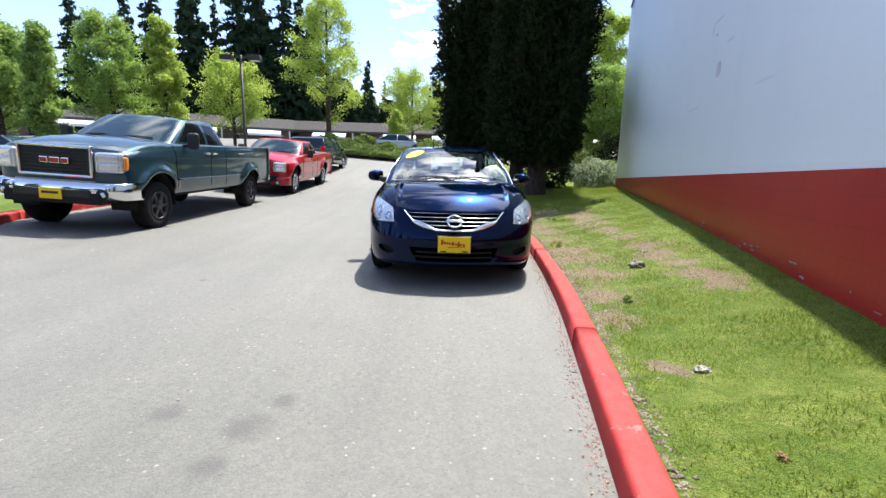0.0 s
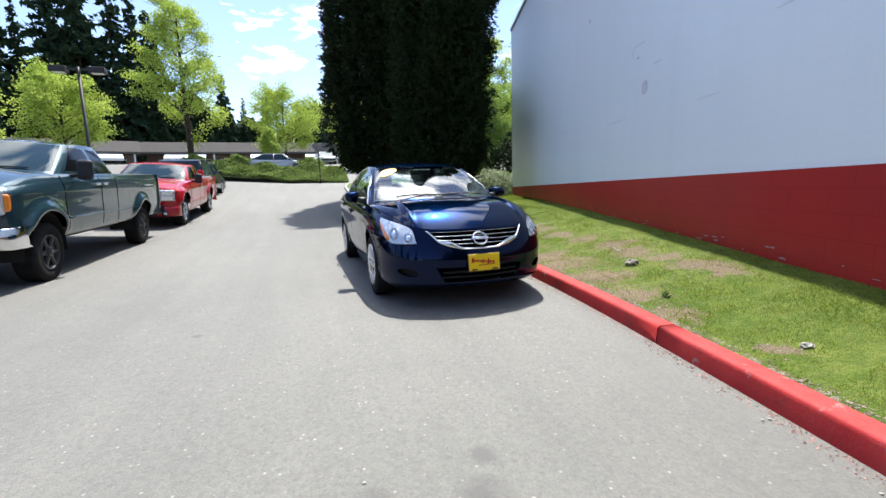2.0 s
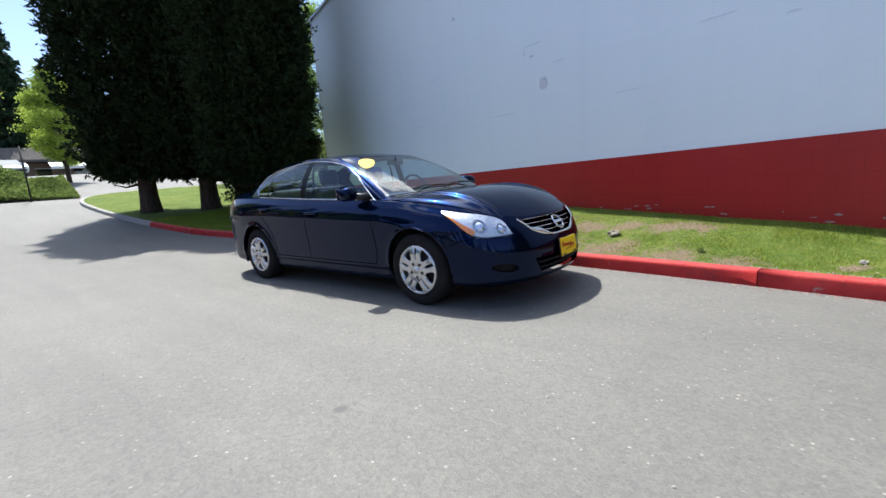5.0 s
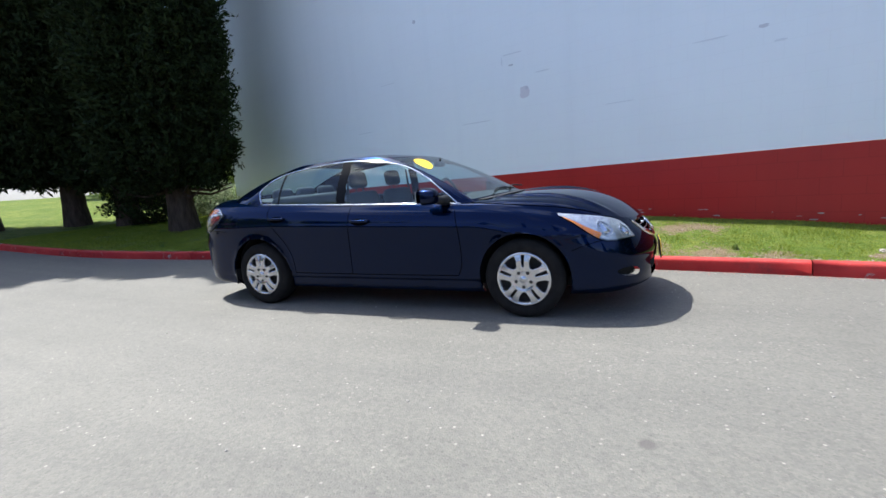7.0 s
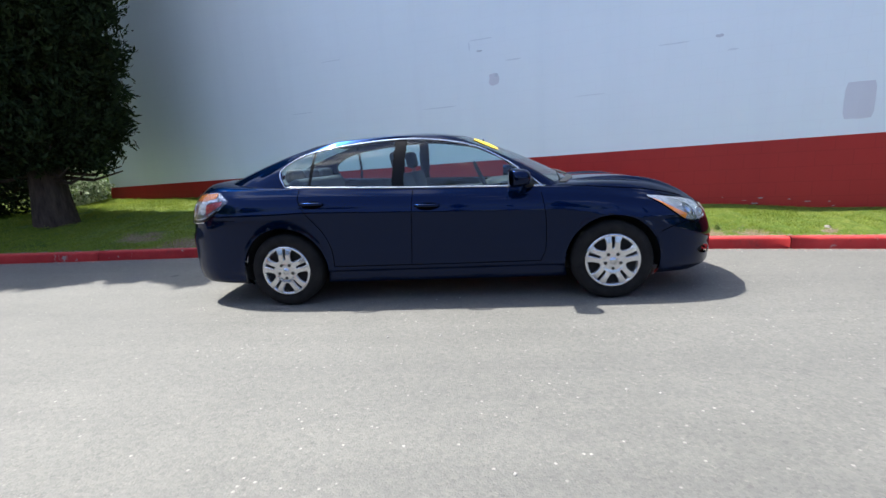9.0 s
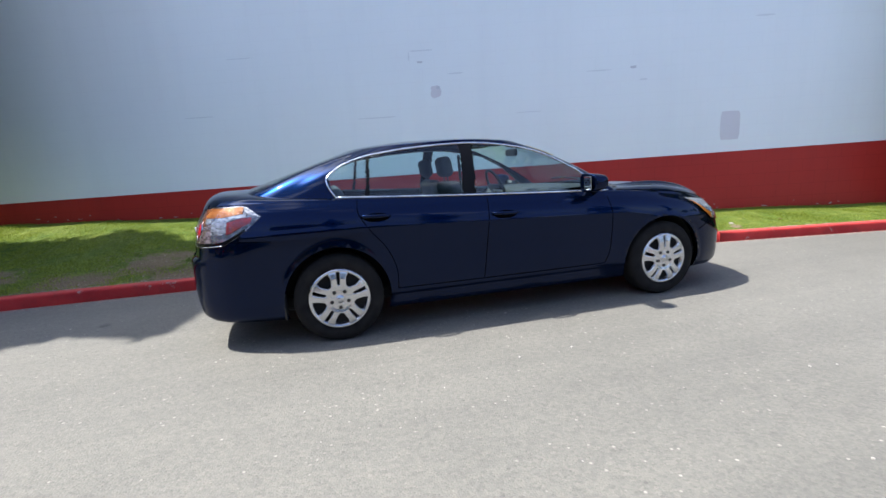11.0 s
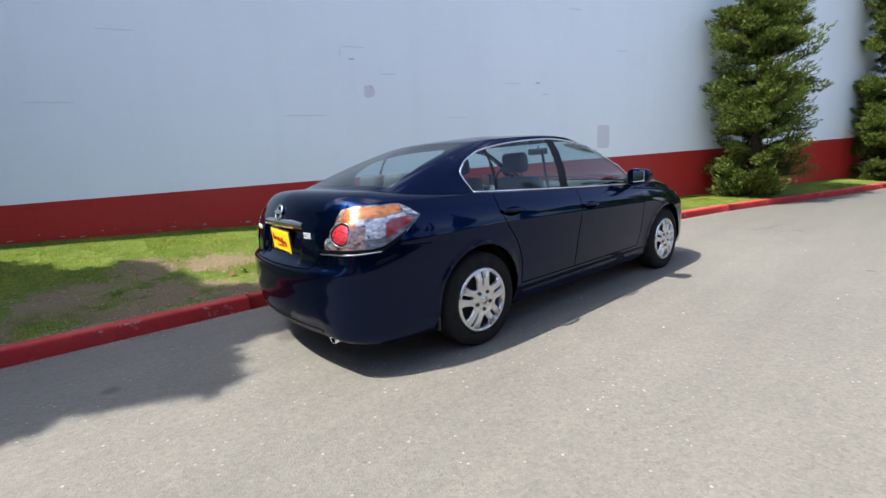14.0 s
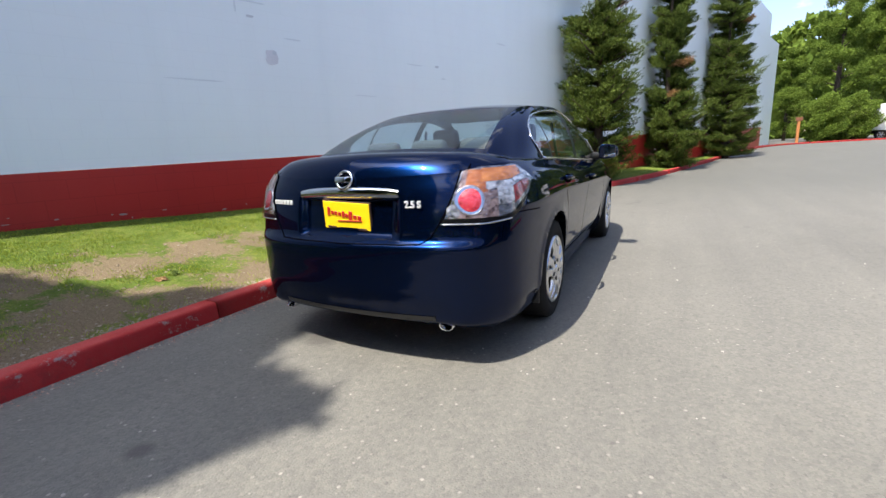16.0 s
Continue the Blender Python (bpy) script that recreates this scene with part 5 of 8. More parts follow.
# bonnet shut lines, wipers, cowl
def lid_pt(u, t, up=0.002):
    i = np.interp(u, UU, np.arange(NU))
    a = lid[int(i)]
    j = t * (len(s) - 1)
    k = min(int(j), len(s) - 2)
    p = a[k] + (a[k + 1] - a[k]) * (j - k)
    return p + np.array([0, 0, up])


for sgn in (1, -1):
    b = bmesh.new()
    pts = [lid_pt(u, t) for u, t in path_pts([(2.35, 0.02), (3.0, 0.10), (3.9, 0.22), (4.6, 0.5), (4.3, 0.93)], 36)]
    add_tube(b, [(sgn * p[0], p[1], p[2]) for p in pts], 0.0032, 5)
    part("bonnet_gap", b, M_GAP, car, smooth=True)
b = bmesh.new()
rows = [[b.verts.new((sx * p[0], p[1] + dy, p[2] + dz)) for dy, dz in ((-0.050, 0.006), (0.0, 0.006), (0.05, 0.014))] for sx, p in [(1, B_[i]) for i in np.where(UU < 2.7)[0][::-1][::4]] + [(-1, B_[i]) for i in np.where(UU < 2.7)[0][::4]]]
for p, q in zip(rows, rows[1:]):
    for k in range(2):
        b.faces.new((p[k], p[k + 1], q[k + 1], q[k]))
part("cowl_panel", b, M_BLACK, car, smooth=True)
for x0, x1 in ((0.55, -0.05), (0.05, -0.50)):
    b = bmesh.new()
    pts = [(x0 + (x1 - x0) * t, -1.11 + 0.05 * math.sin(math.pi * t) + 0.06 * abs(x0 + (x1 - x0) * t), 1.02 + 0.018 * math.sin(math.pi * t)) for t in np.linspace(0, 1, 12)]
    add_tube(b, pts, 0.008, 6)
    part("wiper", b, M_BLACK, car, smooth=True)

# price sticker on the windscreen
b = bmesh.new()


def shield_pt(u, t, out=0.004):
    i = int(np.interp(u, UU, np.arange(NU)))
    j = t * (len(gv) - 1)
    k = min(int(j), len(gv) - 2)
    p = GH[i, k] + (GH[i, k + 1] - GH[i, k]) * (j - k)
    return Vector((p[0], p[1] - out, p[2] + out))


mid_v = b.verts.new(shield_pt(1.82, 0.75, 0.006))
ring = []
for k in range(28):
    a = 2 * math.pi * k / 28
    ring.append(b.verts.new(shield_pt(1.82 + 0.64 * math.cos(a), 0.75 + 0.115 * math.sin(a) - 0.09 * math.cos(a), 0.005)))
for k in range(28):
    b.faces.new((mid_v, ring[k], ring[(k + 1) % 28]))
part("windscreen_sticker", b, material("yellow_sticker", 0.5, 0, (0.95, 0.62, 0.03)), car, "oval yellow sticker on the windscreen", smooth=True)

# ---- sedan tail ----
def rear_pt(x, z, out=0.0):
    return Vector((x, end_y(x, z, True) + out, z))


b = bmesh.new()
rows = []
for x in np.linspace(-0.32, 0.32, 31):
    z = 0.925 - 0.012 * (x / 0.33) ** 2
    h = 0.031 * (1 - 0.35 * (abs(x) / 0.335) ** 6)
    p = rear_pt(x, 0.93, 0.002)
    p.z = z
    rows.append([b.verts.new(p + Vector((0, dy, dz))) for dy, dz in ((-0.02, h), (0.004, h * 0.75), (0.010, 0.0), (0.004, -h), (-0.02, -h * 0.9))])
for p, q in zip(rows, rows[1:]):
    for k in range(4):
        b.faces.new((p[k], p[k + 1], q[k + 1], q[k]))
part("plate_garnish", b, M_CHROME, car, "chrome garnish above the rear plate", smooth=True)
badge(end_y(0, 0.97, True) + 0.004, 0.990, 1, car, 0.046, 22)
b = bmesh.new()
for k in range(6):
    x = 0.40 + k * 0.030
    add_box(b, (x, rear_pt(x, 0.87, 0.004).y, 0.868), (0.019, 0.008, 0.026), 0.003)
part("badge_strip", b, M_BRIGHT, car, "small chrome badge strip")
letters = bpy.data.curves.new("badge_lettering", "FONT")
letters.body = "2.5 S"
letters.size = 0.047
letters.extrude = 0.004
letters.offset = 0.0012
holder = new("badge_lettering", letters)
text_mesh = bpy.data.meshes.new_from_object(holder)
bpy.data.objects.remove(holder)
text_mesh.materials.clear()
text_mesh.materials.append(M_BRIGHT)
lettering = new("badge_lettering", text_mesh)
lettering.parent = car
lettering["label"] = "chrome engine badge"
lettering.matrix_basis = Matrix(((-1, 0, 0, -0.355), (0, 0, 1, rear_pt(-0.41, 0.87, 0.008).y), (0, 1, 0, 0.85), (0, 0, 0, 1)))
# boot shut line
for sgn in (1, -1):
    b = bmesh.new()
    pts = [rear_pt(x, z, 0.001) for x, z in path_pts([(-0.645, 1.045), (-0.60, 0.93), (-0.535, 0.775), (-0.47, 0.69), (-0.38, 0.675), (0.0, 0.67)], 40)]
    add_tube(b, [(sgn * p.x, p.y, p.z) for p in pts], 0.0035, 5)
    part("boot_gap", b, M_GAP, car, smooth=True)
b = bmesh.new()
rows = [[b.verts.new(rear_pt(x, z, 0.0035)) for z in np.linspace(0.278, 0.305, 5)] for x in np.linspace(-0.50, 0.50, 31)]
for p, q in zip(rows, rows[1:]):
    for k in range(4):
        b.faces.new((p[k], p[k + 1], q[k + 1], q[k]))
part("rear_valance", b, M_BLACK, car, smooth=True)
for sgn in (1, -1):
    b = bmesh.new()
    add_revolve(b, [(2.10, 0.031), (2.375, 0.034), (2.382, 0.031), (2.375, 0.027), (2.20, 0.026)], 24, "y", (0, 0, 0))
    bmesh.ops.scale(b, vec=(1.2, 1, 0.82), verts=b.verts)
    bmesh.ops.translate(b, vec=(sgn * 0.535, -0.045, 0.243), verts=b.verts)
    t = part("exhaust_tip", b, M_CHROME, car, "oval chrome exhaust tip", smooth=True)
    b = bmesh.new()
    add_revolve(b, [(2.21, 0.001), (2.21, 0.022)], 20, "y", (sgn * 0.535, 0, 0.243))
    part("exhaust_core", b, M_DARK, t)

# mirrors, handles
for sgn in (1, -1):
    b = bmesh.new()
    bmesh.ops.create_uvsphere(b, u_segments=24, v_segments=14, radius=1.0)
    for v in b.verts:
        x, y, z = v.co
        x, y, z = (math.copysign(abs(q) ** 0.62, q) for q in (x, y, z))
        y = min(y, 0.55)
        v.co = (sgn * -(0.945 + 0.092 * x), -0.635 + 0.105 * y * (1.0 - 0.22 * abs(x)) - 0.02 * x, 1.025 + 0.070 * z * (1 - 0.12 * x) * (1 + 0.10 * y))
    mir = part("door_mirror", b, M_NAVY, car, smooth=True)
    b = bmesh.new()
    add_box(b, (0, 0, 0), (0.150, 0.006, 0.104), 0.002)
    g = part("mirror_glass", b, M_MIRROR, mir)
    g.matrix_basis = pose(sgn * -0.945, -0.574, 1.025, 0, 0, sgn * -6)
    b = bmesh.new()
    add_tube(b, [(sgn * -0.79, -0.74, 0.975), (sgn * -0.85, -0.71, 0.985), (sgn * -0.91, -0.67, 1.005)], [0.05, 0.036, 0.034], 10)
    part("mirror_arm", b, M_BLACK, mir, smooth=True)
    for hy, hz in ((0.10, 0.842), (1.085, 0.898)):
        b = bmesh.new()
        pts = [(sgn * (side_x(hy + d, hz) - o), hy + d, hz + 0.004 * math.sin(9 * d)) for d, o in ((-0.105, 0.004), (-0.085, 0.022), (-0.04, 0.030), (0.03, 0.030), (0.075, 0.022), (0.095, 0.004))]
        add_tube(b, [tuple(p) for p in spline(pts, np.linspace(0, 5, 16))], [0.009] + [0.0145] * 14 + [0.009], 8)
        h = part("door_handle", b, M_NAVY, car, smooth=True)
        # the hollow behind the handle: its shade laid on as a flat near-black disc
        b = bmesh.new()
        bmesh.ops.create_circle(b, cap_ends=True, segments=20, radius=0.05)
        for v in b.verts:
            yy, zz = hy - 0.01 + v.co.x * 1.9, hz - 0.010 + v.co.y * 0.62
            v.co = (sgn * (side_x(yy, zz) - 0.003), yy, zz)
        part("handle_shade", b, M_GAP, h)

# ---- wheels ----
def wheel(parent, at, sgn, tyre_r=0.322, width=0.215, rim_r=0.218, style="cover", mat=None, steer=0.0):
    """A tyre with a wheel face on the side sgn (x)."""
    w = new("wheel")
    w.parent = parent
    w.matrix_basis = pose(*at, 0, 0, steer)
    h = width / 2
    b = bmesh.new()
    prof = [(-h * 0.8, rim_r - 0.004), (-h, rim_r + 0.03), (-h * 1.0, tyre_r - 0.05), (-h * 0.88, tyre_r - 0.012), (-h * 0.7, tyre_r), (h * 0.7, tyre_r), (h * 0.88, tyre_r - 0.012), (h, tyre_r - 0.05), (h, rim_r + 0.03), (h * 0.8, rim_r - 0.004)]
    add_revolve(b, prof, 48, "x")
    part("tyre", b, M_RUBBER, w, smooth=True)
    b = bmesh.new()
    f = sgn * h
    add_revolve(b, [(f * 0.62, 0.001), (f * 0.62, rim_r)], 40, "x")
    part("wheel_disc", b, M_DARK, w)
    b = bmesh.new()
    add_revolve(b, [(f * 0.60, rim_r - 0.03), (f * 0.98, rim_r - 0.022), (f * 1.03, rim_r - 0.010), (f * 0.98, rim_r + 0.002), (f * 0.80, rim_r + 0.004)], 48, "x")
    m = mat or M_SILVER
    part("rim", b, m, w, smooth=True)
    b = bmesh.new()
    if style == "cover":
        # five pairs of broad spokes: a slot within each pair, a rounded opening between the pairs
        na, nr_ = 360, 46
        rr = np.linspace(0.030, rim_r - 0.010, nr_)
        ang = np.linspace(0, 2 * math.pi, na, endpoint=False)
        w_ = np.abs((ang - math.pi / 2 + math.pi / 5) % (2 * math.pi / 5) - math.pi / 5)
        A_, R_ = np.meshgrid(w_, rr, indexing="ij")
        slot = A_ * R_ - np.interp(R_, [0.100, 0.107, 0.196, 0.204], [-0.004, 0.0075, 0.0125, -0.004])
        half_ = np.interp(R_, [0.104, 0.112, 0.13, 0.165, 0.199, 0.207], [-0.006, 0.014, 0.026, 0.045, 0.050, -0.006])
        hole = (math.pi / 5 - A_) * R_ - half_
        gap = np.minimum(slot, hole)
        roll = np.clip(gap / 0.006, 0, 1)
        dish = np.interp(R_, [0.03, 0.05, 0.075, 0.10, 0.15, 0.19, rim_r - 0.010], [1.04, 1.04, 1.02, 1.08, 1.12, 1.04, 0.98])
        depth = f * dish - sgn * 0.016 * (1 - np.sqrt(1 - (1 - roll) ** 2))
        X = depth
        Y = R_ * np.cos(ang)[:, None]
        Z = R_ * np.sin(ang)[:, None]
        grid = [[None if gap[i, j] < -0.0035 else b.verts.new((X[i, j], Y[i, j], Z[i, j])) for j in range(nr_)] for i in range(na)]
        for i in range(na):
            for j in range(nr_ - 1):
                q = (grid[i][j], grid[(i + 1) % na][j], grid[(i + 1) % na][j + 1], grid[i][j + 1])
                if None not in q:
                    b.faces.new(q)
        add_revolve(b, [(f * 1.04, 0.031), (f * 1.10, 0.029), (f * 1.12, 0.001)], 30, "x")
    else:
        for k in range(6):
            a = 2 * math.pi * k / 6
            c, s_ = math.cos(a), math.sin(a)
            rows = []
            for t in np.linspace(0, 1, 5):
                r = 0.05 + (rim_r - 0.07) * t
                o = 0.035 - 0.012 * math.sin(math.pi * t)
                row = [b.verts.new((f * 0.92 + sgn * dx, r * c - oo * s_, r * s_ + oo * c)) for oo, dx in ((-o, -0.02), (-o * 0.7, 0.0), (o * 0.7, 0.0), (o, -0.02))]
                rows.append(row)
            for p, q in zip(rows, rows[1:]):
                for j in range(3):
                    b.faces.new((p[j], p[j + 1], q[j + 1], q[j]))
        add_revolve(b, [(f * 0.75, 0.08), (f * 0.98, 0.07), (f * 1.02, 0.001)], 24, "x")
    bmesh.ops.recalc_face_normals(b, faces=b.faces)
    part("wheel_spokes", b, m, w, smooth=True)
    for k in range(5):
        a = 2 * math.pi * k / 5 + math.pi / 2 + 0.63
        b = bmesh.new()
        add_revolve(b, [(f * 1.08, 0.001), (f * 1.08, 0.0125), (f * 1.02, 0.0145)], 12, "x", (0, 0.062 * math.cos(a), 0.062 * math.sin(a)))
        part("lug_nut", b, M_BLACK, w)
    return w


for sgn in (-1, 1):
    for cy in (-1.385, 1.385):
        wheel(car, (sgn * 0.766, cy, 0.322), sgn)
# mud flaps
for sgn in (1, -1):
    for y, z in ((1.765, 0.29),):
        b = bmesh.new()
        add_box(b, (sgn * 0.80, y, z), (0.13, 0.012, 0.16), 0.004)
        part("mud_flap", b, M_BLACK, car)

# ---- cabin ----
b = bmesh.new()
rows = [[b.verts.new((sx * p[0] * 0.985, p[1], 0.90)) for sx in (1, 0, -1)] for p in B_[::6]]
for p, q in zip(rows, rows[1:]):
    for k in range(2):
        b.faces.new((p[k], p[k + 1], q[k + 1], q[k]))
part("cabin_floor", b, M_TRIM2, car)
b = bmesh.new()
rows = []
for x in np.linspace(-0.70, 0.70, 21):
    rows.append([b.verts.new((x, y + 0.16 * (x / 0.7) ** 2, z)) for y, z in ((-1.08, 0.975), (-0.80, 0.985), (-0.60, 0.975), (-0.52, 0.94), (-0.50, 0.88))])
for p, q in zip(rows, rows[1:]):
    for k in range(4):
        b.faces.new((p[k], p[k + 1], q[k + 1], q[k]))
part("dashboard", b, M_TRIM2, car, smooth=True)
b = bmesh.new()
rows = [[b.verts.new((x, y - 0.10 * (x / 0.6) ** 2, z)) for y, z in ((1.36, 1.04), (1.55, 1.06), (1.98, 1.085))] for x in np.linspace(-0.62, 0.62, 15)]
for p, q in zip(rows, rows[1:]):
    for k in range(2):
        b.faces.new((p[k], p[k + 1], q[k + 1], q[k]))
part("parcel_shelf", b, M_TRIM2, car, smooth=True)


def seat(x, y, w, top, name):
    b = bmesh.new()
    add_box(b, (0, 0, 0), (w, 0.13, 0.52), 0.055, 4, pose(x, y, top - 0.30, -14, 0, 0))
    st = part(name, b, M_TRIM, car, smooth=True)
    b = bmesh.new()
    add_box(b, (0, 0, 0), (0.25, 0.10, 0.17), 0.045, 4, pose(x, y + 0.09, top + 0.075, -10, 0, 0))
    for q in (-0.06, 0.06):
        add_tube(b, [(x + q, y + 0.07, top - 0.06), (x + q, y + 0.085, top + 0.02)], 0.007, 6)
    part("headrest", b, M_TRIM, st, smooth=True)


for x in (-0.36, 0.36):
    seat(x, 0.33, 0.48, 1.14, "front_seat")
b = bmesh.new()
add_box(b, (0, 0, 0), (1.22, 0.14, 0.5), 0.06, 4, pose(0, 1.28, 0.86, -20, 0, 0))
part("rear_seat", b, M_TRIM, car, smooth=True)
for x in (-0.38, 0.0, 0.38):
    b = bmesh.new()
    add_box(b, (x, 1.42, 1.125), (0.27, 0.10, 0.13), 0.045, 4)
    part("rear_headrest", b, M_TRIM, car, smooth=True)
b = bmesh.new()
m = pose(0.36, -0.33, 0.985, 66, 0, 0)
add_tube(b, [m @ Vector((0.185 * math.cos(a), 0.185 * math.sin(a), 0)) for a in np.linspace(0, 2 * math.pi, 33)], 0.015, 8, False)
add_box(b, (0, 0, -0.01), (0.34, 0.06, 0.03), 0.012, 2, m)
part("steering_wheel", b, M_BLACK, car, smooth=True)
b = bmesh.new()
add_box(b, (0, -0.36, 1.315), (0.24, 0.03, 0.065), 0.012)
add_tube(b, [(0, -0.37, 1.33), (0, -0.37, 1.37)], 0.008, 6)
part("rear_view_mirror", b, M_BLACK, car)
# seat belts
for sgn in (1, -1):
    b = bmesh.new()
    add_tube(b, [(sgn * 0.60, 0.36, 1.30), (sgn * 0.63, 0.36, 1.12), (sgn * 0.66, 0.34, 0.95)], 0.012, 5)
    part("seat_belt", b, M_BLACK, car)

# ---- trees ----
def limb(bm, p, d, length, r, rng, depth, ends, droop=0.0, split=3):
    """A tapered limb with forks; ends collects the points that carry leaves."""
    n = 5
    pts, rad = [Vector(p)], [r]
    d = Vector(d).normalized()
    for k in range(n):
        d = (d + Vector(rng.normal(size=3)) * 0.10 + Vector((0, 0, -droop))).normalized()
        pts.append(pts[-1] + d * length / n)
        rad.append(r * (1 - 0.7 * (k + 1) / n))
    add_tube(bm, pts, rad, 6 if depth < 2 else 4, False)
    ends += [tuple(q) for q in pts[2:]]
    if depth < 2:
        for k in range(split):
            q = pts[2 + k % 3]
            dd = (d + Vector(rng.normal(size=3)) * 0.75).normalized()
            limb(bm, q, dd, length * 0.55, r * 0.45, rng, depth + 1, ends, droop, split)


def broadleaf(name, at, h, w, mat, seed, label, clear=0.22, shape=1.0, leaves=5200, size=0.13, group="spring street trees"):
    """A street tree: trunk, limbs and a crown of leaf clumps round them. shape under 1 is columnar."""
    rng = np.random.default_rng(seed)
    t = thing(name, label, "tree", group, at=at)
    bm = bmesh.new()
    add_tube(bm, [(0, 0, -0.2), (0.03, 0.02, h * 0.25), (-0.04, 0.03, h * 0.55), (0.02, -0.02, h * 0.96)], [0.016 * h + 0.03, 0.014 * h + 0.02, 0.008 * h + 0.02, 0.01], 8, False)
    ends = []
    n = 26
    for k in range(n):
        f = clear + (0.93 - clear) * k / n
        g = (f - clear) / (1 - clear)
        if shape < 1:
            prof = float(np.interp(g, [0, 0.10, 0.32, 0.6, 0.85, 1], [0.45, 0.8, 1.0, 0.62, 0.26, 0.1]))
        elif shape > 1:
            prof = float(np.interp(g, [0, 0.08, 0.3, 0.55, 0.85, 1], [0.85, 1.0, 0.82, 0.6, 0.36, 0.15]))
        else:
            prof = float(np.interp(g, [0, 0.12, 0.3, 0.6, 0.85, 1], [0.75, 1.0, 1.0, 0.78, 0.42, 0.15]))
        a = k * 2.4 + rng.uniform(-0.3, 0.3)
        up = rng.uniform(0.35, 0.8) if shape >= 1 else rng.uniform(0.8, 1.3)
        limb(bm, (0, 0, h * f), (math.cos(a), math.sin(a), up), 0.5 * w * prof * rng.uniform(0.8, 1.05) * (1.0 if shape >= 1 else 1.15), 0.006 * h * (1.1 - f) + 0.008, rng, 1, ends)
    part("trunk", bm, M_BARK, t, smooth=True)
    e = np.array(ends)
    pick = e[rng.integers(0, len(e), leaves)]
    pts = pick + rng.normal(size=(leaves, 3)) * np.array([0.085, 0.085, 0.06]) * w ** 0.5 * 1.15
    leaf_object("crown", pts, size, mat, t, rng)
    return t


def conifer_pts(h, r, rng, n, low=0.08, levels=40, droop=0.28, taper=0.9, gap=0.0):
    """Foliage points of a fir: whorls of drooping branches, thinner and shorter to the top."""
    out, br = [], []
    for k in range(levels):
        f = low + (1 - low) * (k / levels) ** 0.95
        R = r * (1 - (f - low) / (1 - low)) ** taper + 0.12
        m = max(4, int(9 * R / r) + 3)
        for j in range(m):
            if rng.random() < gap:
                continue
            a = rng.uniform(0, 2 * math.pi)
            L = R * rng.uniform(0.65, 1.12)
            z0 = h * f + rng.uniform(-0.2, 0.2)
            br.append((a, L, z0))
    w = np.array([b[1] for b in br])
    idx = rng.choice(len(br), n, p=w / w.sum())
    B = np.array(br)[idx]
    t = rng.uniform(0.08, 1, n) ** 0.75
    ra = t * B[:, 1]
    z = B[:, 2] - droop * ra * t + 0.05 * rng.normal(size=n)
    side = rng.normal(size=n) * 0.16 * (1.1 - t) * B[:, 1]
    x = ra * np.cos(B[:, 0]) - side * np.sin(B[:, 0])
    y = ra * np.sin(B[:, 0]) + side * np.cos(B[:, 0])
    return np.stack([x, y, z], 1), br


def fir(at, h, r, seed, label="tall dark green fir standing behind the shops", n=5200):
    rng = np.random.default_rng(seed)
    t = thing("fir_tree", label, "tree", "firs behind the shops", at=at)
    bm = bmesh.new()
    add_tube(bm, [(0, 0, -0.5), (0, 0, h * 0.5), (0, 0, h)], [0.016 * h, 0.009 * h, 0.01], 7, False)
    part("trunk", bm, M_BARK, t, smooth=True)
    pts, _ = conifer_pts(h, r, rng, n, low=0.10, levels=34, gap=0.12)
    leaf_object("crown", pts, 0.42, M_FIR, t, rng, slim=0.4)
    return t


# firs in a row along the street behind the shops: two kinds, repeated
fir_a = fir((-54.8, 58.8, 4.0), 15.5, 3.0, 1)
fir_b = fir((-46.5, 64.9, 4.2), 24.0, 3.6, 2)
rng = np.random.default_rng(9)
for k, (x, y, sc) in enumerate(((-58, 56, 0.8), (-51.5, 61, 0.95), (-43.4, 66.5, 1.15), (-39.0, 69, 1.2), (-36.6, 72, 1.0), (-32.6, 71.6, 1.45), (-30.0, 73, 1.3), (-26.4, 74.6, 1.35), (-24.0, 76, 1.2), (-22.4, 78, 1.1), (-64, 52, 0.8), (-19.0, 80, 0.62), (-12.4, 78.0, 0.70), (-9.6, 80, 0.55), (-6.5, 84, 0.6), (-16, 82, 0.5), (3.9, 56.5, 0.84), (5.0, 59.5, 0.72), (13.5, 84.0, 0.85), (0.5, 84, 0.55), (9.5, 80, 0.6), (18, 70, 0.8), (24, 74, 0.9))):
    copy_thing(fir_b if k % 3 else fir_a, pose(x, y, 4.2, 0, 0, 47 * k) @ Matrix.Scale(sc * (1.0 if k % 3 else 1.5), 4))
# low dark woods behind them
wr = np.random.default_rng(12)
n = 12000
wx = wr.uniform(-75, 40, n)
wy = 88 + wr.uniform(-3, 3, n) - 0.012 * (wx + 10) ** 2 * 0.4
top = 11.5 + 2.5 * np.sin(wx * 0.21) + 1.5 * np.sin(wx * 0.63 + 1)
wz = 3.8 + wr.uniform(0, 1, n) * top
woods = leaf_object("far_woods", np.stack([wx, wy, wz], 1), 1.25, M_FIR, None, wr)
tagged(woods, "dark green woods in the distance", "woods", kind="stuff")

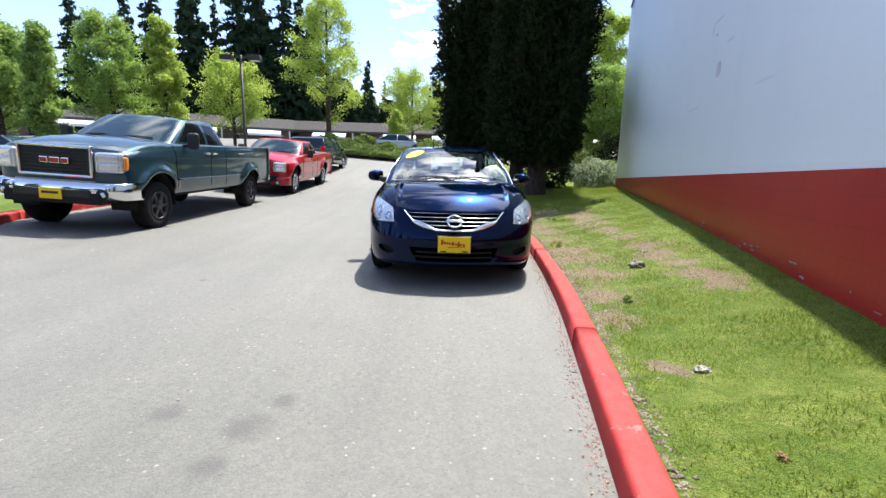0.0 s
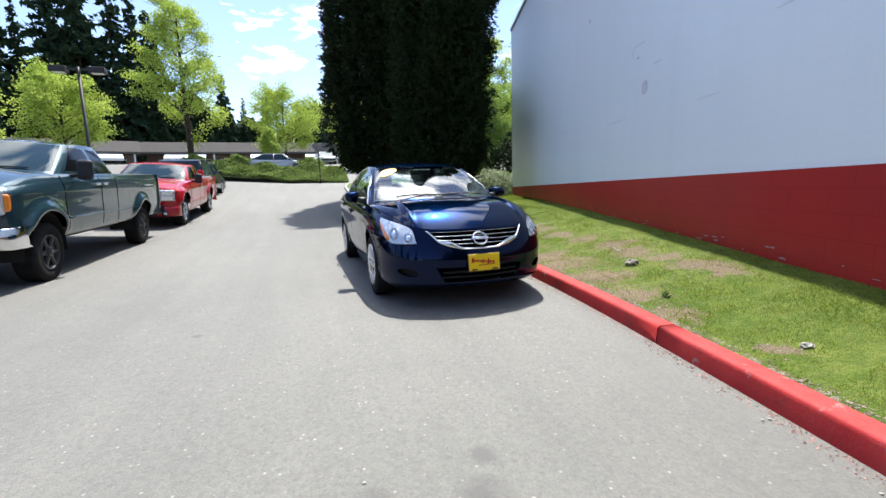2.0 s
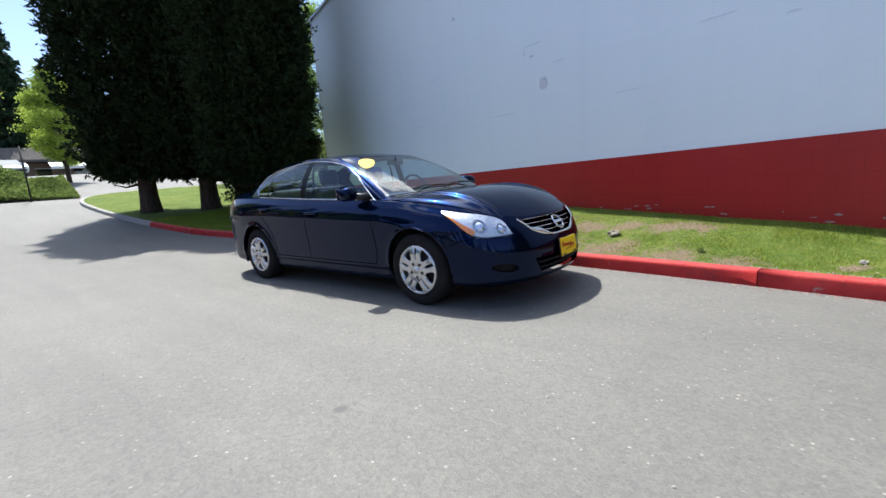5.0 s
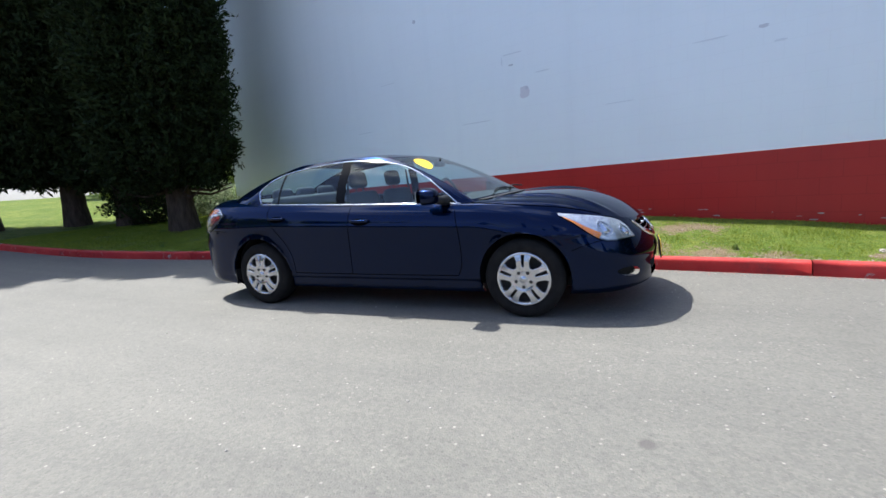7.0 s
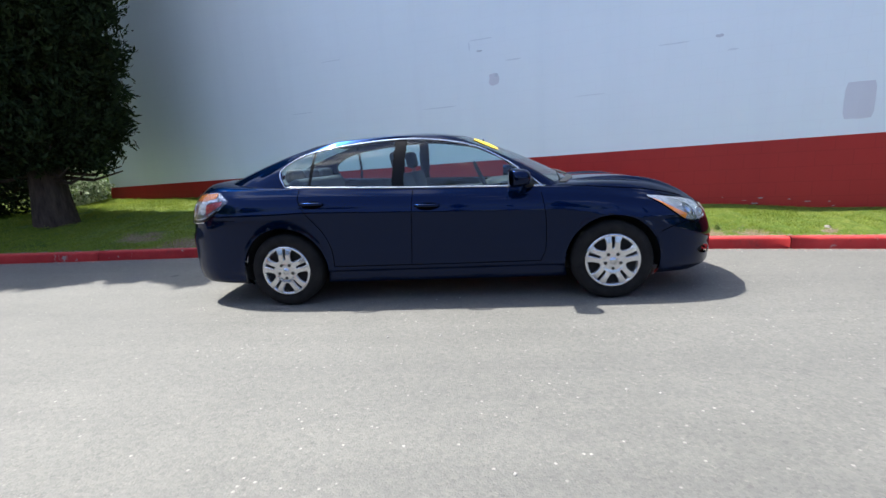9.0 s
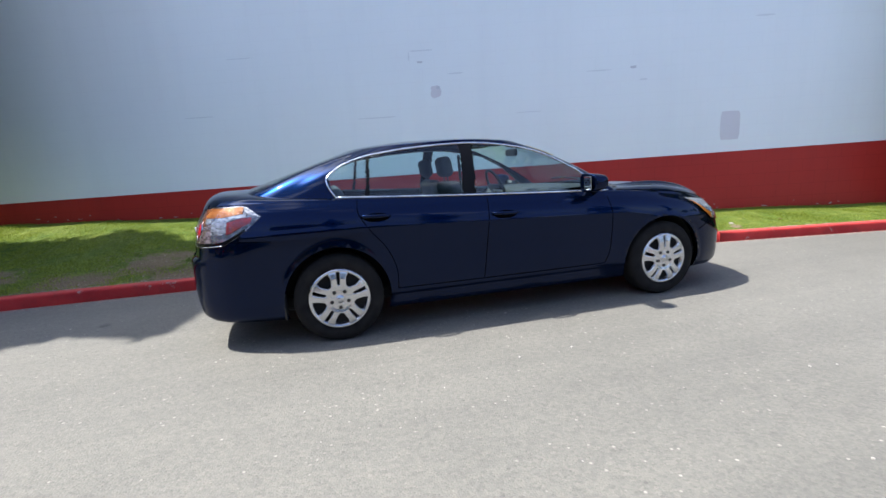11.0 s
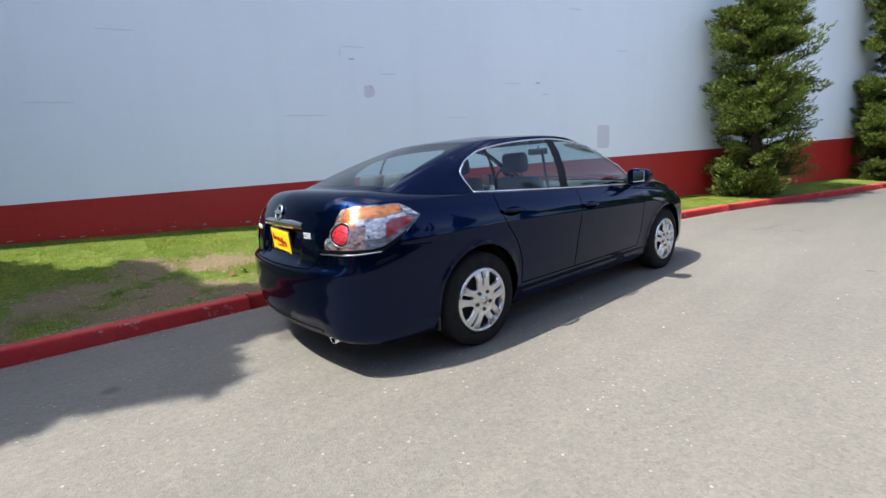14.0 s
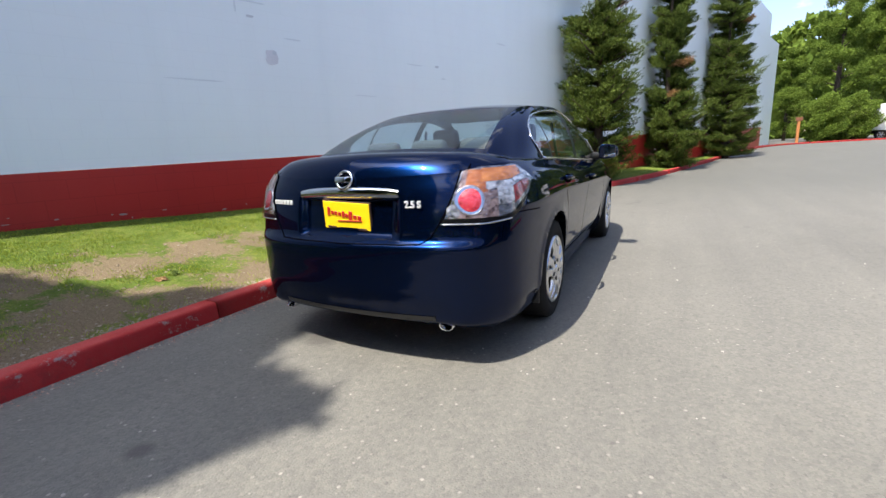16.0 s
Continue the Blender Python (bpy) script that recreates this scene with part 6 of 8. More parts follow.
# spring-green street trees
for nm, x, y, h, w, mt, sd, shp, lab in (
    ("maple_tree", -21.5, 16.4, 6.9, 3.9, M_SPRING, 21, 1.0, "round green street tree with dense young leaves"),
    ("hornbeam_tree", -18.2, 15.2, 6.7, 1.7, M_SPRING, 22, 0.6, "narrow columnar tree with fresh green leaves"),
    ("maple_tree", -18.5, 20.0, 7.9, 4.1, M_SPRING, 23, 1.0, "broad green street tree with dense young leaves"),
    ("hornbeam_tree", -15.2, 19.6, 7.9, 2.3, M_LIME, 24, 0.6, "narrow columnar tree with bright lime leaves"),
    ("maple_tree", -14.6, 26.6, 6.3, 5.4, M_LIME, 25, 1.0, "round street tree with lime-yellow spring leaves"),
    ("maple_tree", -8.8, 30.8, 12.6, 7.0, M_LIME, 26, 1.2, "tall tapering street tree with sparse lime leaves"),
    ("maple_tree", -2.4, 39.4, 6.8, 7.4, M_LIME, 27, 1.0, "spreading street tree with yellow-green spring leaves"),
    ("maple_tree", 3.2, 33.0, 7.2, 3.6, M_LIME, 28, 0.8, "slim street tree with bright yellow-green leaves"),
    ("sapling", -3.6, 34.5, 3.6, 1.5, M_LIME, 29, 0.8, "small young tree with yellow-green leaves"),
    ("maple_tree", 10.8, 23.0, 9.8, 5.0, M_LIME, 30, 1.0, "yellow-green tree behind the end of the wall"),
    ("maple_tree", 13.4, 18.6, 10.5, 5.4, M_SPRING, 32, 1.0, "green tree beyond the end of the building"),
    ("maple_tree", 9.2, 18.5, 6.0, 3.6, M_SPRING, 31, 1.0, "green tree with thin stems behind the end of the wall"),
):
    broadleaf(nm, (x, y, float(road_z(x, min(y, 42.0))) - 0.05), h, w, mt, sd, lab, shape=shp, leaves=26000 if h > 6.5 else 17000, size=0.075, clear=0.22 if shp >= 1 else 0.13)


# the nearest cypress: its radius along its height
CYP_F = [0, 0.06, 0.2, 0.44, 0.51, 0.585, 0.62, 0.76, 0.95, 1]
CYP_R = [0.66, 0.92, 1.0, 1.02, 1.24, 1.24, 0.70, 0.32, 0.12, 0.03]


def cypress(at, h, r, seed, low=1.3, label="tall dense dark green columnar cypress on the lawn"):
    """A columnar evergreen: dense flat sprays over a bare lower trunk."""
    rng = np.random.default_rng(seed)
    t = thing("cypress_tree", label, "tree", "dark cypresses on the lawn", at=at)
    bm = bmesh.new()
    add_tube(bm, [(0, 0, -0.3), (0, 0, 0.6), (0.04, 0.02, 2.2), (0, 0, h * 0.6), (0, 0, h * 0.98)], [0.40, 0.30, 0.24, 0.12, 0.01], 12, False)
    for k in range(22):
        a = rng.uniform(0, 6.28)
        z = rng.uniform(0.9, 3.0)
        q = Vector((math.cos(a), math.sin(a), 0))
        add_tube(bm, [q * 0.15 + Vector((0, 0, z)), q * 0.7 + Vector((0, 0, z - 0.1)), q * 1.2 + Vector((0, 0, z + 0.05))], [0.05, 0.03, 0.012], 5, False)
    part("trunk", bm, M_BARK, t, smooth=True)
    # hanging sprays: each a short slanting plume of small scales, gathered in uneven upright ridges
    m = 9600 if seed == 5 else 6000
    f = rng.uniform(0, 1, m)
    a = rng.uniform(0, 2 * math.pi, m)
    prof = np.interp(f, [0, 0.06, 0.2, 0.5, 0.8, 0.93, 1], [0.66, 0.92, 1.0, 0.97, 0.86, 0.66, 0.15])
    if seed == 5:
        # this one narrows to a thin leader above nine metres
        f = np.where(rng.uniform(0, 1, m) < 0.14, rng.uniform(0.48, 0.63, m), f)
        prof = np.interp(f, CYP_F, CYP_R)
    lump = 1 + 0.10 * np.sin(3 * a + 5 * f + seed) + 0.11 * np.sin(7 * a - 9 * f) + 0.08 * np.sin(13 * a + 31 * f + seed)
    rr = r * prof * lump * (1 - 0.5 * rng.uniform(0, 1, m) ** 2.0)
    base = np.stack([rr * np.cos(a), rr * np.sin(a), low + (h - low) * f], 1)
    out_ = np.stack([np.cos(a), np.sin(a), np.zeros(m)], 1) + 0.35 * rng.normal(size=(m, 3))
    run = out_ * 0.55 + np.array([0, 0, 1.0]) * rng.uniform(-0.5, 0.9, (m, 1))
    run /= np.linalg.norm(run, axis=1, keepdims=True)
    per = 34 if seed == 5 else 26
    q = rng.uniform(-0.5, 0.5, (m, per, 1)) * rng.uniform(0.35, 0.75, (m, 1, 1))
    if seed == 5:
        q *= np.where(f > 0.5, 0.5, 1.0)[:, None, None]
    pts = base[:, None] + run[:, None] * q + rng.normal(size=(m, per, 3)) * 0.05 * (1 - np.abs(q))
    pts = pts.reshape(-1, 3)
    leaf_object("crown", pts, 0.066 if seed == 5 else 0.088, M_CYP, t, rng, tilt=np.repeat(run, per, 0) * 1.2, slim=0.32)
    return t


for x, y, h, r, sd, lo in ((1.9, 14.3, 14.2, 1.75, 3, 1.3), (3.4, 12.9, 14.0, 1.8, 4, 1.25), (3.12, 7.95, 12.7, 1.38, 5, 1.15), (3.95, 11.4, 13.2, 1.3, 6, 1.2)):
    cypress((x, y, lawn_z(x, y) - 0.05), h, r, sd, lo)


def ragged_conifer(at, h, r, seed, lean=(0, 0), spires=1, full=0.5, label="ragged green juniper with gaps growing against the wall"):
    """An old juniper: shelves of flat upturned pads with gaps between them, ragged spires, some pads browned."""
    rng = np.random.default_rng(seed)
    t = thing("juniper_tree", label, "tree", "junipers along the wall", at=at)
    bm = bmesh.new()
    pads = []
    for s_ in range(spires):
        side = (s_ - (spires - 1) / 2) * 0.9
        top = h * (1.0 if s_ == 0 else 0.86)
        pts = [Vector((lean[0] * f * h * 0.12 + side * 0.35 * f + 0.10 * math.sin(5 * f + seed + s_), lean[1] * f * h * 0.12 + side * (f ** 0.8 + 0.8 * max(0, f - 0.25)), f * top)) for f in np.linspace(0, 1, 9)]
        pts[0].z = -0.25
        add_tube(bm, pts, [0.13 * (1 - 0.9 * k / 8) for k in range(9)], 8, False)
        nb = int(300 * h / 7.5 / spires ** 0.5)
        for k in range(nb):
            f = 0.02 + 0.97 * (k + rng.uniform(-0.5, 0.5)) / nb
            # bare stretches between the shelves
            if math.sin((19 if f > full else 31) * f + 2.3 * seed + s_) < (-0.60 if f > full else -0.90):
                continue
            i = min(max(f, 0.0), 0.99) * 8
            p = pts[int(i)].lerp(pts[min(int(i) + 1, 8)], i - int(i))
            a = k * 2.4 + rng.uniform(-0.7, 0.7)
            reach = np.interp(f, [0, 0.06, full * 0.55, full * 0.92, full + 0.04, full + 0.12, 0.85, 1], [0.62, 0.92, 1.0, 0.80, 0.70 if spires == 1 else 0.60, 0.90 if spires == 1 else 0.58, 0.50, 0.16])
            L = r * reach * rng.uniform(0.62, 1.12) / (1 if spires == 1 else 1.12)
            q = Vector((math.cos(a), math.sin(a), rng.uniform(-0.1, 0.5)))
            add_tube(bm, [p, p + q * L * 0.55 - Vector((0, 0, 0.03)), p + q * L], [0.035, 0.022, 0.008], 5, False)
            for u in ((0.45, 0.82) if L > 0.45 else (0.6,)):
                across = Vector((-q.y, q.x, 0)) * rng.uniform(-0.20, 0.20) * L
                pads.append((p + q * L * u + across, q, rng.uniform(0.17, 0.33) * (0.75 + 0.3 * L), f > full * 0.95 and f < full + 0.22 and math.cos(a - 3.6) > 0.2 and rng.uniform() < 0.14))
    part("trunk", bm, M_BARK, t, smooth=True)
    # each pad: a flat cushion of upturned sprays, denser over its top and turned up at the tip
    for name, mat_, brown in (("crown", M_PINE, False), ("browned_sprays", M_DRYPINE, True)):
        mine = [p for p in pads if p[3] == brown]
        if not mine:
            continue
        per = 260
        m = len(mine)
        c0 = np.array([tuple(p[0]) for p in mine])[:, None]
        q0 = np.array([tuple(p[1]) for p in mine])
        q0 /= np.linalg.norm(q0, axis=1, keepdims=True)
        v0 = np.stack([-q0[:, 1], q0[:, 0], 0 * q0[:, 0]], 1)
        sz = np.array([p[2] for p in mine])[:, None, None]
        th = rng.uniform(0, 2 * math.pi, (m, per, 1))
        rad = rng.uniform(0, 1, (m, per, 1)) ** 0.55
        rad = rad * (1 + 0.22 * np.sin(5 * th + rng.uniform(0, 6, (m, 1, 1))) + 0.15 * np.sin(9 * th))
        along, over = rad * np.cos(th) * 1.05, rad * np.sin(th) * 0.78
        lift = 0.62 * np.sqrt(np.clip(1 - np.clip(rad, 0, 1) ** 2, 0, 1)) * rng.uniform(-0.45, 1, (m, per, 1)) + 0.26 * np.clip(along, 0, 2) ** 2
        pts = c0 + sz * (q0[:, None] * along + v0[:, None] * over + np.array([0, 0, 1.0]) * lift) + rng.normal(size=(m, per, 3)) * 0.018
        tilt = (q0[:, None] * (0.5 + along) + v0[:, None] * over * 0.8 + np.array([0, 0, 0.7]) + rng.normal(size=(m, per, 3)) * 0.45).reshape(-1, 3)
        pts = pts.reshape(-1, 3)
        pts[:, 2] = np.maximum(pts[:, 2], 0.06)
        leaf_object(name, pts, 0.050, mat_, t, rng, tilt=tilt * 1.3, slim=0.20)
    return t


for x, y, h, r, sd, st, ln, fu in ((0.28, -8.45, 7.8, 1.02, 41, 1, (0.1, 0.2), 0.5), (-1.45, -14.2, 8.8, 1.15, 42, 2, (0, -0.3), 0.3), (-3.9, -22.0, 10.5, 1.65, 43, 2, (0.2, 0.4), 0.45)):
    ragged_conifer((x, y, lawn_z(x, y) - 0.03), h, r, sd, ln, st, fu)


def bush(at, r, h, mat, seed, label, n=4200, size=0.05):
    rng = np.random.default_rng(seed)
    t = thing("bush", label, "bush", at=at)
    bm = bmesh.new()
    ends = []
    for k in range(9):
        a = k * 0.7
        limb(bm, (0.05 * math.cos(a), 0.05 * math.sin(a), -0.05), (math.cos(a) * 0.8, math.sin(a) * 0.8, 1.0), h * 0.95, 0.02, rng, 1, ends)
    part("stem", bm, M_BARK, t, smooth=True)
    d = rng.normal(size=(n, 3))
    d /= np.linalg.norm(d, axis=1, keepdims=True)
    lump = 1 + 0.22 * np.sin(5 * np.arctan2(d[:, 1], d[:, 0]) + seed) * (1 - np.abs(d[:, 2])) + 0.15 * np.sin(9 * d[:, 2] + 4 * d[:, 0])
    q = d * (rng.uniform(0.35, 1, (n, 1)) ** 0.5) * lump[:, None] * np.array([r, r, h * 0.55])
    q[:, 2] = np.abs(q[:, 2] + h * 0.5)
    leaf_object("foliage", q, size, mat, t, rng)
    return t


bush((5.9, 10.5, lawn_z(5.9, 10.5)), 0.95, 1.1, M_PALEBUSH, 61, "variegated pale green bush at the end of the wall")
bush((8.0, 11.0, lawn_z(8.0, 11.0)), 0.7, 0.9, M_HEDGE, 62, "dark green bush by the end of the wall")
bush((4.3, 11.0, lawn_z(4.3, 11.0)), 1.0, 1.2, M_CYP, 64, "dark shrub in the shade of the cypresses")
bush((7.0, 12.0, lawn_z(7.0, 12.0)), 0.9, 1.0, M_HEDGE, 65, "green shrub behind the cypresses")

bush((10.6, 13.2, lawn_z(10.6, 13.2)), 1.7, 3.4, M_HEDGE, 66, "tall green shrub behind the end of the wall", 9000, 0.07)
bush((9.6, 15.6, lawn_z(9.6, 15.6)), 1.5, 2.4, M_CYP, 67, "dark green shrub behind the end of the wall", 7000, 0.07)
bush((7.6, 16.8, lawn_z(7.6, 16.8)), 1.3, 1.7, M_HEDGE, 68, "rounded green shrub behind the cypresses", 7000, 0.07)

# hedge bed across the far street
hr = np.random.default_rng(70)
n = 60000
t = hr.uniform(0, 1, n)
bx = -9.5 + 11.0 * t
by = 24.3 + 0.9 * np.cos(t * 2.2) + hr.uniform(-1, 1, n) * 1.5
edge = 1 - np.abs(by - 24.8) / 2.6
bz = road_z(bx, by) + (0.06 + 1.2 * np.clip(edge, 0, 1) * (0.75 + 0.25 * np.sin(bx * 2.3) * np.sin(by * 2.9 + 1))) * hr.uniform(0.25, 1, n) ** 0.5
hedge = leaf_object("hedge", np.stack([bx, by, bz], 1), 0.075, M_HEDGE, None, hr)
tagged(hedge, "low spreading green hedge beyond the far street", "hedge", kind="stuff")
for x, y, r, sd in ((-0.6, 27.0, 0.9, 71), (-5.5, 28.5, 0.8, 72), (-8.0, 27.5, 0.7, 73)):
    bush((x, y, float(road_z(x, y))), r, 1.3, M_HEDGE, sd, "rounded green shrub beyond the hedge", 3000, 0.09)

# large trees where the drive bends
for x, y, h, w, sd in ((-16.0, -55.0, 17.0, 7.0, 81), (-19.5, -58.0, 15.0, 6.5, 82), (-25.5, -60.0, 15.5, 7.0, 83), (-14.5, -68.0, 12.0, 6.0, 84)):
    broadleaf("large_tree", (x, y, 0.05), h, w, M_BEND, sd, "large dense green tree where the drive bends", clear=0.05, shape=1.2, leaves=90000, size=0.075, group="trees at the bend")
for x, y, sd in ((-14.6, -51.5, 85), (-17.0, -52.5, 86), (-17.6, -55.5, 87)):
    bush((x, y, 0.1), 1.8, 4.2, M_BEND, sd, "tall clipped green shrub where the drive bends", 30000, 0.075)
# wooded slope behind the bend
n = 22000
sx = wr.uniform(-70, 5, n)
sy = -92 - wr.uniform(0, 6, n)
sz = wr.uniform(0, 1, n) * (17 + 3 * np.sin(sx * 0.2))
slope = leaf_object("wooded_slope", np.stack([sx, sy, sz], 1), 0.8, M_BEND, None, wr)
tagged(slope, "hazy green wooded slope in the distance", "woods", kind="stuff")

# dark trees beyond the west side of the lot
for k in range(13):
    copy_thing(fir_b if k % 2 else fir_a, pose(-27.0 - 3.0 * (k % 3), 6.0 - 4.2 * k, 0.2, 0, 0, 61 * k) @ Matrix.Scale(0.48 + 0.07 * (k % 4), 4))

# ---- other vehicles ----
M_DARKGLASS = material("dark_vehicle_glass", 0.04, 0.0, (0.012, 0.030, 0.040), spec=0.5)


def extrude_profile(pts, w0, w1=None, z_lo=None, z_hi=None, bevel=0.05, seg=3):
    """A solid from a side outline (y, z); its half width goes from w0 at z_lo to w1 at z_hi."""
    bm = bmesh.new()
    w1 = w0 if w1 is None else w1

    def half(z):
        if z_lo is None:
            return w0
        f = min(1, max(0, (z - z_lo) / (z_hi - z_lo)))
        return w0 + (w1 - w0) * f

    n = len(pts)
    L = [bm.verts.new((-half(z), y, z)) for y, z in pts]
    R = [bm.verts.new((half(z), y, z)) for y, z in pts]
    bm.faces.new(L)
    bm.faces.new(list(reversed(R)))
    for k in range(n):
        bm.faces.new((L[k], R[k], R[(k + 1) % n], L[(k + 1) % n]))
    bmesh.ops.recalc_face_normals(bm, faces=bm.faces)
    if bevel > 0:
        ed = [e for e in bm.edges if (e.verts[0].co.x > 0) == (e.verts[1].co.x > 0)]
        bmesh.ops.bevel(bm, geom=ed, offset=bevel, segments=seg, affect="EDGES", profile=0.6, clamp_overlap=True)
    return bm


def arch(cy, cz, r, n=14):
    """Points of a wheel opening from front to rear, in a lower edge that runs rearward."""
    return [(cy - r * math.cos(a), cz + r * math.sin(a)) for a in np.linspace(0.0, math.pi, n)]


def box_part(name, c, sz, mat, parent, bevel=0.02, label="", m=None):
    bm = bmesh.new()
    add_box(bm, c, sz, bevel, 3, m)
    return part(name, bm, mat, parent, label, smooth=False)


P_OUT = [(0, -0.77), (-0.55, -0.76), (-0.86, -0.69), (-0.965, -0.55), (-0.985, -0.2), (-1.0, 0.9), (-1.0, 1.8), (-1.0, 2.75), (-1.0, 3.8), (-0.985, 4.6), (-0.93, 4.80), (0, 4.84)]
P_TOP = [(0, -0.71, 1.205), (-0.52, -0.70, 1.20), (-0.80, -0.63, 1.185), (-0.895, -0.46, 1.195), (-0.925, -0.1, 1.235), (-0.945, 0.8, 1.305), (-0.95, 1.8, 1.325), (-0.955, 2.72, 1.335), (-0.96, 3.8, 1.355), (-0.955, 4.6, 1.365), (-0.92, 4.76, 1.37), (0, 4.80, 1.375)]
P_BELT = [(0, 0.70, 1.365), (-0.40, 0.72, 1.362), (-0.70, 0.77, 1.352), (-0.82, 0.82, 1.344), (-0.875, 0.89, 1.338), (-0.905, 1.05, 1.335), (-0.925, 1.8, 1.34), (-0.925, 2.5, 1.345), (-0.905, 2.66, 1.348), (-0.86, 2.72, 1.35), (-0.5, 2.745, 1.355), (0, 2.75, 1.355)]
P_RAIL = [(0, 1.42, 1.872), (-0.38, 1.43, 1.866), (-0.60, 1.46, 1.85), (-0.68, 1.50, 1.845), (-0.715, 1.57, 1.85), (-0.735, 1.72, 1.862), (-0.745, 2.0, 1.872), (-0.735, 2.40, 1.865), (-0.715, 2.50, 1.855), (-0.66, 2.55, 1.845), (-0.38, 2.57, 1.85), (0, 2.575, 1.855)]


def outward(bm):
    bmesh.ops.recalc_face_normals(bm, faces=bm.faces)
    if sum(f.normal.dot(f.calc_center_median() - Vector((0, 1.8, 0.9))) for f in bm.faces) < 0:
        bmesh.ops.reverse_faces(bm, faces=bm.faces)
    return bm


def sheet(pts, q):
    """A welded, mirrored bmesh sheet from points and quads."""
    pts, q = mirrored(pts, q)
    used, inv = np.unique(q, return_inverse=True)
    bm = bmesh.new()
    vs = [bm.verts.new(p) for p in pts[used]]
    for f in inv.reshape(-1, 4):
        try:
            bm.faces.new([vs[k] for k in f])
        except ValueError:
            pass
    bmesh.ops.remove_doubles(bm, verts=bm.verts, dist=0.001)
    return outward(bm)


def pickup(name, label, at, tilt, paint, lamp_amber=True, grille="block", wheel_mat=None, tyre=0.41, chrome=True, wb=3.64, lift=0.0, roll=0.0, narrow=1.0, cab=0.0, low=0.0):
    """A pickup truck with its front wheels at local y = 0, facing -y."""
    t = new(name)
    # roll leans the truck about its kerb-far wheels
    t.matrix_basis = pose(at[0] + 0.86, at[1], at[2], tilt, roll, 0) @ pose(-0.86 * narrow, 0, 0) @ Matrix.Diagonal((narrow, 1, 1, 1))
    tagged(t, label, "pickup truck", "trucks parked at the west kerb")
    sy = np.array([1.0, 1.0, 1.0])
    nu = 260
    d = np.r_[0, np.cumsum(np.linalg.norm(np.diff(spline(P_OUT, np.linspace(0, 11, 1500), True), axis=0), axis=1))]
    U = np.interp(np.linspace(0, d[-1], nu), d, np.linspace(0, 11, 1500))
    up = np.array([0, 0, lift])
    o = spline(P_OUT, U, True)
    tp, be, ra = (spline(n, U, True) + up for n in (P_TOP, P_BELT, P_RAIL))
    be[:, 1] -= cab
    ra[:, 1] -= cab
    ra[:, 2] -= low
    mi = 0.5 * (be + ra) * np.array([1.02, 1, 1]) + np.array([0, 0, 0.012])
    tan = np.gradient(o, axis=0)
    tan /= np.linalg.norm(tan, axis=1, keepdims=True)
    nr = np.stack([tan[:, 1], -tan[:, 0]], 1)
    nr *= np.sign((nr * (o - np.array([0, 1.9]))).sum(1, keepdims=True) + 1e-9)
    one = np.ones(nu)

    def lev(inset, z):
        return np.concatenate([o - nr * (inset * one)[:, None], (z * one)[:, None]], 1)

    zl = 0.50 + lift
    L = np.stack([lev(0.06, zl), lev(0.02, zl + 0.08), lev(0.0, zl + 0.24), lev(0.0, zl + 0.40), np.concatenate([o + (tp[:, :2] - o) * 0.28, (zl + 0.40 + (tp[:, 2] - zl - 0.40) * 0.7)[:, None]], 1), tp])
    v = np.linspace(0, 5, 52)
    S = np.stack([spline(L[:, i], v) for i in range(nu)], 0)
    # waist crease along the flanks
    S[..., 0] -= 0.012 * np.exp(-(((S[..., 2] - 1.10 - lift) / 0.05) ** 2)) * (np.abs(S[..., 1] - 1.9) < 2.6)
    hz = tyre + 0.03
    for cy, r in ((0.0, 0.495), (wb, 0.475)):
        dy, dz = S[..., 1] - cy, S[..., 2] - hz
        rr = np.hypot(dy, dz)
        # swollen wheel arches
        S[..., 0] -= 0.07 * np.exp(-(((rr - r - 0.03) / 0.085) ** 2)) * (S[..., 0] < -0.7) * np.clip((S[..., 2] - 0.55) / 0.2, 0, 1)
        near = (np.abs(rr - r) < 0.017) & (S[..., 0] < -0.6)
        S[..., 1] = np.where(near, cy + dy * r / np.maximum(rr, 1e-6), S[..., 1])
        S[..., 2] = np.where(near, hz + dz * r / np.maximum(rr, 1e-6), S[..., 2])
    q = quads(*S.shape[:2])
    SF = S.reshape(-1, 3)
    c = SF[q].mean(2)
    keep = np.ones(c.shape[:2], bool)
    for cy, r in ((0.0, 0.495), (wb, 0.475)):
        keep &= ~((np.hypot(c[..., 1] - cy, c[..., 2] - hz) < r - 0.001) & (c[..., 0] < -0.6))
    part("body_shell", sheet(SF, q[keep]), paint, t, smooth=True)
    s_ = np.linspace(0, 1, 18)
    kp = np.interp(U, [0, 3, 5, 11], [2.6, 2.4, 1.4, 1.2])
    lid_ = np.zeros((nu, 18, 3))
    for j, a in enumerate(s_):
        lid_[:, j, :2] = tp[:, :2] + (be[:, :2] - tp[:, :2]) * a
        lid_[:, j, 2] = tp[:, 2] + (be[:, 2] - tp[:, 2]) * (1 - (1 - a) ** kp)
    lid_[..., 2] += (0.028 * np.exp(-((U / 1.5) ** 4)))[:, None] * np.sin(np.pi * s_)[None] ** 0.6
    lq = quads(nu, 18)
    lu = 0.5 * (U[:-1] + U[1:])[:, None] * np.ones((1, 17))
    ls = 0.5 * (s_[:-1] + s_[1:])[None] * np.ones((nu - 1, 1))
    bed = (lu > 8.4) & (ls > 0.06)
    part("bonnet", sheet(lid_.reshape(-1, 3), lq[~bed]), paint, t, smooth=True)
    part("bed_cover", sheet(lid_.reshape(-1, 3), lq[bed]), M_BLACK, t, smooth=True)
